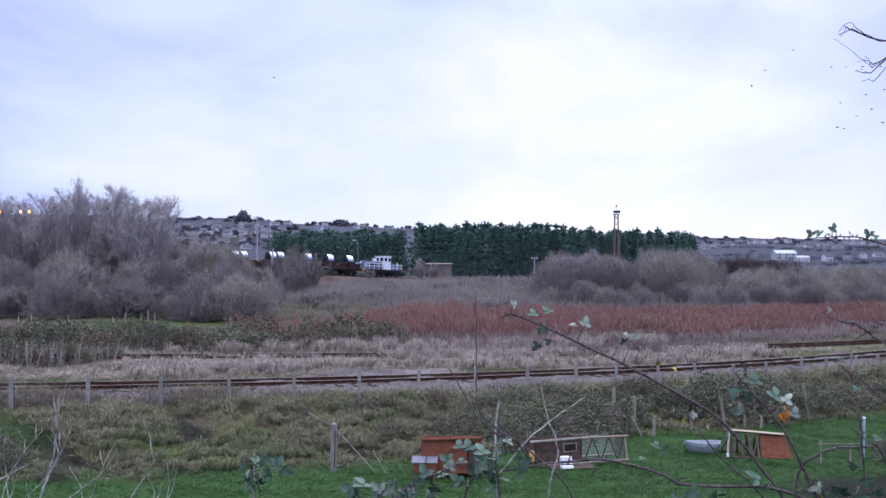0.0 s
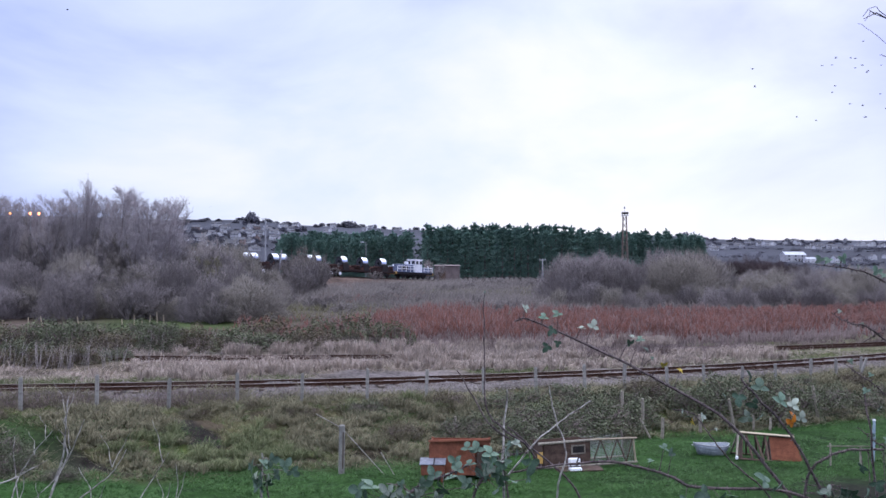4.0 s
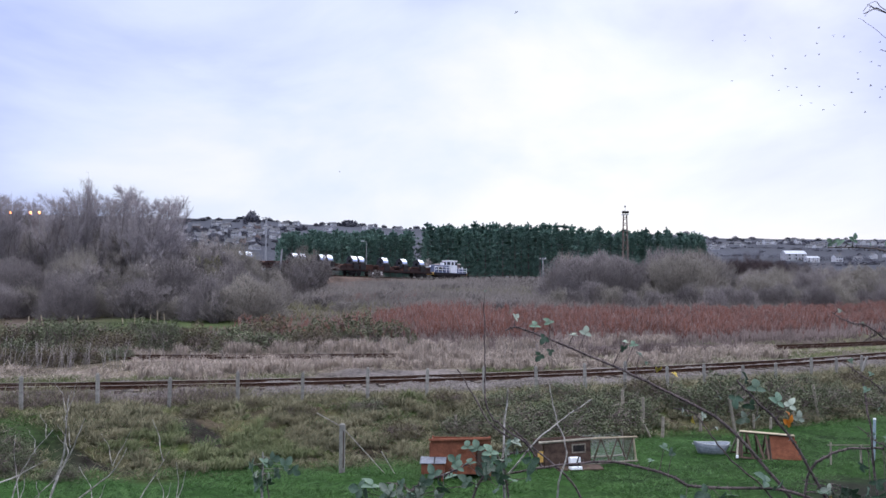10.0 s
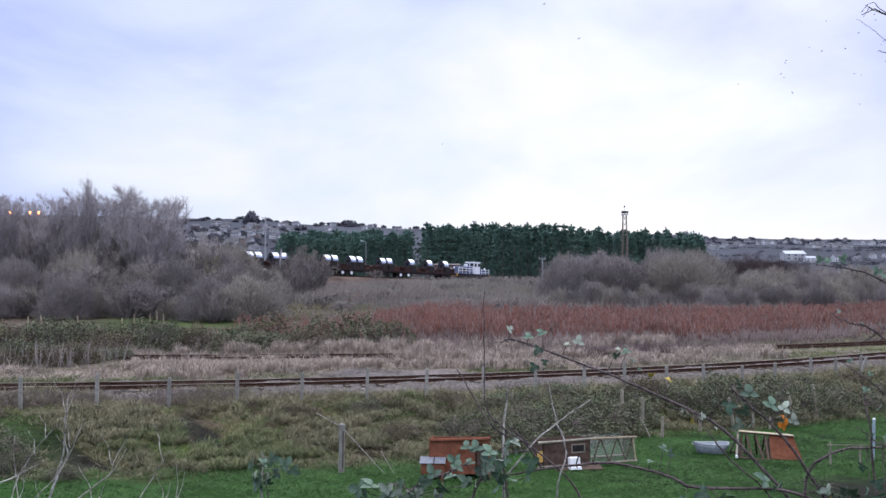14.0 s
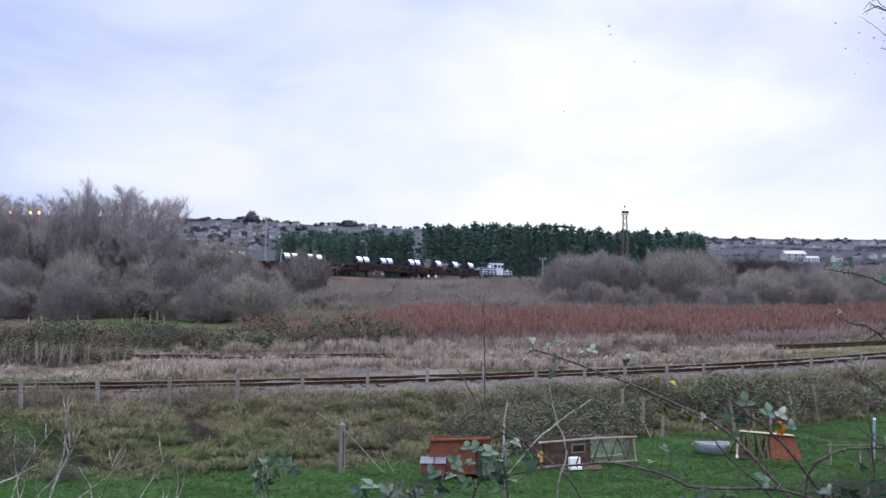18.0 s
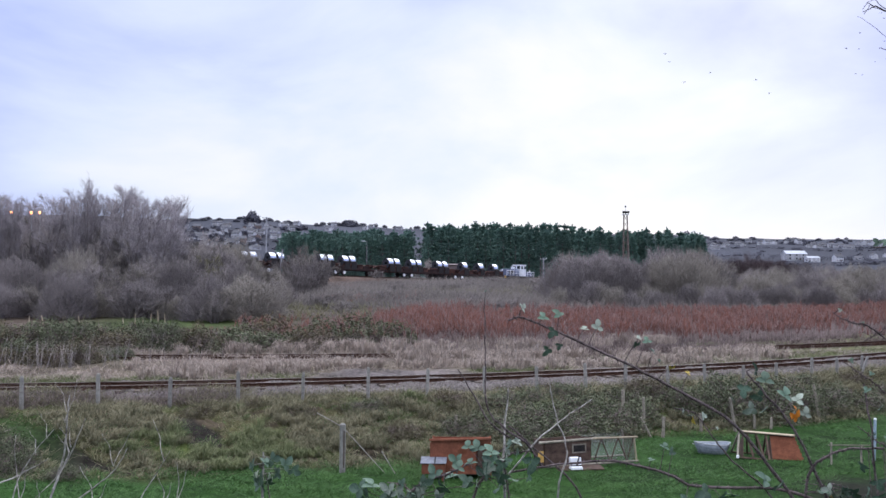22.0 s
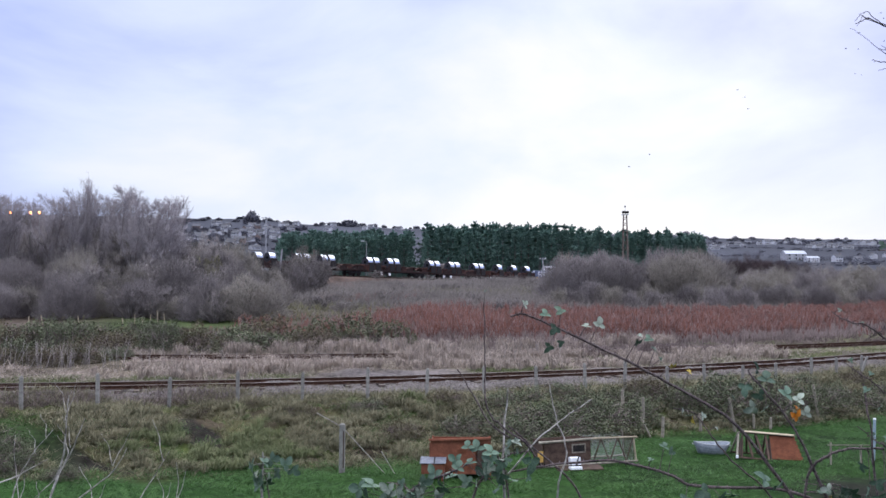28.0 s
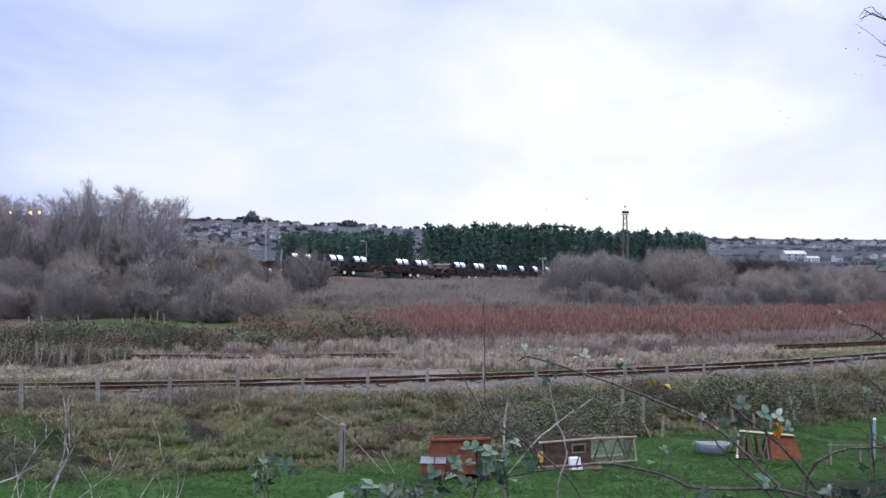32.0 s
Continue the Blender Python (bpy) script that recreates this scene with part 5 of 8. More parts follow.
def hen_house():
    """Red-stained hen house with a felted nest box, on short legs."""
    ob = thing("hen_house", pose(0.52, 26.9, -1.31, 0, 0, -3), "red-stained wooden hen house with grey felt nest box", "hen house")
    w, d, h = 1.72, 1.15, 0.86
    board = 0.123
    n = int((h - 0.1) / board)
    for i in range(n + 1):
        z = 0.22 + i * board
        part("board", [box(-0.20, -d / 2, z, w - 0.42, 0.022 + 0.004 * (i % 2), board + 0.002)], M_COOP, ob)
        part("board", [box(0.80, -d / 2, z, w - 1.60, 0.022 + 0.004 * (i % 2), board + 0.002)], M_COOP, ob)
        part("board", [box(0, d / 2, z, w, 0.022 + 0.004 * (i % 2), board + 0.002)], M_COOP, ob)
        for sx in (-1, 1):
            part("board", [box(sx * w / 2, 0, z, 0.022, d - 0.03, board + 0.002)], M_COOP, ob)
    # dark upright strip near the right edge, added in the form of a hinged door
    door = part("door", [box(0.60, -d / 2 - 0.012, 0.58, 0.22, 0.025, 0.78, 0.006)], M_DARKWOOD, ob, "narrow dark upright strip")
    part("hinge", [box(0.52, -d / 2 - 0.03, 0.85, 0.10, 0.01, 0.03), box(0.52, -d / 2 - 0.03, 0.4, 0.10, 0.01, 0.03)], M_BLACK, door)
    for sx, sy in ((-1, -1), (1, -1), (-1, 1), (1, 1)):
        part("corner_post", [box(sx * (w / 2 - 0.01), sy * (d / 2 - 0.01), 0.52, 0.06, 0.06, 1.06, 0.008)], M_COOP, ob)
    part("roof", [turned(box(0, 0, 0, w + 0.06, d + 0.14, 0.03, 0.01), pose(0, 0, 1.03, -13, -2, 0))], M_COOP, ob, "red-stained roof board")
    part("roof_trim", [turned(box(0, -d / 2 - 0.075, -0.025, w + 0.06, 0.02, 0.05, 0.005), pose(0, 0, 1.03, -13, -2, 0))], M_COOP, ob)
    part("top_board", [box(0, -d / 2 - 0.004, 1.085, w - 0.02, 0.022, 0.13)], M_COOP, ob)
    part("name_board", [box(0.05, -d / 2 - 0.02, 0.80, 0.26, 0.012, 0.11)], M_ARKWOOD, ob, "pale faded board")
    part("floor", [box(0, 0, 0.14, w - 0.06, d - 0.06, 0.03)], M_DARKWOOD, ob)
    nest = part("nest_box", [box(-w / 2 + 0.1, -d / 2 - 0.2, 0.38, 0.66, 0.38, 0.30, 0.01)], M_COOP, ob, "red nest box hung at the corner")
    part("lid", [turned(box(0, 0, 0, 0.74, 0.46, 0.02, 0.006), pose(-w / 2 + 0.1, -d / 2 - 0.2, 0.58, 14, 0, 0))], M_FELT, nest, "grey mineral felt lid")
    part("lid_batten", [turned(box(0, 0, 0.016, 0.03, 0.46, 0.02), pose(-w / 2 + 0.14, -d / 2 - 0.2, 0.58, 14, 0, 0))], M_BLACK, nest)
    for dx in (-0.28, 0.26):
        part("leg", [box(-w / 2 + 0.1 + dx, -d / 2 - 0.3, 0.12, 0.05, 0.05, 0.28)], M_COOP, ob)
    return ob


hen_house()


def wire_grid(w, h, step, r):
    n, m = int(w / step), int(h / step)
    return [rod((i * step, 0, 0), (i * step, 0, h), r, r, 3, False) for i in range(1, n)] + [rod((0, 0, j * step), (w, 0, j * step), r, r, 3, False) for j in range(1, m)]


def poultry_run():
    """Low run: boarded box with a hatch at one end, zigzag battens and wire at the other."""
    ob = thing("poultry_run", pose(2.95, 28.3, -1.31, 0, -1, 14), "low dark wooden poultry run with a wire end, tilted", "poultry run")
    L, D, H = 3.05, 0.9, 0.76
    for i in range(6):
        part("board", [box(0.78, -D / 2, 0.12 + i * 0.125, 1.5, 0.02 + 0.004 * (i % 2), 0.127)], M_DARKWOOD, ob)
    for i in range(5):
        part("board", [box(0.8, D / 2, 0.12 + i * 0.14, 1.55, 0.02 + 0.004 * (i % 2), 0.142)], M_DARKWOOD, ob)
    for x in (0.0, 1.55):
        part("end_panel", [box(x, 0, 0.40, 0.02, D - 0.03, 0.72)], M_DARKWOOD, ob)
    part("roof_board", [turned(box(0.78, 0, 0, 1.66, D + 0.06, 0.025), pose(0, 0, H - 0.01, -13, 0, 0))], M_DARKWOOD, ob)
    part("floor_board", [box(0.78, -0.02, 0.04, 1.6, D + 0.1, 0.03)], M_DARKWOOD, ob)
    part("end_patch", [box(-0.10, -D / 2 - 0.02, 0.36, 0.17, 0.03, 0.34)], M_YELLOWWOOD, ob, "yellow pine patch")
    part("top_rail", [rod((-0.15, -D / 2 - 0.02, H + 0.02), (1.6, -D / 2 - 0.02, H + 0.05), 0.045, 0.04, 7)], M_POSTWOOD, ob)
    part("top_rail", [rod((1.6, -D / 2 - 0.02, H + 0.05), (L + 0.06, -D / 2 - 0.02, H + 0.02), 0.032, 0.032, 7)], M_BATTEN, ob, "pale bare top batten")
    part("bottom_rail", [rod((-0.2, -D / 2 - 0.06, 0.05), (L + 0.05, -D / 2 - 0.06, 0.05), 0.035, 0.03, 7)], M_POSTWOOD, ob)
    part("back_rail", [rod((1.5, D / 2, 0.05), (L + 0.1, D / 2, 0.05), 0.03, 0.03, 6)], M_POSTWOOD, ob)
    xs = (1.62, 1.90, 2.18, 2.46, 2.74, 2.98)
    for i, (p, q) in enumerate(zip(xs, xs[1:])):
        lo, hi = (0.06, H + 0.03) if i % 2 == 0 else (H + 0.03, 0.06)
        part("brace", [rod((p, -D / 2, lo), (q, -D / 2, hi), 0.022, 0.022, 5)], M_DARKWOOD, ob)
    part("end_post", [rod((L + 0.02, -D / 2, 0.0), (L - 0.06, -D / 2, H + 0.02), 0.03, 0.03, 6)], M_BATTEN, ob)
    part("end_post", [rod((L + 0.02, D / 2, 0.0), (L - 0.02, D / 2, H + 0.08), 0.03, 0.03, 6)], M_POSTWOOD, ob)
    tagged(part("end_net", [turned((v, f), pose(L, -D / 2, 0.04, 0, 0, 90)) for v, f in wire_grid(D, H, 0.06, 0.006)], M_DARKWOOD, ob, "dark netting end"), "dark netting end", kind="stuff")
    tagged(part("wire_front", [turned((v, f), pose(1.55, -D / 2 - 0.01, 0.04)) for v, f in wire_grid(L - 1.55, H, 0.05, 0.0025)], M_MESHWIRE, ob, "galvanised wire netting"), "galvanised wire netting", kind="stuff")
    tagged(part("wire_back", [turned((v, f), pose(1.55, D / 2, 0.04)) for v, f in wire_grid(L - 1.55, H, 0.05, 0.0025)], M_MESHWIRE, ob, "galvanised wire netting"), "galvanised wire netting", kind="stuff")
    part("hatch_frame", [box(1.15, -D / 2 - 0.02, 0.66, 0.46, 0.025, 0.04), box(1.15, -D / 2 - 0.02, 0.42, 0.46, 0.025, 0.04), box(0.94, -D / 2 - 0.02, 0.54, 0.04, 0.025, 0.26), box(1.36, -D / 2 - 0.02, 0.54, 0.04, 0.025, 0.26)], M_POSTWOOD, ob)
    part("hatch", [box(1.15, -D / 2 - 0.014, 0.54, 0.40, 0.012, 0.22)], M_BLACK, ob, "dark wire hatch")
    part("ramp", [turned(box(0.5, 0, 0, 1.4, 0.5, 0.03), pose(0.5, -D / 2 - 0.32, 0.03, 4, 0, -8))], M_DARKWOOD, ob)
    return ob


poultry_run()

feeder = thing("poultry_feeder", pose(3.98, 27.62, -1.31, -8, 0, 10), "white plastic poultry feeder with dark straps", "feeder")
part("hopper", [box(0, 0, 0.27, 0.34, 0.22, 0.24, 0.03)], M_WHITE, feeder)
part("tray", [box(0, -0.05, 0.07, 0.36, 0.30, 0.10, 0.03)], M_WHITE, feeder)
part("strap", [turned(box(0, -0.118, 0, 0.035, 0.02, 0.30), pose(0.05, 0, 0.26, 0, 20, 0))], M_BLACK, feeder)
part("gap", [box(0, -0.06, 0.135, 0.30, 0.16, 0.035)], M_BLACK, feeder, "dark feeding slot")


def ark():
    """A-shaped ark: two slanting faces under a ridge board, one half boarded red, the other open battens."""
    ob = thing("rabbit_ark", pose(10.4, 29.6, -1.31, 0, 4, -6), "A-shaped red wooden rabbit ark with open battens", "rabbit ark")
    H, D = 0.76, 0.50
    slope = math.degrees(math.atan2(D, H))
    length = math.hypot(H, D)
    for sy in (-1, 1):
        face = pose(0, 0, H, -sy * slope, 0, 0)
        for i in range(6):
            z = -0.09 - i * 0.135
            wide = 0.78 + 0.035 * i
            part("board", [turned(box(0.50 + 0.02 * i, sy * (0.012 + 0.003 * (i % 2)), z, wide, 0.02, 0.137), face)], M_ARKWOOD, ob)
        for x, lean in ((-0.86, 7), (-0.62, -10), (-0.34, -14), (-0.02, -3)):
            part("batten", [turned(turned(box(0, 0, -length / 2, 0.06, 0.03, length), pose(x, sy * 0.02, 0, 0, lean, 0)), face)], M_DARKWOOD if x > -0.8 else M_POSTWOOD, ob)
        part("bottom_rail", [turned(box(0.0, sy * 0.02, -length + 0.03, 1.95, 0.03, 0.05), face)], M_DARKWOOD, ob)
    part("ridge_board", [turned(box(0, -0.02, 0, 1.72, 0.14, 0.03, 0.006), pose(0.02, 0, H + 0.03, 8, 0, 0))], M_BATTEN, ob, "pale ridge board")
    part("ridge_underside", [box(0.02, 0, H - 0.01, 1.66, 0.06, 0.05)], M_DARKWOOD, ob)
    part("partition", [(np.array([(0.1, -D * 0.95, 0.02), (0.1, D * 0.95, 0.02), (0.1, 0, H - 0.03), (0.12, -D * 0.95, 0.02), (0.12, D * 0.95, 0.02), (0.12, 0, H - 0.03)]), [np.array([(0, 1, 2), (5, 4, 3)]), np.array([(0, 3, 4, 1), (1, 4, 5, 2), (2, 5, 3, 0)])])], M_DARKWOOD, ob)
    part("end_panel", [(np.array([(-0.80, -D * 0.9, 0.02), (-0.80, D * 0.9, 0.02), (-0.74, 0, H - 0.03), (-0.78, -D * 0.9, 0.02), (-0.78, D * 0.9, 0.02), (-0.72, 0, H - 0.03)]), [np.array([(0, 1, 2), (5, 4, 3)]), np.array([(0, 3, 4, 1), (1, 4, 5, 2), (2, 5, 3, 0)])])], M_DARKWOOD, ob)
    part("foot", [box(-0.98, -D - 0.05, 0.05, 0.08, 0.08, 0.1, 0.02)], M_WHITE, ob, "white plastic foot")


ark()


def tin_bath():
    """A dented zinc bath: an oval flaring shell of real thickness with a rolled rim, ribs and two end handles."""
    ob = thing("tin_bath", pose(8.85, 30.2, -1.35, 0, 1, -10), "dented pale zinc tin bath lying in the grass", "bath")
    n = 40
    t = np.linspace(0, 2 * np.pi, n, endpoint=False)
    g = np.random.default_rng(19)
    dent = 1 + 0.05 * np.sin(3 * t + 1) + 0.03 * np.sin(7 * t) + 0.01 * g.normal(size=n)

    def ring(rx, ry, z, k=1.0):
        ex = 0.72
        cx, sy = np.cos(t), np.sin(t)
        return np.stack([rx * np.sign(cx) * np.abs(cx) ** ex * (1 + (dent - 1) * k), ry * np.sign(sy) * np.abs(sy) ** ex * (1 + (dent - 1) * k), z + 0.03 * k * np.sin(2 * t + 0.6)], 1)
    rings = [ring(0.42, 0.20, 0.02, 0.2), ring(0.47, 0.24, 0.16, 0.9), ring(0.53, 0.28, 0.28), ring(0.56, 0.30, 0.40), ring(0.545, 0.285, 0.40), ring(0.515, 0.265, 0.28), ring(0.455, 0.225, 0.16, 0.9), ring(0.40, 0.18, 0.035, 0.2)]
    k = len(rings)
    q = np.array([(a * n + i, a * n + (i + 1) % n, (a + 1) * n + (i + 1) % n, (a + 1) * n + i) for a in range(k - 1) for i in range(n)])
    caps = [np.array([np.arange(n)[::-1]]), np.array([np.arange(n) + (k - 1) * n])]
    part("shell", [(np.concatenate(rings), [q] + caps)], M_TARP, ob, smooth=True)
    edge = ring(0.557, 0.297, 0.405)
    part("rim", [pipe(np.concatenate([edge, edge[:2]]), 0.016, 6)], M_GALV, ob, "pale rolled rim")
    belt = ring(0.495, 0.258, 0.22)
    part("rib", [pipe(np.concatenate([belt, belt[:2]]), 0.010, 5)], M_TARP, ob)
    for sx in (-1, 1):
        part("handle", [pipe([(sx * 0.54, -0.09, 0.36), (sx * 0.61, -0.07, 0.35), (sx * 0.61, 0.07, 0.35), (sx * 0.54, 0.09, 0.36)], 0.010, 5)], M_GALV, ob)
    part("water", [(ring(0.45, 0.22, 0.19, 0.4), np.array([np.arange(n)]))], M_GLASS, ob, "dark standing water")


tin_bath()

# white marker stakes along the far green strip
for i, (u, h) in enumerate(((-0.339, 0.9), (-0.330, 0.5), (-0.322, 0.9), (-0.313, 1.2), (-0.306, 0.9), (-0.352, 0.5), (-0.44, 0.8), (-0.456, 0.7), (-0.40, 0.7))):
    y = 79.0
    post_thing(u * y, y, h, 0.05, random.uniform(-8, 8), 0, M_BATTEN, "pale stake at the edge of the green strip", "stake")


# ---------------------------------------------------------------- poles and masts
def pole(name, x, y, top, r, label, arms=(), lean=0.0, mat=M_POLE):
    z = ground_z(x, y)
    ob = thing(name, pose(x, y, z - 0.3, 0, lean, 0), label, "pole")
    h = top - z + 0.3
    part("shaft", [rod((0, 0, 0), (0, 0, h), r, r * 0.75, 8)], mat, ob)
    for dz, half in arms:
        arm = part("cross_arm", [box(0, -r, h - dz, half * 2, 0.14, 0.16, 0.02)], mat, ob)
        for sx in (-0.8, 0.8):
            part("insulator", [rod((sx * half, -r, h - dz + 0.08), (sx * half, -r, h - dz + 0.3), 0.06, 0.05, 6)], M_WHITE, arm)
    return ob


pole("telegraph_pole", -44.9, 230, 20.9, 0.24, "tall pale lighting pole by the works line", ((0.25, 1.1),))
pole("leaning_pole", -25.4, 140, 9.5, 0.16, "short leaning timber pole below the works line", (), 5)
lamp = pole("lamp_post", -21.1, 250, 15.6, 0.08, "thin lamp post in front of the pines", ())
part("arm", [rod((0, 0, 11.1), (-0.9, -0.2, 11.35), 0.06, 0.05, 6)], M_GALV, lamp)
part("lantern", [box(-1.0, -0.2, 11.3, 0.9, 0.4, 0.25, 0.05)], M_ROOFPALE, lamp, "pale lantern")
sig = pole("signal_post", 22.0, 200, 9.75, 0.17, "pale signal post beside the works line", ((0.3, 0.75),), 0, M_POLE)


def lattice_mast():
    x, y = 47.2, 235.0
    z = ground_z(x, y)
    h = 22.1 - z
    ob = thing("lattice_mast", pose(x, y, z - 0.2), "rusty lattice lighting mast with floodlights on top", "lighting mast")
    legs = []
    for sx, sy in ((-1, -1), (1, -1), (1, 1), (-1, 1)):
        legs.append(((sx * 0.85, sy * 0.85, 0), (sx * 0.42, sy * 0.42, h)))
        part("leg", [rod(*legs[-1], 0.11, 0.08, 5)], M_MASTRED, ob)
    n = 11
    for i in range(n):
        a, b = i / n, (i + 1) / n
        for k in range(4):
            p, q = np.array(legs[k]), np.array(legs[(k + 1) % 4])
            lo, hi = p[0] + (p[1] - p[0]) * a, q[0] + (q[1] - q[0]) * b
            part("brace", [rod(lo, hi, 0.05, 0.05, 4, False)], M_MASTRED, ob)
    deck = part("platform", [box(0, 0, h, 1.7, 1.7, 0.15, 0.05)], M_GALV, ob, "grey steel platform")
    for sx in (-0.7, 0.0, 0.7):
        fl = part("floodlight", [turned(box(0, 0, 0, 0.55, 0.4, 0.55, 0.06), pose(sx * 0.85, -0.5, h + 0.6, 25, 0, sx * 30))], M_BLACK, ob, "dark floodlight")
        part("bracket", [rod((sx, -0.4, h), (sx * 0.85, -0.5, h + 0.4), 0.05, 0.05, 5)], M_GALV, fl)
    part("rod", [rod((0, 0, h), (0, 0, h + 2.0), 0.05, 0.03, 5)], M_GALV, ob)
    part("beacon", [rod((0, 0, h + 1.9), (0, 0, h + 2.3), 0.2, 0.16, 8)], M_BLACK, ob)


lattice_mast()


def yard_lamp(x, y, z):
    ob = thing("yard_lamp", pose(x, y, ground_z(x, y)), "lit orange sodium yard lamp above the bare trees", "lamp", "lit yard lamps")
    h = z - ground_z(x, y)
    part("shaft", [rod((0, 0, -0.3), (0, 0, h), 0.035, 0.025, 7)], M_POLE, ob)
    part("hood", [rod((0, -0.1, h + 0.2), (0, -0.1, h + 0.28), 0.20, 0.08, 10)], M_GALV, ob)
    part("lamp_glass", [rod((0, -0.1, h - 0.06), (0, -0.1, h + 0.2), 0.06, 0.13, 10)], M_LAMPGLOW, ob, "glowing orange lamp glass")


for u, y, py in ((-0.4765, 107, 377.5), (-0.4545, 108, 378), (-0.4450, 107, 378)):
    yard_lamp(u * y, y, 4.35 + y * (500 - py) / 1607 * 1.0)

shed = thing("works_shed", pose(1.1, 226, ground_z(1.1, 226)), "low brown sheet-clad works shed", "shed")
for cx, cy, sx, sy in ((0, -2, 6.2, 0.2), (0, 2, 6.2, 0.2), (-3, 0, 0.2, 3.8), (3, 0, 0.2, 3.8)):
    part("wall", [box(cx, cy, 2.0, sx, sy, 4.6)], M_SHED, shed)
part("roof", [turned(box(0, 0, 0, 6.6, 4.7, 0.15, 0.03), pose(0, 0, 4.4, 4, 0, 0))], M_SHED, shed)
part("door", [box(-1.2, -2.13, 1.6, 1.6, 0.08, 3.0)], M_DARKWOOD, shed)
part("wall_rail", [box(0, -2.12, 3.6, 6.0, 0.05, 0.2)], M_SHED, shed)


# ---------------------------------------------------------------- houses on the hill
def house(w, d, h, pitch, wall, roof, storeys):
    ob = thing("house", None, "pale rendered house on the hillside under a slate roof", "house", "hillside houses")
    walls = box(0, 0, h / 2 - 1, w, d, h + 2)
    part("wall", [walls, (np.array([(-w / 2, -d / 2, h), (-w / 2, d / 2, h), (-w / 2, 0, h + pitch)]), np.array([(0, 1, 2)])),
                  (np.array([(w / 2, -d / 2, h), (w / 2, d / 2, h), (w / 2, 0, h + pitch)]), np.array([(1, 0, 2)]))], wall, ob)
    e = 0.35
    k = pitch / (d / 2)
    z0 = h - k * e
    v = np.array([(-w / 2 - e, -d / 2 - e, z0), (w / 2 + e, -d / 2 - e, z0), (w / 2 + e, 0, h + pitch), (-w / 2 - e, 0, h + pitch), (-w / 2 - e, d / 2 + e, z0), (w / 2 + e, d / 2 + e, z0)])
    v = np.concatenate([v, v + (0, 0, 0.2)])
    f = np.array([(0, 1, 2, 3), (3, 2, 5, 4), (6, 9, 8, 7), (9, 10, 11, 8), (0, 6, 7, 1), (5, 11, 10, 4), (1, 7, 8, 2), (2, 8, 11, 5), (0, 3, 9, 6), (3, 4, 10, 9)])
    rf = part("roof", [(v, f)], roof, ob)
    part("chimney", [box(w * 0.36, 0, h + pitch + 0.5, 0.8, 0.7, 1.5, 0.05)], M_BRICKWALL, rf)
    for s in range(storeys):
        for i in range(3):
            x = (i - 1) * w * 0.32
            win = part("window", [box(x, -d / 2 - 0.03, 1.5 + s * 2.7, 1.3, 0.1, 1.2)], M_GLASS, ob)
            part("sill", [box(x, -d / 2 - 0.08, 0.85 + s * 2.7, 1.5, 0.16, 0.1)], M_RENDER, win)
    part("door", [box(w * 0.16, -d / 2 - 0.04, 1.05, 0.95, 0.08, 2.1)], M_DARKWOOD, ob)
    return ob


HOUSES = [house(9.5, 7.5, 5.2, 2.6, M_RENDER, M_ROOF, 2), house(13, 8, 3.0, 2.6, M_RENDER, M_ROOF, 1), house(11, 7.5, 5.2, 2.8, M_BRICKWALL, M_ROOF, 2), house(18, 9, 5.2, 2.6, M_RENDER, M_ROOFPALE, 2)]
random.seed(31)


def hill_xy(u, py):
    """Place on the hillside seen under a given bearing and height: steps outward until the land meets the line of sight."""
    r = np.arange(430, 1500, 4.0)
    hit = np.flatnonzero(land(u * r, r) >= 4.35 + r * py)
    if len(hit):
        return float(u * r[hit[0]]), float(r[hit[0]])
    return u * 1290, 1290.0


used = {}


def put_house(k, u, elev, turn, s=1.0):
    x, y = hill_xy(u, elev)
    m = pose(x, y, ground_z(x, y), 0, 0, turn + random.uniform(-25, 25))
    if k not in used:
        used[k] = s
        HOUSES[k].matrix_basis = sized(m, s)
        return
    copy_thing(HOUSES[k], sized(m, s / used[k]))


# the village: bearing range, elevation range, count
put_house(3, 0.386, 0.0240, 32, 0.85)
put_house(3, 0.406, 0.0222, 28, 0.5)
for a, b, e0, e1, n in ((-0.300, -0.265, 0.040, 0.062, 8), (-0.270, -0.205, 0.036, 0.064, 36), (-0.215, -0.165, 0.046, 0.064, 14), (-0.165, -0.02, 0.056, 0.062, 7),
                        (0.285, 0.312, 0.036, 0.043, 4), (0.316, 0.40, 0.040, 0.0445, 9), (0.40, 0.50, 0.0365, 0.0415, 19), (0.42, 0.50, 0.020, 0.028, 4), (0.29, 0.33, 0.036, 0.040, 3), (-0.56, -0.30, 0.04, 0.06, 12)):
    for i in range(n):
        put_house(random.choice((0, 0, 1, 1, 0, 1, 2) if a < 0 else (0, 0, 1, 1)), a + (b - a) * (i + random.random()) / n, random.uniform(e0, e1), random.choice((0, 0, 20, -30, 80)), random.uniform(0.5, 0.82) if a < 0 else random.uniform(0.45, 0.7))


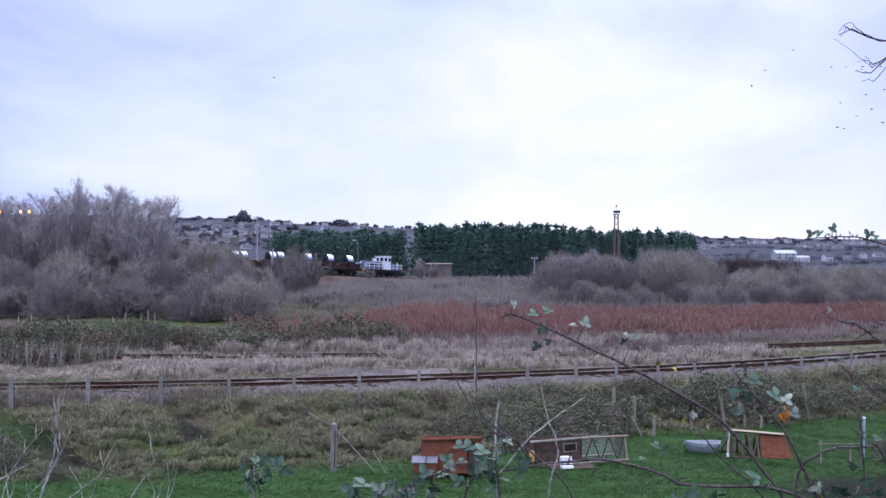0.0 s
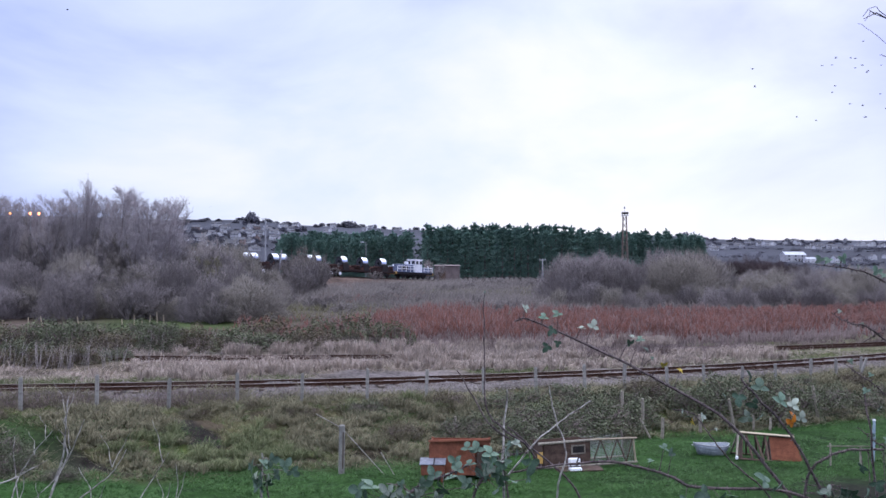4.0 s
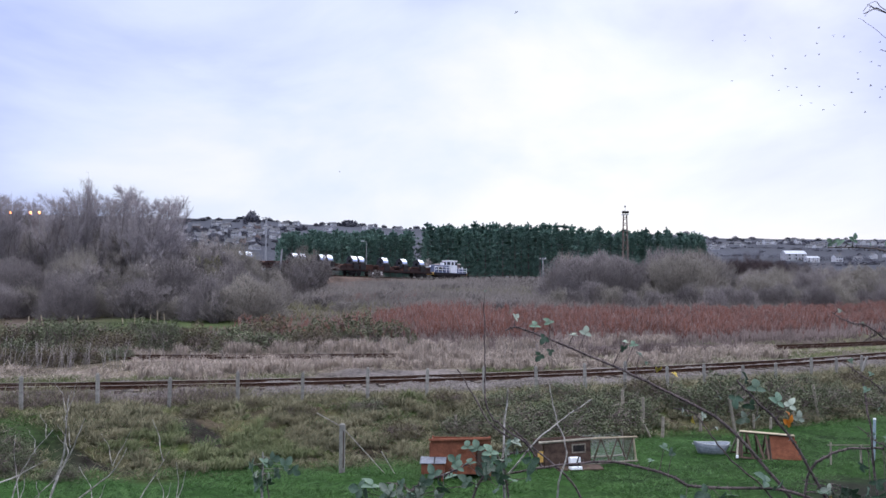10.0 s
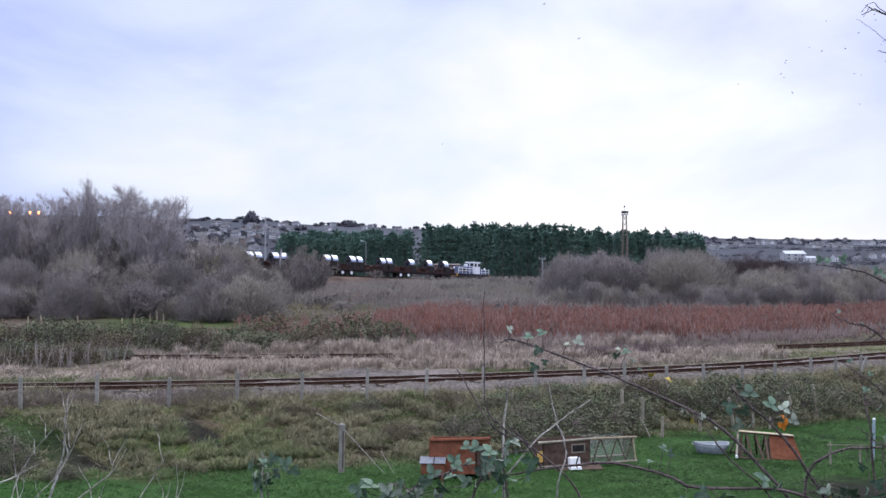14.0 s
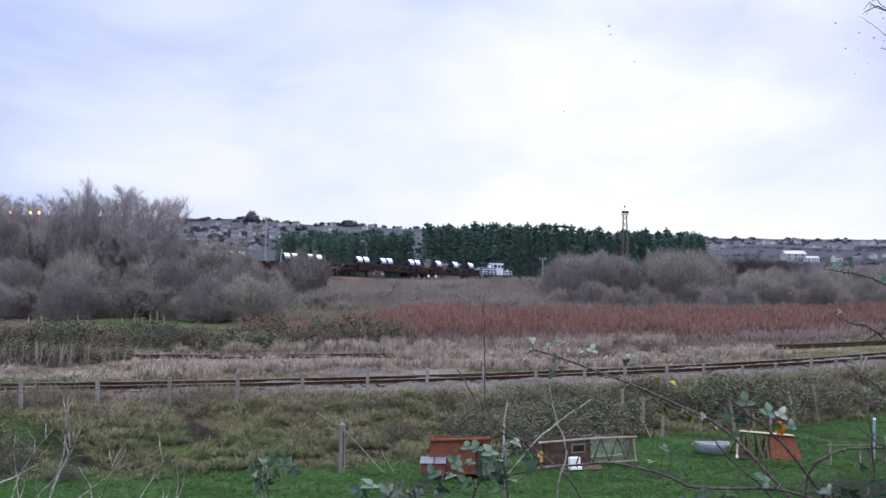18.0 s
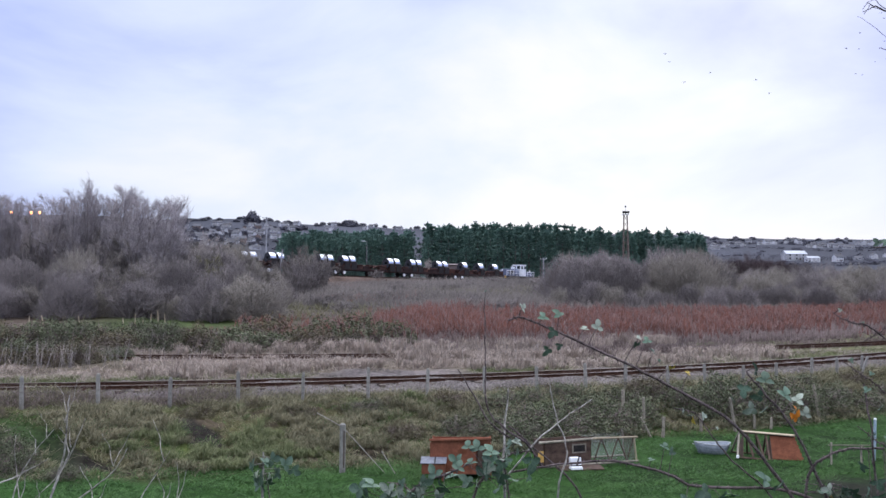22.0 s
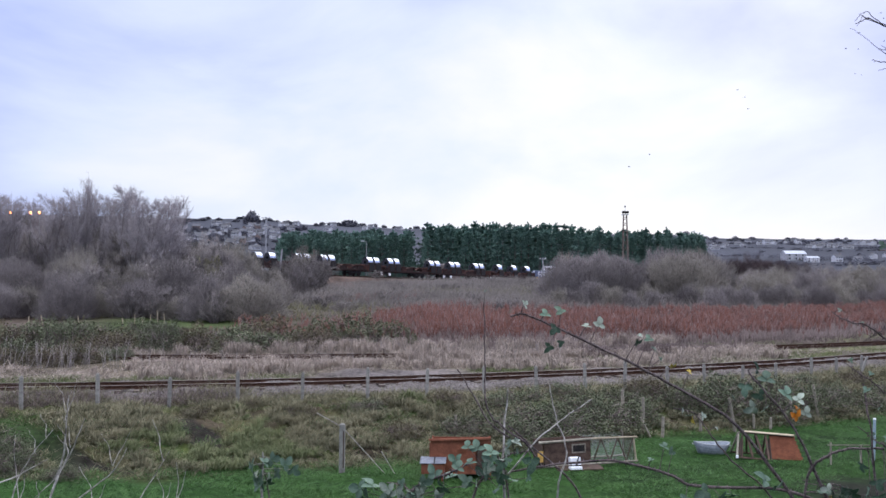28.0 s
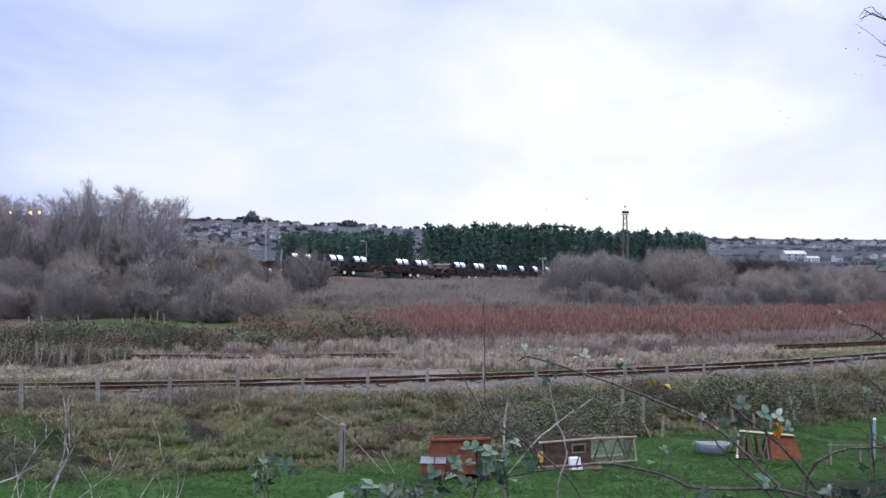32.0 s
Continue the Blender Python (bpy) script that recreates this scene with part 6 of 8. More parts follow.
def hill_tree(seed, dark):
    """A broad hedgerow tree of leafy clumps, unit height."""
    g = np.random.default_rng(seed)
    n = 520
    u = unit(g.normal(size=(n, 3))) * (g.uniform(0.3, 1.0, n) ** 0.5)[:, None]
    lump = 1 + 0.25 * np.sin(u[:, 0] * 6 + seed) * np.cos(u[:, 2] * 5)
    c = u * lump[:, None] * (0.44, 0.44, 0.50) + (0, 0, 0.30)
    v, f = flakes(c, g.normal(size=(n, 3)), g.normal(size=(n, 3)), g.uniform(0.09, 0.2, n), 0.1)
    return mesh_of("trunk", *rod((0, 0, -0.1), (0, 0, 0.6), 0.04, 0.02, 6), M_BARK), mesh_of("crown", v, f, M_NEEDLE if dark else M_HAZEDHILLTREE, True)


HTREES = [hill_tree(500, False), hill_tree(501, False), hill_tree(502, False), hill_tree(503, True)]


def put_tree(u, elev, h, w=1.0, k=None):
    x, y = hill_xy(u, elev)
    k = random.choice((0, 1, 2)) if k is None else k
    ob = thing("hedgerow_tree", sized(pose(x, y, ground_z(x, y) - 0.12 * h, 0, 0, random.uniform(0, 360)), (h * w, h * w, h)), "dark hedgerow tree on the hillside", "tree", "hillside trees")
    part("trunk", HTREES[k][0], None, ob)
    part("crown", HTREES[k][1], None, ob)


put_tree(-0.2115, 0.064, 22, 1.0, 1)
put_tree(-0.2085, 0.064, 19, 0.9, 2)
put_tree(0.268, 0.055, 14, 0.9, 0)
for a, b, e0, e1, n, h in ((-0.30, -0.16, 0.066, 0.07, 24, 6), (-0.17, -0.02, 0.061, 0.066, 34, 5), (-0.30, -0.17, 0.035, 0.064, 36, 6), (0.27, 0.50, 0.041, 0.05, 70, 5),
                           (-0.30, -0.165, 0.034, 0.062, 84, 4.5), (-0.55, -0.30, 0.055, 0.066, 20, 8), (-0.165, -0.14, 0.056, 0.06, 5, 9), (-0.115, -0.10, 0.06, 0.065, 6, 11)):
    for i in range(n):
        put_tree(a + (b - a) * random.random(), random.uniform(e0, e1), h * random.uniform(0.5, 1.1), random.uniform(1.2, 2.6), random.choice((0, 1, 2, 2)))


# hedges that divide the fields
def hill_hedges():
    g = np.random.default_rng(77)
    spots = []
    for e0, e1, u0, u1, n in ((0.0165, 0.0200, 0.29, 0.52, 60), (0.0285, 0.0225, 0.30, 0.47, 40), (0.0370, 0.0335, 0.30, 0.52, 54), (0.016, 0.034, 0.335, 0.352, 12), (0.02, 0.037, 0.45, 0.462, 12), (0.0435, 0.0365, 0.27, 0.52, 120)):
        for t in g.random(n):
            x, y = hill_xy(u0 + (u1 - u0) * t, e0 + (e1 - e0) * t + 0.0012 * math.sin(9 * t + u0 * 40))
            spots.append((x, y, ground_z(x, y), g.uniform(1.0, 3.2)))
    q = np.repeat(np.array(spots), 46, 0)
    c = q[:, :3] + g.normal(size=(len(q), 3)) * np.stack([q[:, 3] * 0.9, q[:, 3] * 0.5, q[:, 3] * 0.32], 1) + np.stack([0 * q[:, 3], 0 * q[:, 3], q[:, 3] * 0.4], 1)
    v, f = flakes(c, g.normal(size=c.shape), g.normal(size=c.shape), g.uniform(0.5, 1.1, len(c)), 0.6)
    tagged(new("field_hedges", mesh_of("field_hedges", v, f, M_HAZEDHILLTREE, True)), "dark straggling field hedges on the hillside", "hedge", kind="stuff")


hill_hedges()

# ---------------------------------------------------------------- works line and train
def works_track():
    way = thing("works_line", label="rusty works railway line on a low embankment", category="railway track", kind="structure")
    s = np.arange(-108, 128, 2.0)
    p = train_at(s)
    n = np.array((-0.719, 0.695, 0))
    for side in (-0.7525, 0.7525):
        part("rail", [turned(pipe(p + n * side + (0, 0, -0.075), 0.06, 4), pose(0, 0, 0))], M_RAIL, way)
    me = mesh_of("sleeper", *box(0, 0, 0, 0.25, 2.6, 0.14, 0.02), M_SLEEPER)
    for q in np.arange(-30, 70, 0.75):
        c = train_at(q)
        part("sleeper", me, None, way).matrix_basis = pose(c[0], c[1], c[2] - 0.22, 0, 0, 45.97)


works_track()

WHEEL = mesh_of("wheelset", *joined([rod((0, sy * 0.70, 0), (0, sy * 0.83, 0), 0.46, 0.44, 18) for sy in (-1, 1)] + [rod((0, -1.02, 0), (0, 1.02, 0), 0.08, 0.08, 8)]
                                    + [box(0.2, sy * 0.84, 0, 0.12, 0.03, 0.1) for sy in (-1, 1)]), M_BLACK)
COILMESH = {}


def coil(radius, width):
    """A steel coil lying along the wagon: bright wound skin, dark layered ends, open bore."""
    key = (radius, width)
    if key not in COILMESH:
        n = 32
        t = np.linspace(0, 2 * np.pi, n, endpoint=False)
        ring = np.stack([0 * t, np.cos(t), np.sin(t)], 1)
        h = width / 2
        skin = np.concatenate([ring * radius + (-h, 0, 0), ring * radius + (h, 0, 0)])
        q = np.array([(i, (i + 1) % n, (i + 1) % n + n, i + n) for i in range(n)])
        end = np.concatenate([ring * r + (x, 0, 0) for r, x in ((radius * 0.995, -h + 0.0), (radius * 0.62, -h + 0.02), (radius * 0.34, -h), (radius * 0.34, h), (radius * 0.62, h - 0.02), (radius * 0.995, h))])
        e = np.concatenate([np.array([(i + k * n, i + (k + 1) * n, (i + 1) % n + (k + 1) * n, (i + 1) % n + k * n) for i in range(n)]) for k in range(5)])
        COILMESH[key] = (mesh_of("skin", skin, q, M_COIL, True), mesh_of("coil_end", end, e, M_COILEND))
    return COILMESH[key]


TRAIN = []


def coil_wagon(centre, coils, length=15.6, bogies=(-3.3, 5.5)):
    """Bogie steel-coil wagon. centre: metres from the train's reference point; coils: positions from that same point."""
    ob = thing("coil_wagon", None, "rust-brown bogie wagon carrying bright steel coils", "railway wagon", "coil train")
    part("underframe", [box(0, 0, 0.98, length - 0.8, 0.5, 0.35, 0.03), box(0, 0, 1.05, length - 0.4, 2.3, 0.12, 0.03)], M_WAGONDARK, ob)
    for sy in (-1, 1):
        part("sole_bar", [box(0, sy * 1.2, 1.10, length - 0.5, 0.14, 0.34, 0.03)], M_WAGONDARK, ob)
        part("top_rail", [box(0, sy * 1.22, 1.72, length - 0.8, 0.07, 0.08, 0.02)], M_WAGONDARK, ob)
        xs = np.linspace(-length / 2 + 0.6, length / 2 - 0.6, 12)
        for x in xs:
            part("stanchion", [box(x, sy * 1.24, 1.5, 0.12, 0.10, 0.5 + 0.25 * random.random(), 0.02)], M_WAGONDARK, ob)
        for x, x2 in zip(xs, xs[1:]):
            if random.random() < 0.75:
                part("side_sheet", [box((x + x2) / 2, sy * 1.18, 1.46, x2 - x - 0.13, 0.03, random.choice((0.30, 0.36, 0.44)))], random.choice((M_WAGON, M_WAGON, M_WAGONDARK)), ob)
    for sx in (-1, 1):
        part("headstock", [box(sx * (length / 2 - 0.22), 0, 1.08, 0.16, 2.5, 0.45, 0.03)], M_WAGON, ob)
        part("end_board", [box(sx * (length / 2 - 0.32), 0, 1.7, 0.08, 2.4, 0.8, 0.03)], M_WAGON, ob)
        for sy in (-0.87, 0.87):
            part("buffer", [rod((sx * (length / 2 - 0.16), sy, 1.05), (sx * (length / 2 + 0.1), sy, 1.05), 0.1, 0.1, 8), rod((sx * (length / 2 + 0.1), sy, 1.05), (sx * (length / 2 + 0.15), sy, 1.05), 0.22, 0.22, 12)], M_BLACK, ob)
    for x in np.linspace(-length / 2 + 1.3, length / 2 - 1.3, 6):
        part("cradle", [turned(box(0, 0.62, 0, 1.9, 0.9, 0.12, 0.02), pose(x, 0, 1.38, 35, 0, 0)), turned(box(0, -0.62, 0, 1.9, 0.9, 0.12, 0.02), pose(x, 0, 1.38, -35, 0, 0))], M_WAGON, ob)
    wheels = []
    for sx in (-1, 1):
        bx = bogies[0] if sx < 0 else bogies[1]
        bogie = part("bogie", [box(bx, sy * 1.0, 0.55, 2.7, 0.12, 0.3, 0.03) for sy in (-1, 1)] + [box(bx, 0, 0.62, 0.5, 2.0, 0.3, 0.03)], M_BLACK, ob)
        for dx in (-1.0, 1.0):
            w = part("wheelset", WHEEL, None, bogie)
            w.matrix_basis = pose(bx + dx, 0, 0.46)
            wheels.append((w, bx + dx))
            for sy in (-1, 1):
                # the rear bogie's axle ends carry larger white discs
                white = sx < 0
                part("axle_box", [rod((bx + dx, sy * 1.06, 0.48), (bx + dx, sy * 1.17, 0.48), 0.30 if white else 0.16, 0.27 if white else 0.14, 14)], M_AXLE if white else M_BLACK, bogie, "white disc on the axle end" if white else "")
    for pos, r, w in coils:
        # added plates: black cradle sides that also stand for the coils' shaded lower halves
        for sy in (-1, 1):
            part("coil_shade_plate", [box(pos - centre, sy * 1.26, 1.72, w + 0.12, 0.10, 1.2 if pos > -20 else 1.4, 0.03)], M_BLACK, ob, "black plate standing for cradle side and shaded coil underside")
        c = part("steel_coil", coil(r, w)[0], None, ob, "bright steel coil with dark wound ends")
        c.matrix_basis = pose(pos - centre, 0, 1.62 + r)
        part("coil_end", coil(r, w)[1], None, c)
    TRAIN.append((ob, centre, wheels))


def pair(c, r=0.92, w=1.12):
    return [(c - 0.80, r, w), (c + 0.80, r, w)]


random.seed(61)
coil_wagon(-1.45, [(3.9, 0.95, 1.2), (-0.6, 0.95, 1.2), (-5.4, 0.95, 1.2)], 15.4, (-6.1, 5.3))
coil_wagon(-18.2, pair(-11.9) + pair(-19.1) + pair(-24.8))
coil_wagon(-34.6, pair(-35.6) + pair(-40.6))
coil_wagon(-50.6, pair(-51.0) + pair(-56.4))
coil_wagon(-66.3, [(-62.6, 0.9, 1.1)] + [(-65.2, 0.92, 1.15)])
coil_wagon(-82.4, pair(-82.0) + pair(-87.6))


def shunter():
    """Centre-cab works locomotive: white cab, blue hoods, white handrails."""
    ob = thing("works_locomotive", None, "small works diesel with white cab and blue hoods", "locomotive", "coil train")
    part("frame", [box(0, 0, 1.05, 9.4, 2.4, 0.4, 0.05), box(0, 0, 0.72, 6.8, 1.6, 0.4, 0.05)], M_BLACK, ob)
    part("running_board", [box(0, 0, 1.27, 9.5, 2.6, 0.06, 0.02)], M_LOCOBLUE, ob)
    cab = part("cab", [box(1.0, 0, 2.45, 1.9, 2.4, 2.35, 0.12)], M_LOCOWHITE, ob, "white cab")
    part("cab_roof", [box(1.0, 0, 3.68, 2.15, 2.5, 0.14, 0.05)], M_LOCOWHITE, cab)
    for sy in (-1, 1):
        for x in (0.52, 1.48):
            part("window", [box(x, sy * 1.2, 3.1, 0.6, 0.04, 0.6)], M_GLASS, cab)
        part("grab_rail", [rod((0.0, sy * 1.25, 1.4), (0.0, sy * 1.25, 2.6), 0.03, 0.03, 5)], M_LOCOWHITE, cab)
    for sx in (0.03, 1.97):
        for y in (-0.6, 0.6):
            part("window", [box(sx, y, 3.15, 0.04, 0.8, 0.6)], M_GLASS, cab)
    part("rear_hood", [box(-2.1, 0, 2.0, 4.2, 1.7, 1.45, 0.1)], M_LOCOBLUE, ob, "blue engine hood")
    part("front_hood", [box(3.2, 0, 1.75, 2.5, 1.6, 0.95, 0.1)], M_LOCOBLUE, ob, "blue front hood")
    part("vent", [box(-2.5, -0.86, 2.05, 1.8, 0.05, 0.8), box(-2.5, 0.86, 2.05, 1.8, 0.05, 0.8)], M_BLACK, ob)
    part("exhaust", [rod((-1.3, 0.3, 2.7), (-1.3, 0.3, 3.3), 0.1, 0.1, 8)], M_GALV, ob)
    part("air_intake", [box(-1.5, -0.35, 3.0, 0.6, 0.6, 0.5, 0.06)], M_LOCOWHITE, ob)
    for sy in (-1.27, 1.27):
        for x in (-4.6, -3.5, -2.4, -1.3, -0.3, 2.3, 3.4, 4.5):
            part("stanchion", [rod((x, sy, 1.28), (x, sy, 2.35), 0.06, 0.06, 5)], M_LOCOWHITE, ob)
        for z in (1.85, 2.35):
            part("handrail", [rod((-4.6, sy, z), (-0.1, sy, z), 0.055, 0.055, 5)], M_LOCOWHITE, ob)
            part("handrail", [rod((2.1, sy, z - 0.2), (4.5, sy, z - 0.2), 0.05, 0.05, 5)], M_LOCOWHITE, ob)
    for sx in (-1, 1):
        part("buffer_beam", [box(sx * 4.75, 0, 1.05, 0.12, 2.5, 0.5, 0.03)], M_YELLOWWOOD, ob, "yellow buffer beam")
        part("headlamp", [rod((sx * 4.5, 0.0, 2.45), (sx * 4.62, 0, 2.45), 0.16, 0.16, 10)], M_AXLE, ob)
        for sy in (-0.87, 0.87):
            part("buffer", [rod((sx * 4.8, sy, 1.05), (sx * 5.1, sy, 1.05), 0.12, 0.2, 10)], M_BLACK, ob)
    wheels = []
    for x in (-2.6, 0, 2.6):
        w = part("wheelset", WHEEL, None, ob)
        w.matrix_basis = pose(x, 0, 0.46)
        wheels.append((w, x))
    TRAIN.append((ob, 11.6, wheels))


shunter()

# ---------------------------------------------------------------- garden bank: brambles close to the camera
def leaf_mesh(name, mat, curl):
    """A bramble leaf of three toothed leaflets, folded along the rib and curling at the tip."""
    n = 9
    t = np.linspace(0, 1, n)
    half = 0.36 * np.sin(np.pi * t ** 0.85) ** 0.7 * (1 + 0.07 * (np.arange(n) % 2))
    half[0] = half[-1] = 0.0
    rib = np.stack([0 * t, t, -curl * t ** 2], 1)
    left = rib + np.stack([-half, 0 * t, 0.35 * half], 1)
    right = rib + np.stack([half, 0 * t, 0.35 * half], 1)
    v = np.concatenate([rib, left, right])
    f = np.array([(i, i + 1, n + i + 1, n + i) for i in range(n - 1)] + [(i + 1, i, 2 * n + i, 2 * n + i + 1) for i in range(n - 1)])
    three = [turned((v * s, f), pose(0, o, 0, a, b, c)) for s, o, a, b, c in ((0.60, 0.30, -16, 10, 6), (0.50, 0.20, 14, 30, 82), (0.46, 0.20, 4, -34, -88))]
    three.append(pipe([(0, -0.02, 0), (0, 0.15, 0.01), (0, 0.32, 0)], 0.012, 4))
    return mesh_of(name, *joined(three), mat, True)


LEAVES = {0: leaf_mesh("leaf", M_LEAF, 0.25), 1: leaf_mesh("leaf", M_LEAFPALE, 0.4), 2: leaf_mesh("leaf", M_LEAFPALE, 0.15),
          3: leaf_mesh("leaf", M_LEAFYELLOW, 0.3), 4: leaf_mesh("leaf", M_LEAFORANGE, 0.35)}
LEAVES[5] = None


def broad_leaf():
    """One broad pale oval leaf of unit length with a raised rib."""
    n = 11
    t = np.linspace(0, 1, n)
    half = 0.235 * np.sin(np.pi * t ** 0.85) ** 0.9
    rib = np.stack([0 * t, t, -0.18 * t ** 2], 1)
    left = rib + np.stack([-half, 0 * t, 0.22 * half], 1)
    right = rib + np.stack([half, 0 * t, 0.22 * half], 1)
    v = np.concatenate([rib, left, right])
    f = np.array([(i, i + 1, n + i + 1, n + i) for i in range(n - 1)] + [(i + 1, i, 2 * n + i, 2 * n + i + 1) for i in range(n - 1)])
    return mesh_of("leaf", v, f, M_LEAFBROAD, True)


LEAVES[5] = broad_leaf()
LEAFWORD = {5: "broad pale green leaf", 0: "", 1: "pale leaf underside", 2: "pale leaf underside", 3: "yellow dying leaf", 4: "bright orange dying leaf"}
SWAYING = []


def curve_through(points, steps):
    """A smooth curve through control points."""
    p = np.array(points, float)
    q = np.concatenate([[2 * p[0] - p[1]], p, [2 * p[-1] - p[-2]]])
    out = []
    for i in range(1, len(q) - 2):
        for t in np.linspace(0, 1, steps, endpoint=False):
            a, b, c, d = q[i - 1], q[i], q[i + 1], q[i + 2]
            out.append(0.5 * (2 * b + (c - a) * t + (2 * a - 5 * b + 4 * c - d) * t * t + (3 * b - a - 3 * c + d) * t ** 3))
    return np.array(out + [p[-1]])


def grow(name, root, points, tip_r, root_r, mat, label, leaves, sway):
    """A cane from its root; points (across, up) from the tip down to the root, leaves (across, up, length, kind)."""
    ob = thing(name, pose(*root), label, "plant", "brambles on the garden bank" if name == "bramble_cane" else "")
    c = curve_through([(x, 0, z) for x, z in points], 5)
    c[:, 1] += 0.02 * np.sin(np.linspace(0, 7, len(c)) + root[0])
    c[:, [0, 2]] += 0.0015 * np.random.default_rng(len(c)).normal(size=(len(c), 2))
    stem = part("stem", [pipe(c, np.linspace(tip_r, root_r, len(c)), 7)], mat, ob, smooth=True)
    if name == "bramble_cane":
        th = []
        for i in range(2, len(c) - 1):
            d = unit(c[i + 1] - c[i])
            side = np.array((d[2], 0.3 * (-1) ** i, -d[0])) * (-1) ** i
            for e in (0.0, 0.5):
                p = c[i] + (c[i + 1] - c[i]) * e
                th.append((p, p + side * (1 if e else -1) * 0.013 + d * 0.005))
        tagged(part("thorn", [rod(a, b, 0.0032, 0.0005, 4, False) for a, b in th], mat, stem), kind="stuff")
    for x, z, size, kind in leaves:
        j = int(np.argmin((c[:, 0] - x) ** 2 + (c[:, 2] - z) ** 2))
        a, b = c[j], np.array((x, -0.03, z))
        way = b - a
        if np.linalg.norm(way) > 0.03:
            part("leaf_stalk", [pipe([a, (a + b) / 2 + (0, 0, 0.006), b], (0.0018, 0.0014, 0.001), 4)], mat, stem)
        ob2 = part("leaf", LEAVES[kind], None, ob, LEAFWORD[kind])
        ang = math.degrees(math.atan2(way[0], way[2])) + random.uniform(-50, 50)
        ob2.matrix_basis = sized(pose(x, -0.03, z, 0, ang, 0) @ pose(0, 0, 0, 90 + random.uniform(-50, 25), 0, random.uniform(-30, 30)) @ pose(0, 0, 0, 0, random.uniform(-40, 40), 0) @ pose(0, -size * 0.2, 0), size * 0.86)
    if sway:
        SWAYING.append((ob, root, sway))
    return ob


random.seed(77)
grow('bramble_cane', (1.392, 3.5, 3.424), [(-1.144, 0.774), (-1.086, 0.783), (-0.923, 0.716), (-0.707, 0.616), (-0.491, 0.506), (-0.276, 0.375), (-0.063, 0.111), (0, 0)], 0.0034, 0.0072, M_CANE, 'arching purple-brown bramble cane with a few leaves',
     [(-1.096, 0.821, 0.05, 2), (-1.014, 0.783, 0.059, 0), (-0.955, 0.796, 0.061, 0), (-0.977, 0.735, 0.059, 0), (-0.999, 0.666, 0.059, 0), (-0.956, 0.683, 0.041, 0), (-0.858, 0.742, 0.05, 2), (-0.81, 0.748, 0.065, 2), (-0.667, 0.683, 0.05, 0), (-0.619, 0.696, 0.048, 0), (-0.598, 0.657, 0.05, 0), (-0.652, 0.709, 0.035, 2), (-0.533, 0.597, 0.041, 3), (-0.464, 0.575, 0.041, 3), (-0.576, 0.623, 0.026, 0), (-0.296, 0.48, 0.037, 0)], 'arch')
grow('bramble_cane', (1.49, 3.5, 3.488), [(-0.324, 0.515), (-0.275, 0.451), (-0.158, 0.3), (-0.073, 0.146), (0, 0)], 0.0032, 0.0062, M_CANE, 'upright bramble cane carrying one orange leaf',
     [(-0.35, 0.459, 0.074, 0), (-0.268, 0.485, 0.083, 0), (-0.306, 0.526, 0.061, 0), (-0.29, 0.429, 0.065, 0), (-0.319, 0.382, 0.074, 1), (-0.276, 0.377, 0.052, 0), (-0.195, 0.429, 0.083, 0), (-0.147, 0.412, 0.065, 1), (-0.118, 0.36, 0.057, 1), (-0.161, 0.347, 0.065, 4), (-0.156, 0.382, 0.03, 4)], 'lash')
grow('bramble_cane', (1.458, 3.5, 3.505), [(-1.197, 0.116), (-1.035, 0.144), (-0.808, 0.165), (-0.603, 0.116), (-0.495, 0.069), (-0.172, 0.051), (0, 0)], 0.004, 0.0065, M_CANE, 'low bramble cane lying across the paddock view',
     [(-0.619, 0.219, 0.052, 0), (-0.589, 0.197, 0.048, 0), (-0.667, 0.171, 0.039, 0), (-0.463, 0.051, 0.087, 0), (-0.409, 0.034, 0.078, 0), (-0.366, 0.043, 0.065, 0), (-0.236, 0.094, 0.096, 0), (-0.202, 0.064, 0.083, 0), (-0.539, 0.026, 0.065, 0)], 'low')
grow('bramble_cane', (0.099, 3.5, 3.488), [(0.227, 0.214), (0.162, 0.203), (0.108, 0.171), (0.043, 0.107), (0, 0)], 0.003, 0.005, M_CANE, 'leafy bramble spray in front of the hen house',
     [(0.033, 0.231, 0.074, 0), (0.083, 0.214, 0.087, 0), (-0.004, 0.236, 0.065, 0), (0.061, 0.146, 0.1, 0), (0.117, 0.133, 0.091, 0), (0.163, 0.253, 0.078, 0), (0.234, 0.188, 0.113, 0), (0.178, 0.214, 0.057, 0), (0.005, 0.176, 0.065, 0), (-0.047, 0.188, 0.074, 0), (-0.064, 0.128, 0.07, 0), (0.108, 0.086, 0.074, 0), (0.162, 0.118, 0.065, 0), (-0.008, 0.107, 0.078, 0)], 'low')
grow('bramble_cane', (-0.163, 3.15, 3.574), [(0.252, 0.15), (0.194, 0.12), (0.116, 0.096), (0.068, 0.073), (0, 0)], 0.003, 0.005, M_CANE, 'low leafy green bramble shoot',
     [(0.136, 0.123, 0.074, 0), (0.165, 0.081, 0.078, 0), (0.087, 0.081, 0.063, 2), (0.054, 0.062, 0.051, 0), (-0.02, 0.07, 0.078, 2), (-0.078, 0.081, 0.102, 0), (-0.117, 0.073, 0.086, 0), (-0.097, 0.043, 0.09, 0), (0.146, 0.046, 0.071, 0), (0.214, 0.143, 0.059, 0), (-0.02, 0.046, 0.059, 0)], 'low')
grow('dead_stem', (0.24, 3.57, 3.471), [(0.014, 0.459), (0, 0.306), (-0.006, 0.174), (0, 0)], 0.003, 0.006, M_CANEPALE, 'pale upright dead bramble stem',
     [], '')
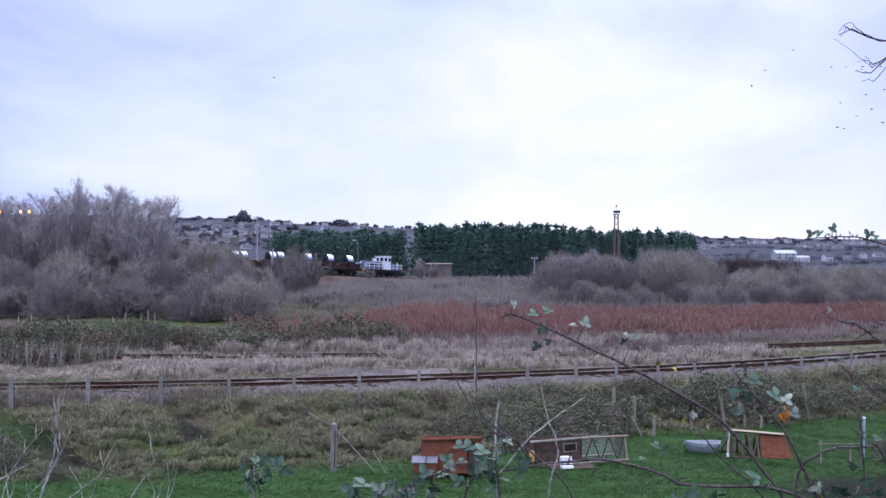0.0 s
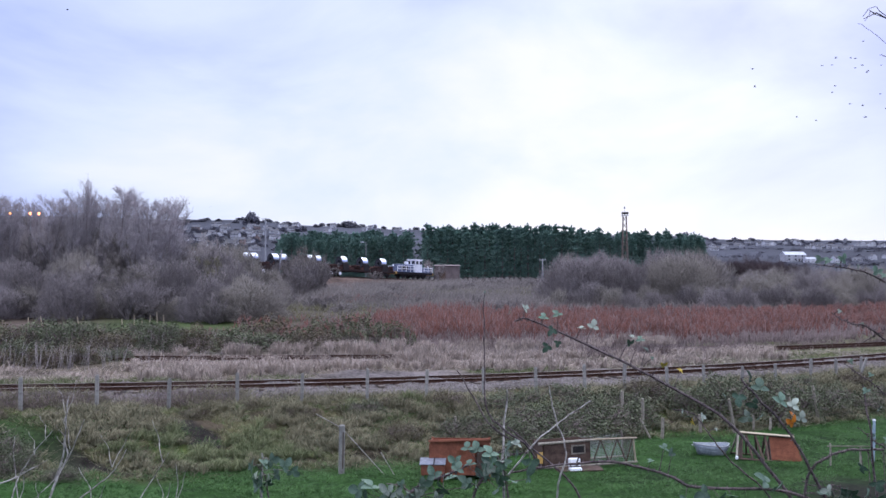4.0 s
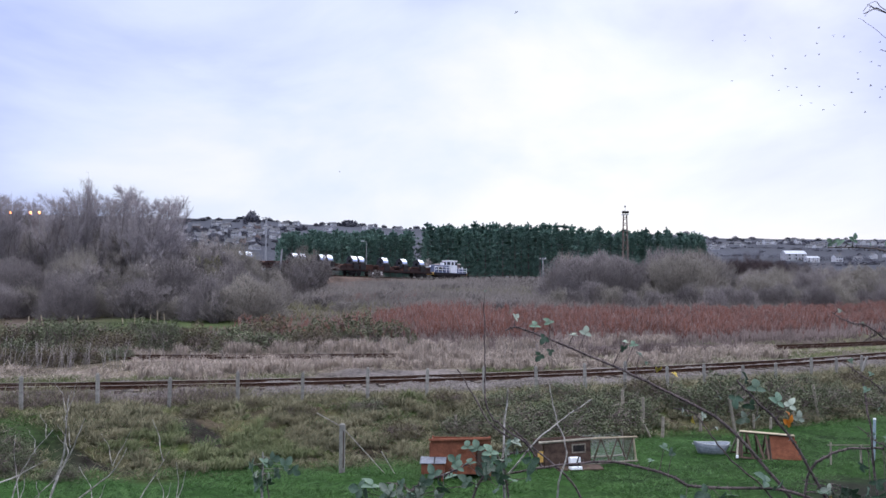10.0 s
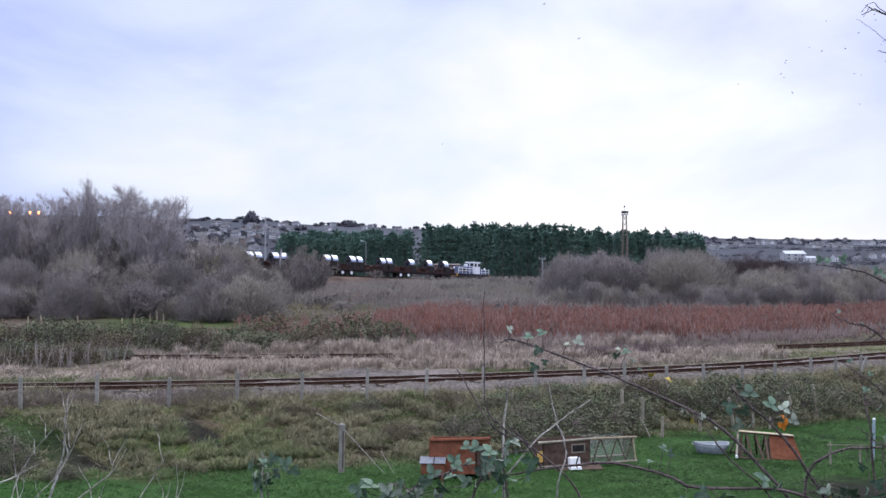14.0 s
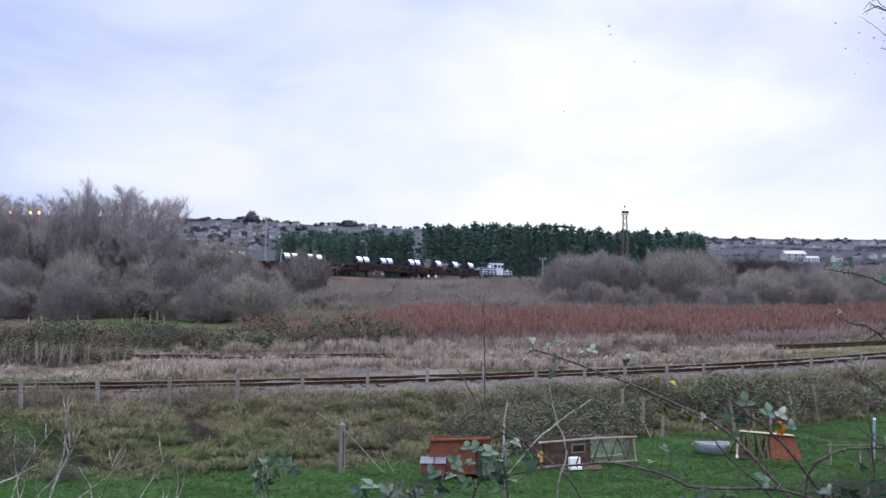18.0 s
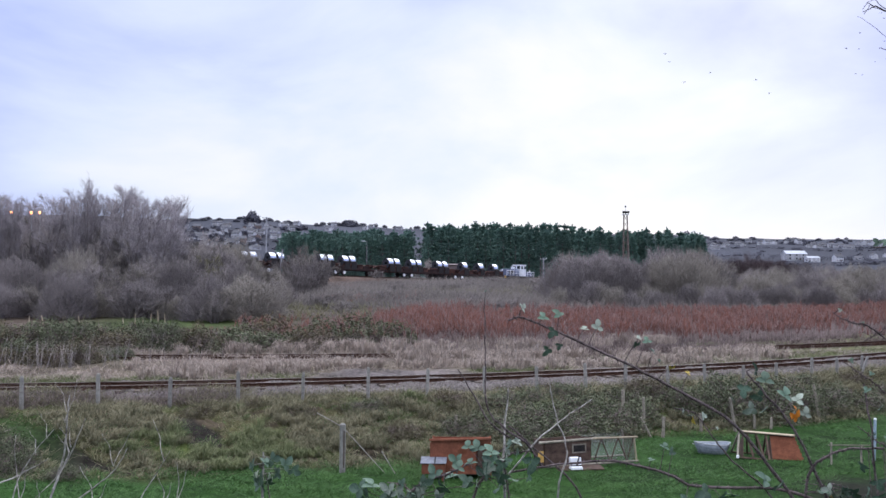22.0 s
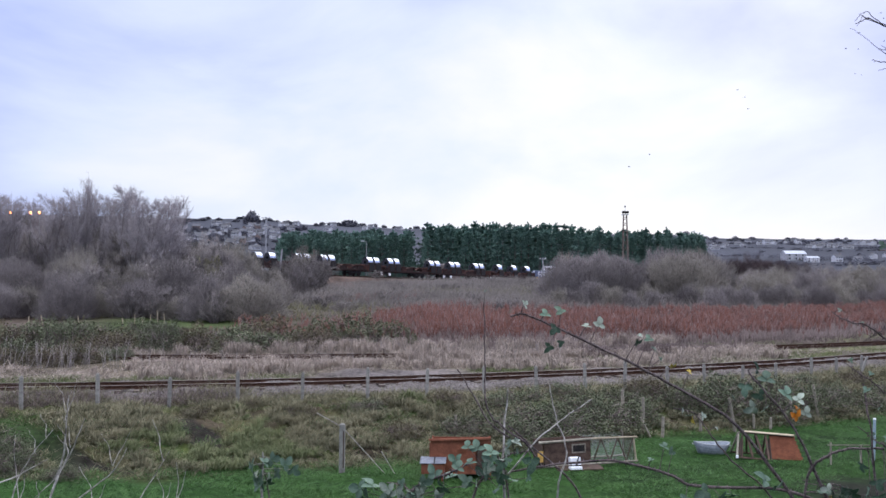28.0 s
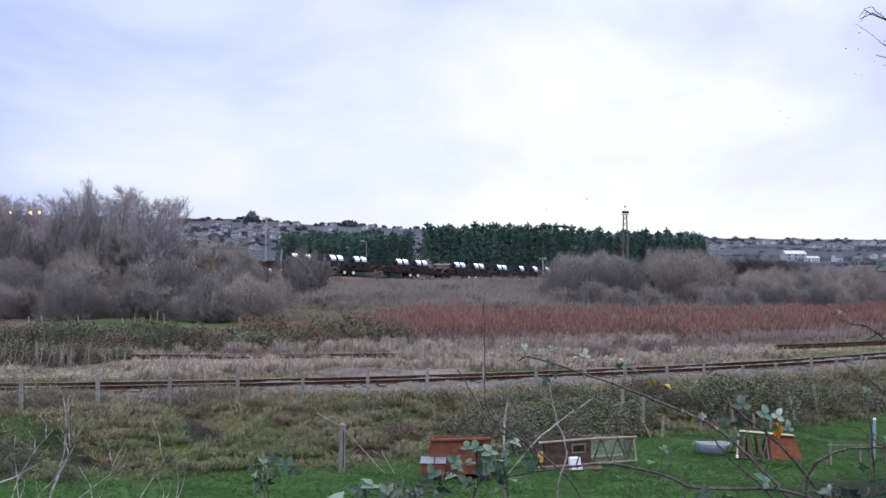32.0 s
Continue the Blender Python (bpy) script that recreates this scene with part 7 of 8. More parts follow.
grow('dead_stem', (0.38, 3.5, 3.638), [(-0.221, 0.614), (-0.219, 0.409), (-0.211, 0.236), (-0.159, 0.167), (-0.054, 0.086), (0, 0)], 0.0022, 0.0045, M_CANE, 'thin dark upright bramble shoot',
     [(-0.219, 0.677, 0.022, 0)], '')
grow('dead_stem', (0.251, 3.5, 3.756), [(-0.195, 0.258), (-0.141, 0.172), (-0.076, 0.064), (0, 0)], 0.002, 0.0035, M_CANE, 'thin dark side shoot of bramble',
     [], '')
grow('dead_stem', (0.433, 3.5, 3.488), [(-0.023, 0.466), (0.002, 0.343), (0.038, 0.214), (0.012, 0.118), (0, 0)], 0.002, 0.004, M_CANEPALE, 'thin pale dead bramble shoot',
     [], '')
grow('dead_stem', (0.263, 3.675, 3.58), [(0.337, 0.297), (0.228, 0.225), (0.114, 0.139), (0, 0)], 0.002, 0.004, M_CANEPALE, 'pale dead shoot leaning across',
     [], '')
grow('dead_stem', (0.579, 3.675, 3.423), [(-0.316, 0.348), (-0.202, 0.251), (-0.067, 0.134), (0, 0)], 0.003, 0.005, M_CANE, 'dark bramble shoot crossing others',
     [], '')
grow('bramble_cane', (1.382, 3.5, 3.488), [(0.312, 0.221), (0.166, 0.225), (0.079, 0.201), (0.024, 0.141), (0, 0)], 0.0045, 0.005, M_CANE, 'dark arching leafy bramble shoot',
     [(0.12, 0.056, 0.1, 0), (0.163, 0.068, 0.078, 0), (0.208, 0.171, 0.065, 0), (0.261, 0.107, 0.074, 0), (0.292, 0.064, 0.087, 0), (0.087, 0.047, 0.044, 3), (0.238, 0.043, 0.074, 0)], 'low')
grow('dead_stem', (1.673, 3.5, 3.488), [(-0.052, 0.472), (-0.048, 0.343), (-0.028, 0.214), (0, 0)], 0.003, 0.005, M_CANE, 'dark upright bramble shoot',
     [(-0.061, 0.451, 0.039, 0), (-0.015, 0.386, 0.044, 0)], '')
grow('dead_stem', (1.306, 3.5, 3.467), [(-0.420, 0.399), (-0.344, 0.381), (-0.301, 0.327), (-0.264, 0.272), (-0.203, 0.203), (-0.083, 0.102), (0, 0)], 0.0018, 0.004, M_CANE, 'thin drooping bramble shoot',
     [(-0.398, 0.393, 0.04, 2), (-0.372, 0.380, 0.035, 0), (-0.322, 0.375, 0.045, 2), (-0.355, 0.360, 0.04, 3), (-0.270, 0.330, 0.03, 1)], '')
grow('bramble_cane', (-0.294, 2.4, 3.715), [(0.019, 0.108), (0.01, 0.073), (0, 0)], 0.002, 0.004, M_CANE, 'nearby shoot with broad pale leaves lifting in gusts',
     [(0.047, 0.158, 0.099, 5), (-0.015, 0.117, 0.066, 0), (0, 0.1, 0.069, 0), (-0.06, 0.085, 0.06, 2)], 'gust')
grow('bramble_cane', (0.068, 2.4, 3.7), [(-0.022, 0.106), (-0.012, 0.081), (0, 0)], 0.002, 0.004, M_CANE, 'nearby shoot with one broad pale leaf',
     [(-0.059, 0.112, 0.093, 5), (0.015, 0.094, 0.06, 0)], 'gust')
grow('dead_stem', (-1.983, 4.6, 3.189), [(0.107, 0.592), (0.087, 0.394), (0.053, 0.225), (0.01, 0.07), (0, 0)], 0.00245, 0.00665, M_CANEPALE, 'pale bare dead stem on the garden bank',
     [], '')
grow('dead_stem', (-1.978, 4.6, 3.217), [(0.183, 0.451), (0.12, 0.31), (0.037, 0.149), (0, 0)], 0.001575, 0.004275, M_CANEPALE, 'pale bare dead stem on the garden bank',
     [], '')
grow('dead_stem', (-2.165, 4.6, 3.217), [(0.212, 0.394), (0.109, 0.281), (0.034, 0.16), (0, 0)], 0.0014, 0.0038, M_CANEPALE, 'pale bare dead stem on the garden bank',
     [], '')
grow('dead_stem', (-2.309, 4.6, 3.324), [(0.333, 0.141), (0.217, 0.082), (0.141, 0.039), (0, 0)], 0.00175, 0.00475, M_CANEPALE, 'pale bare dead stem on the garden bank',
     [], '')
grow('dead_stem', (-1.882, 4.6, 3.231), [(0.302, 0.29), (0.233, 0.183), (0.14, 0.099), (0, 0)], 0.001575, 0.004275, M_CANEPALE, 'pale bare dead stem on the garden bank',
     [], '')
grow('dead_stem', (-1.542, 4.6, 3.217), [(0.173, 0.287), (0.075, 0.141), (0, 0)], 0.001225, 0.003325, M_CANEPALE, 'pale bare dead stem on the garden bank',
     [], '')
grow('dead_stem', (-2.108, 4.6, 3.217), [(-0.035, 0.366), (-0.049, 0.197), (0, 0)], 0.00105, 0.00285, M_CANEPALE, 'pale bare dead stem on the garden bank',
     [], '')
grow('dead_stem', (-1.929, 4.6, 3.358), [(-0.004, 0.225), (0.037, 0.14), (0, 0)], 0.00105, 0.00285, M_CANEPALE, 'pale bare dead stem on the garden bank',
     [], '')
grow('dead_stem', (-1.9, 4.6, 3.456), [(-0.139, -0.183), (-0.063, -0.098), (0, 0)], 0.0014, 0.0038, M_CANEPALE, 'pale bare dead stem on the garden bank',
     [], '')
grow('weed', (-0.98, 5.0, 3.119), [(-0.002, 0.305), (-0.01, 0.183), (0, 0)], 0.004, 0.008, M_CANEPALE, 'grey-green weed with drooping leaves',
     [(-0.051, 0.238, 0.106, 0), (0.048, 0.269, 0.106, 0), (0.119, 0.238, 0.112, 0), (0.165, 0.214, 0.093, 0), (-0.035, 0.168, 0.093, 0), (0.027, 0.152, 0.081, 0), (0.073, 0.189, 0.075, 0)], '')
grow('dead_stem', (-1.894, 4.6, 3.659), [(0.056, 0.193), (0.022, 0.106), (0, 0)], 0.0008, 0.002, M_CANEPALE, 'thin pale dead side shoot on the garden bank',
     [], '')
grow('dead_stem', (-1.888, 4.6, 3.701), [(-0.065, 0.154), (-0.038, 0.085), (0, 0)], 0.0008, 0.002, M_CANEPALE, 'thin pale dead side shoot on the garden bank',
     [], '')
grow('dead_stem', (-1.864, 4.6, 3.526), [(-0.045, 0.153), (-0.028, 0.084), (0, 0)], 0.0008, 0.002, M_CANEPALE, 'thin pale dead side shoot on the garden bank',
     [], '')
grow('dead_stem', (-1.875, 4.6, 3.503), [(-0.061, 0.139), (-0.036, 0.076), (0, 0)], 0.0008, 0.002, M_CANEPALE, 'thin pale dead side shoot on the garden bank',
     [], '')
grow('dead_stem', (-1.652, 4.6, 3.433), [(-0.06, 0.158), (-0.035, 0.087), (0, 0)], 0.0008, 0.002, M_CANEPALE, 'thin pale dead side shoot on the garden bank',
     [], '')
grow('dead_stem', (-1.651, 4.6, 3.434), [(0.088, 0.176), (0.038, 0.097), (0, 0)], 0.0008, 0.002, M_CANEPALE, 'thin pale dead side shoot on the garden bank',
     [], '')
grow('dead_stem', (-1.399, 4.6, 3.458), [(-0.058, 0.205), (-0.035, 0.113), (0, 0)], 0.0008, 0.002, M_CANEPALE, 'thin pale dead side shoot on the garden bank',
     [], '')
grow('dead_stem', (-1.4, 4.6, 3.456), [(-0.05, 0.188), (-0.031, 0.103), (0, 0)], 0.0008, 0.002, M_CANEPALE, 'thin pale dead side shoot on the garden bank',
     [], '')
grow('dead_stem', (-2.04, 4.6, 3.495), [(-0.034, 0.111), (-0.023, 0.061), (0, 0)], 0.0008, 0.002, M_CANEPALE, 'thin pale dead side shoot on the garden bank',
     [], '')
grow('dead_stem', (-1.985, 4.6, 3.569), [(-0.034, 0.118), (-0.023, 0.065), (0, 0)], 0.0008, 0.002, M_CANEPALE, 'thin pale dead side shoot on the garden bank',
     [], '')
grow('dead_stem', (-1.471, 5.06, 3.104), [(0.056, 0.213), (0.022, 0.106), (0, 0)], 0.0014, 0.003, M_CANEPALE, 'thin dead weed stem on the garden bank',
     [], '')
grow('dead_stem', (-1.538, 5.06, 3.104), [(-0.031, 0.168), (-0.012, 0.084), (0, 0)], 0.0014, 0.003, M_CANEPALE, 'thin dead weed stem on the garden bank',
     [], '')
grow('dead_stem', (-1.541, 5.06, 3.104), [(0.044, 0.144), (0.018, 0.072), (0, 0)], 0.0014, 0.003, M_CANEPALE, 'thin dead weed stem on the garden bank',
     [], '')
grow('dead_stem', (-2.344, 5.06, 3.104), [(0.052, 0.23), (0.021, 0.115), (0, 0)], 0.0014, 0.003, M_CANEPALE, 'thin dead weed stem on the garden bank',
     [], '')
grow('dead_stem', (-1.467, 5.06, 3.104), [(-0.001, 0.254), (-0.001, 0.127), (0, 0)], 0.0014, 0.003, M_CANEPALE, 'thin dead weed stem on the garden bank',
     [], '')
grow('dead_stem', (-2.241, 5.06, 3.104), [(0.003, 0.147), (0.001, 0.073), (0, 0)], 0.0014, 0.003, M_CANEPALE, 'thin dead weed stem on the garden bank',
     [], '')
grow('dead_stem', (-1.92, 5.06, 3.104), [(0.062, 0.135), (0.025, 0.067), (0, 0)], 0.0014, 0.003, M_CANEPALE, 'thin dead weed stem on the garden bank',
     [], '')
grow('dead_stem', (-1.922, 5.06, 3.104), [(-0.081, 0.232), (-0.033, 0.116), (0, 0)], 0.0014, 0.003, M_CANEPALE, 'thin dead weed stem on the garden bank',
     [], '')
grow('bramble_cane', (0.252, 3.5, 3.435), [(-0.082, 0.286), (-0.034, 0.235), (-0.008, 0.149), (0, 0)], 0.002, 0.004, M_CANE, 'leafy grey-green bramble shoot on the garden bank',
     [(-0.034, 0.229, 0.07, 0), (-0.04, 0.194, 0.078, 0), (0.029, 0.306, 0.057, 1), (0.068, 0.175, 0.044, 0), (0.001, 0.239, 0.044, 0), (-0.016, 0.271, 0.057, 2), (-0.073, 0.224, 0.078, 2), (-0.09, 0.222, 0.044, 0), (-0.036, 0.246, 0.044, 2), (-0.066, 0.239, 0.078, 0), (-0.012, 0.237, 0.044, 0), (-0.079, 0.188, 0.044, 0), (-0.125, 0.156, 0.044, 1)], 'low')
grow('bramble_cane', (-0.093, 3.15, 3.526), [(-0.099, 0.135), (-0.031, 0.114), (-0.008, 0.037), (0, 0)], 0.002, 0.004, M_CANE, 'leafy grey-green bramble shoot on the garden bank',
     [(0.01, 0.081, 0.039, 2), (0.004, 0.1, 0.071, 1), (0.008, 0.106, 0.051, 1), (0.023, 0.141, 0.071, 0), (0.07, 0.098, 0.051, 1), (-0.066, 0.114, 0.071, 2), (-0.091, 0.104, 0.051, 0), (-0.002, 0.096, 0.039, 0), (-0.051, 0.139, 0.039, 0), (0.017, 0.131, 0.051, 2), (-0.018, 0.094, 0.051, 0), (-0.049, 0.1, 0.039, 0), (0.177, 0.133, 0.051, 0)], 'low')
grow('bramble_cane', (1.577, 3.5, 3.435), [(-0.086, 0.142), (-0.032, 0.121), (-0.008, 0.036), (0, 0)], 0.002, 0.004, M_CANE, 'leafy grey-green bramble shoot on the garden bank',
     [(0.026, 0.113, 0.07, 0), (-0.123, 0.124, 0.07, 0), (-0.049, 0.128, 0.078, 0), (-0.095, 0.106, 0.07, 0), (-0.054, 0.1, 0.07, 2), (-0.116, 0.132, 0.057, 1)], 'low')
grow('bramble_cane', (-0.933, 5.0, 3.042), [(-0.095, 0.329), (-0.051, 0.275), (-0.013, 0.153), (0, 0)], 0.002, 0.004, M_CANE, 'leafy grey-green bramble shoot on the garden bank',
     [(-0.024, 0.318, 0.062, 0), (-0.02, 0.235, 0.1, 1), (-0.039, 0.33, 0.1, 0), (-0.066, 0.202, 0.1, 0), (0.023, 0.278, 0.081, 0), (-0.051, 0.245, 0.112, 0), (-0.041, 0.202, 0.081, 0), (-0.076, 0.275, 0.062, 1)], 'low')
grow('bramble_cane', (1.908, 3.5, 4.433), [(-0.487, 0.083), (-0.347, 0.091), (-0.195, 0.061), (0, 0)], 0.002, 0.0045, M_CANE, "thin leafy bramble tip blowing at the picture's side",
     [(-0.492, 0.098, 0.048, 0), (-0.46, 0.102, 0.044, 0), (-0.412, 0.116, 0.052, 0), (-0.425, 0.096, 0.039, 0), (-0.268, 0.098, 0.055, 0), (-0.242, 0.088, 0.044, 0), (-0.347, 0.100, 0.03, 0)], 'edge')
grow('bramble_cane', (1.865, 3.5, 4.045), [(-0.364, 0.190), (-0.305, 0.153), (-0.240, 0.137), (-0.157, 0.087), (0, 0)], 0.0018, 0.004, M_CANE, 'bare thin bramble cane reaching in from the hedge',
     [(-0.352, 0.196, 0.026, 2), (-0.262, 0.150, 0.03, 0)], 'low')
grow('bramble_cane', (1.865, 3.5, 4.045), [(-0.240, 0.075), (-0.19, 0.120), (-0.12, 0.135), (0, 0)], 0.0014, 0.003, M_CANE, 'bare thin bramble cane reaching in from the hedge',
     [], 'low')
grow('bramble_cane', (1.80, 3.5, 3.85), [(-0.262, 0.195), (-0.19, 0.140), (-0.092, 0.065), (0, 0)], 0.0014, 0.003, M_CANE, 'dark bare bramble shoot reaching in from the hedge',
     [(-0.250, 0.200, 0.03, 0), (-0.17, 0.150, 0.03, 0)], 'low')
grow('bramble_cane', (1.76, 3.5, 3.62), [(-0.165, 0.175), (-0.10, 0.120), (-0.05, 0.090), (0, 0)], 0.0016, 0.0035, M_CANE, 'dark bare bramble shoot reaching in from the hedge',
     [(-0.13, 0.150, 0.04, 0), (-0.07, 0.130, 0.045, 0)], 'low')
grow('overhead_twig', (2.961, 5.5, 6.078), [(-0.411, -0.079), (-0.37, -0.062), (-0.339, -0.048), (-0.295, -0.062), (-0.209, -0.092), (-0.1, -0.11), (0, 0)], 0.0022, 0.006, M_CANE, 'bare dark twig hanging from a tree overhead',
     [], 'twig')
grow('overhead_twig', (2.961, 5.5, 6.078), [(-0.414, -0.065), (-0.39, -0.031), (-0.36, -0.045), (-0.305, -0.055), (-0.209, -0.09), (-0.1, -0.11), (0, 0)], 0.0016, 0.004, M_CANE, 'forked dark twig end from a tree overhead',
     [], 'twig')
grow('overhead_twig', (2.961, 5.5, 6.078), [(-0.385, -0.02), (-0.345, -0.012), (-0.305, -0.045), (-0.209, -0.088), (-0.1, -0.11), (0, 0)], 0.0014, 0.004, M_CANE, 'forked dark twig end from a tree overhead',
     [], 'twig')
grow('overhead_twig', (2.961, 5.5, 6.078), [(-0.40, -0.09), (-0.385, -0.06), (-0.37, -0.04), (-0.30, -0.06), (-0.1, -0.11), (0, 0)], 0.0012, 0.003, M_CANE, 'thin budding twig from a tree overhead',
     [], 'twig')
grow('overhead_twig', (2.961, 5.5, 6.078), [(-0.442, -0.103), (-0.36, -0.175), (-0.255, -0.253), (-0.19, -0.27), (-0.1, -0.2), (0, 0)], 0.001, 0.003, M_CANE, 'long thin drooping twig from a tree overhead',
     [], 'twig')
grow('overhead_twig', (2.961, 5.5, 6.078), [(-0.27, -0.235), (-0.235, -0.25), (-0.2, -0.262), (-0.1, -0.2), (0, 0)], 0.002, 0.004, M_CANE, 'bare budding twig from a tree overhead',
     [], 'twig')
grow('overhead_twig', (2.961, 5.5, 6.078), [(-0.255, -0.215), (-0.24, -0.235), (-0.215, -0.262), (-0.1, -0.2), (0, 0)], 0.0014, 0.003, M_CANE, 'bare budding twig from a tree overhead',
     [], 'twig')
grow('overhead_twig', (2.961, 5.5, 6.078), [(-0.312, -0.30), (-0.288, -0.318), (-0.25, -0.318), (-0.2, -0.3), (-0.1, -0.2), (0, 0)], 0.0022, 0.004, M_CANE, 'curled bare twig from a tree overhead',
     [], 'twig')
grow('overhead_twig', (2.961, 5.5, 6.078), [(-0.274, -0.37), (-0.24, -0.36), (-0.2, -0.365), (-0.1, -0.25), (0, 0)], 0.0014, 0.003, M_CANE, 'curled bare twig from a tree overhead',
     [], 'twig')
ARCH = [(0, 0.8, 6.2), (1, -0.0, 43.6), (2, 1.3, 23.1), (3, 1.1, 22.2), (6, 1.7, 0.0), (7, 2.4, 0.0), (8, 1.2, 19.7), (9, -1.7, 12.9), (10, -1.4, 13.0), (11, 0.2, 0.0), (12, 2.3, 22.8), (13, -6.8, 34.7), (14, -3.8, 15.5), (17, 3.3, 0.0), (18, -3.5, 31.5), (19, 1.1, 22.0), (20, 0.9, 0.0), (21, -0.1, 0.0), (22, 0.3, 0.0), (23, 0.2, 17.3), (24, -0.6, 13.1), (25, 0.0, 13.6), (28, 1.0, 0.0), (29, 1.5, 0.0), (30, 1.0, 0.0), (31, -0.4, 4.5), (32, -5.6, 29.9)]
GUST = [(0, -120), (0.6, -90), (0.9, -25), (1.0, 0), (1.3, -10), (1.6, -70), (2, -112), (6, -125), (9, -125), (11.6, -110), (12.0, -85), (12.3, -40), (12.5, -30), (12.8, 0), (13.0, 0), (13.2, -45), (13.6, -95), (14, -125), (17, -125), (18, -112), (19, -125), (22, -125), (25, -125), (28, -125), (31, -120), (31.5, -112), (31.8, -92), (32, -80)]
TWIG = [(0, -0.068, -0.133), (1, -0.038, -0.082), (2, -0.062, -0.151), (3, 0.038, -0.006), (5.5, 0.004, -0.075), (6, 0.004, -0.034), (6.5, 0.035, -0.054), (7, 0.038, -0.013), (8, 0.024, 0.0), (9, 0.031, -0.006), (10, 0.024, -0.006), (11, 0.011, -0.013), (12, 0.004, -0.051), (13, -0.017, -0.068), (14, 0.016, -0.012), (17, 0.009, -0.012), (18, 0.03, 0.005), (19, -0.018, -0.032), (20, 0.016, -0.005), (21, 0.006, -0.002), (22, 0.016, 0.005), (23, 0.02, -0.002), (24, 0.037, 0.016), (25, 0.037, -0.005), (28, -0.027, -0.068), (29, -0.027, -0.087), (30, -0.001, -0.029), (31, 0.027, -0.002), (32, -0.001, -0.039)]
EDGE = [(0, 0.033, 0.0), (1, 0.0, -0.152), (2, -0.022, -0.257), (3, 0.0, -0.185), (6, 0.0, -0.196), (7, 0.131, -0.131), (8, 0.174, 0.044), (9, 0.065, -0.152), (10, 0.065, -0.065), (11, 0.261, -0.087), (12, 0.196, -0.283), (13, 0.0, -0.294), (14, 0.0, -0.196), (17, 0.218, -0.044), (18, 0.022, -0.229), (19, -0.044, -0.2), (20, 0.218, -0.131), (21, 0.24, -0.044), (22, 0.24, -0.065), (23, 0.131, -0.076), (24, 0.218, -0.044), (25, 0.24, -0.065), (28, 0.261, -0.087), (29, 0.24, -0.044), (30, 0.24, 0.022), (31, 0.218, -0.131), (32, 0.218, -0.24)]


# rough growth on the garden bank just below the view
gb = np.random.default_rng(91)
x = gb.uniform(-4, 4, 5000)
y = gb.uniform(1.6, 7.0, 5000)
grass("garden_bank_grass", "rank green grass on the garden bank", x, y, np.full(5000, 0.3), 0.008, 0.5, M_GRASS, 92)


# ---------------------------------------------------------------- birds
def bird(a, b, lift, span=0.46):
    """A small dark bird that flies from a to b (time and place each)."""
    ob = thing("bird", None, "small dark bird in flight", "bird", "flock of birds")
    part("body", [pipe([(0, 0.15, 0.0), (0, 0.11, 0.0), (0, 0.0, 0.0), (0, -0.12, 0.0), (0, -0.21, 0.0)], (0.012, 0.032, 0.045, 0.025, 0.03), 7)], M_BIRD, ob, smooth=True)
    part("beak", [rod((0, 0.15, 0), (0, 0.19, -0.004), 0.010, 0.002, 5)], M_BIRD, ob)
    for sx in (-1, 1):
        t = np.linspace(0, 1, 6)
        xs = sx * (0.02 + t * span / 2)
        zz = lift * np.sin(t * 2.2) * 0.16
        front = np.stack([xs, 0.06 + 0.03 * np.sin(t * 3) - 0.11 * t ** 2, zz + 0.008], 1)
        back = np.stack([xs, -0.05 + 0.02 * t - 0.08 * t ** 2, zz], 1)
        low = back * (1, 1, 1) + (0, 0.04, -0.008)
        v = np.concatenate([front, back, low])
        f = [(i, i + 1, i + 7, i + 6) for i in range(5)] + [(i + 6, i + 7, i + 13, i + 12) for i in range(5)] + [(i + 12, i + 13, i + 1, i) for i in range(5)]
        part("wing", [(v, np.array(f))], M_BIRD, ob)
    (t0, p0), (t1, p1) = a, b
    p0, p1 = np.array(p0, float), np.array(p1, float)
    v = (p1 - p0) / (t1 - t0)
    turn = math.degrees(math.atan2(-v[0], v[1]))
    return ob, [(t, pose(*(p0 + v * (t - t0)), random.uniform(-6, 10), random.uniform(-18, 18), turn)) for t in (0, 8, 16, 24, 32)]


FLOCK = []
random.seed(123)
for i in range(84):
    # each one wheels in over the hedge, turns and drifts out again, mostly between the sixth and eleventh second
    tp = random.uniform(4.8, 11.6) if i < 74 else random.choice((1.6, 2.6, 12.2, 12.8, 13.2, 13.8))
    y = random.uniform(120, 170)
    u, e = 0.50 - 0.24 * random.random() ** 1.9, random.uniform(0.195, 0.275)
    ob, _ = bird((0, (0, 0, 0)), (1, (0, 1, 0)), random.choice((-0.6, 0.2, 0.7, 1.0)))
    way = [(-6.0, 0.16, -25, -0.03, 82), (-2.2, 0.075, -10, -0.012, 80), (0.0, 0.0, 0, 0.0, 5), (2.2, 0.06, 9, 0.010, -75), (6.0, 0.17, 22, 0.03, -80)]
    rows = [(t + tp, pose((u + du) * (y + dy), y + dy, 4.35 + (e + de) * (y + dy), random.uniform(-6, 10), random.uniform(-18, 18), turn)) for t, du, dy, de, turn in way]
    rows = [(t, m) for t, m in rows if 0.05 < t < 31.9]
    FLOCK.append((ob, [(0.0, rows[0][1])] + rows + [(32.0, rows[-1][1])]))
FLOCK.append(bird((0, (-21, 118, 31)), (8, (-70, 100, 44)), 0.6, 0.6))
FLOCK.append(bird((28, (49.0, 150, 36.3)), (29, (51.5, 152, 35.8)), 0.8, 0.6))
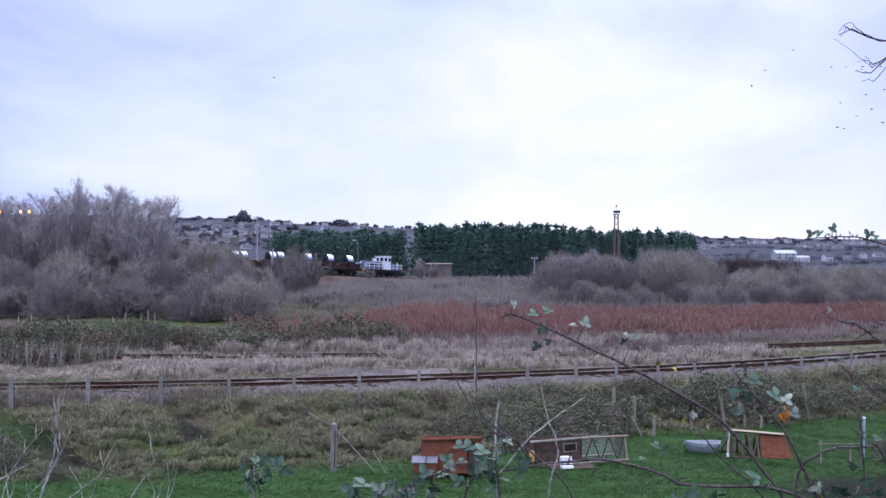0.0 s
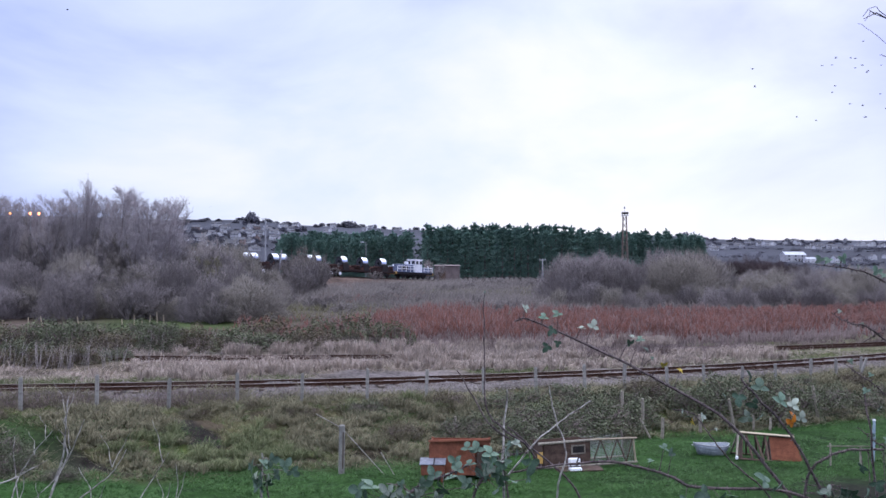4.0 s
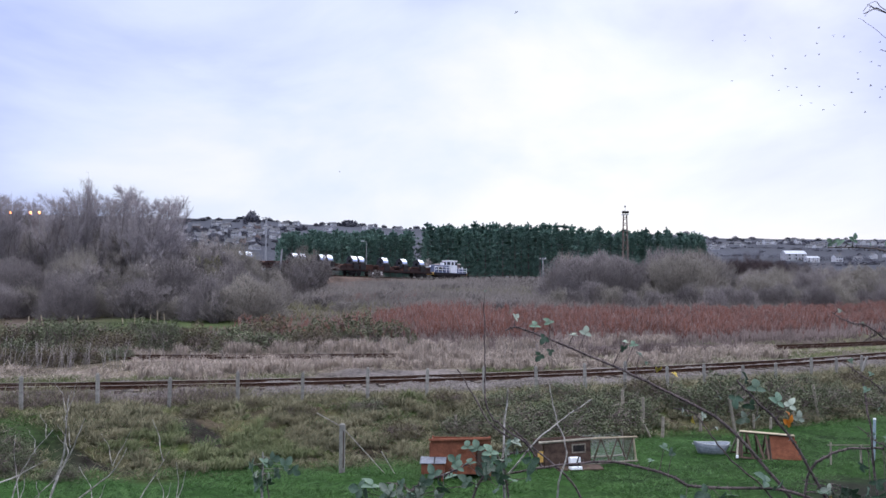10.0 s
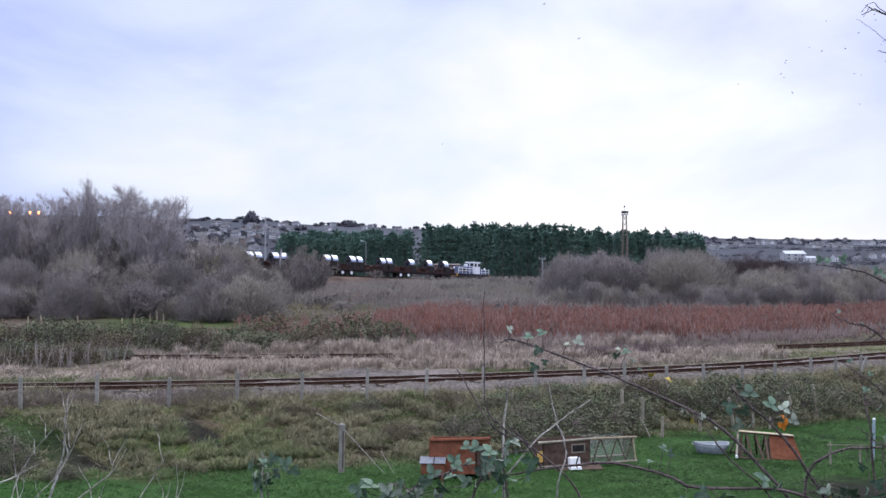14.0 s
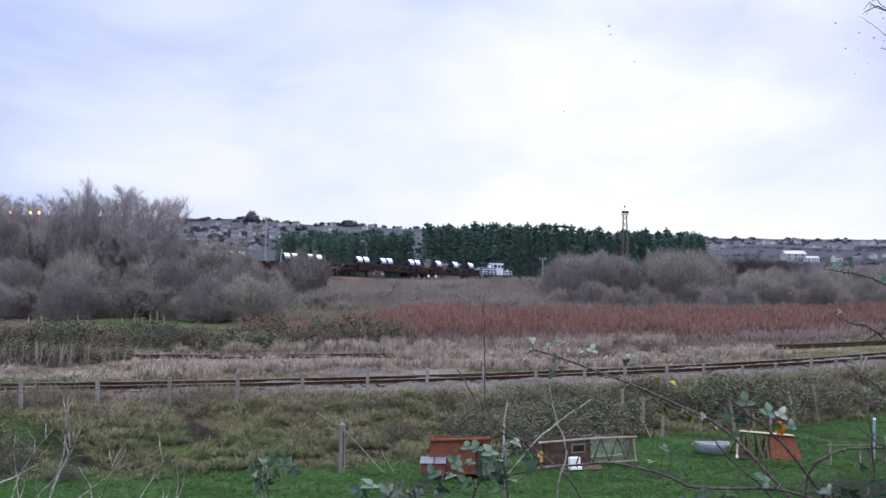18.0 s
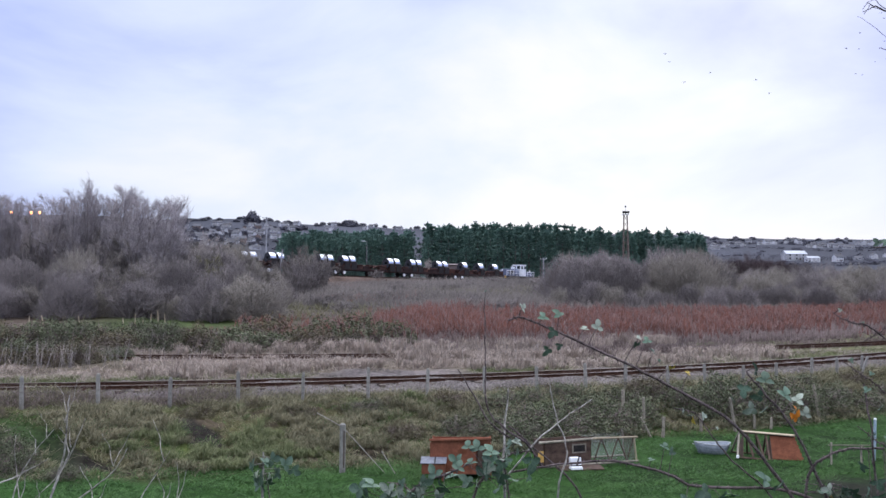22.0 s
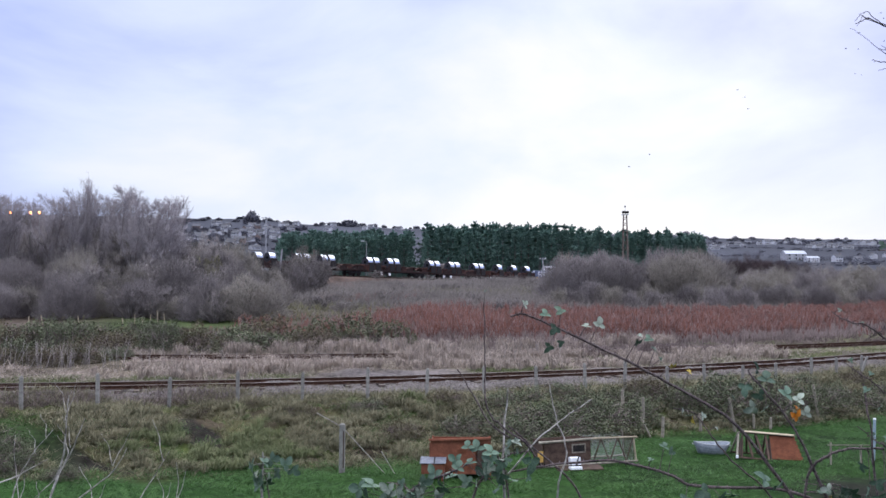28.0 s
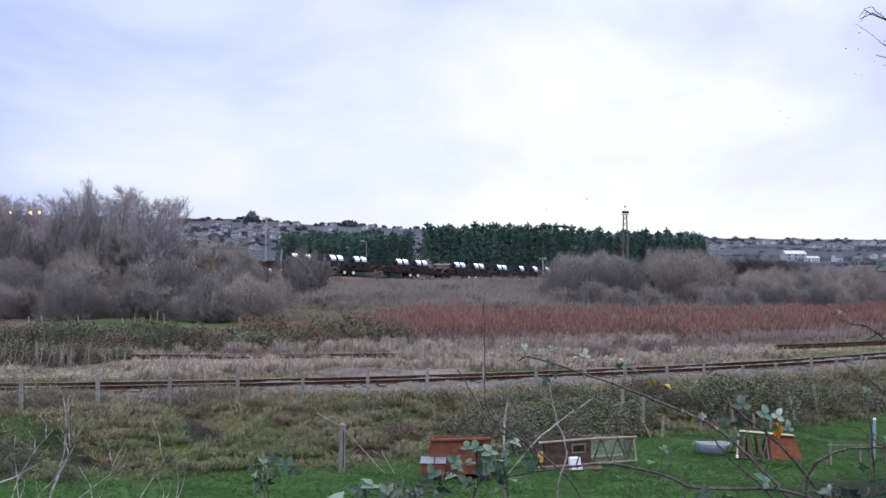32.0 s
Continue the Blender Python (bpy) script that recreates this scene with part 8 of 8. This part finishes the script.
FLOCK.append(bird((28, (50.2, 150, 35.1)), (29, (52.8, 152, 34.6)), 0.2, 0.6))
FLOCK.append(bird((28, (50.7, 150, 33.2)), (29, (53.0, 152, 32.9)), -0.3, 0.6))
FLOCK.append(bird((22, (52, 150, 38)), (23, (49.5, 152, 36.2)), 0.8, 0.6))
FLOCK.append(bird((22, (54.5, 151, 36)), (23, (51.0, 153, 34.2)), -0.3, 0.6))
FLOCK.append(bird((25, (66, 150, 45)), (26, (72, 146, 46)), 0.5, 0.6))

# ---------------------------------------------------------------- what moves
REACH = [(0, 2.4), (3, 6.9), (6, 11.5), (9, 16.4), (12, 21.4), (15, 26.8), (18, 32.2), (21, 37.7), (24, 43.3), (28, 50.4), (32, 57.7)]


def reach(t):
    """Metres that the train's reference point has gone along the works line."""
    a = np.array(REACH, float)
    h = 0.75
    return float(np.mean(np.interp([t - h, t, t + h], a[:, 0], a[:, 1])) if h < t < 32 - h else np.interp(t, a[:, 0], a[:, 1]))


def rail_pose(s):
    a, b = train_at(s - 4.5), train_at(s + 4.5)
    d = b - a
    c = (a + b) / 2
    return pose(*c, 0, -math.degrees(math.atan2(d[2], math.hypot(d[0], d[1]))), math.degrees(math.atan2(d[1], d[0])))


def motions():
    # the train creeps away to the right, its wheels rolling
    spin = np.arange(0, 32.01, 0.32)
    for ob, centre, wheels in TRAIN:
        walk(ob, [(t, rail_pose(reach(t) + centre)) for t in (0, 2, 4, 6, 8, 10, 12, 14, 16, 18, 20, 22, 24, 26, 28, 30, 32)])
        for w, wx in wheels:
            walk(w, [(float(t), pose(wx, 0, 0.46, 0, math.degrees((reach(float(t)) - 2.4) / 0.46), 0)) for t in spin])
    # brambles in the wind: swing in the plane facing the camera, and lean away from it
    for ob, root, how in SWAYING:
        if how == "arch":
            lean_axis = Matrix.Rotation(radians(34.3), 4, "Y")
            rows = [(t, pose(*root, 0, a, 0) @ lean_axis @ Matrix.Rotation(radians(-b), 4, "Z") @ lean_axis.inverted()) for t, a, b in ARCH]
        elif how == "lash":
            rows = [(t, pose(*root, 0.25 * b, 1.1 * a - 0.25 * b, 0)) for t, a, b in ARCH]
        elif how == "gust":
            rows = [(t, pose(root[0], root[1], root[2] + 0.0016 * h, 0.2 * h, 0.25 * h, 0)) for t, h in GUST]
        elif how == "low":
            rows = [(t, pose(*root, 0.06 * b, 0.12 * a, 0)) for t, a, b in ARCH]
        elif how == "twig":
            rows = [(t, pose(root[0] + dx, root[1], root[2] + dz)) for t, dx, dz in TWIG]
        else:
            rows = [(t, pose(root[0] + dx, root[1], root[2] + dz, 0, -60 * dz, 0)) for t, dx, dz in EDGE]
        walk(ob, rows)
    for ob, rows in FLOCK:
        walk(ob, rows)


motions()
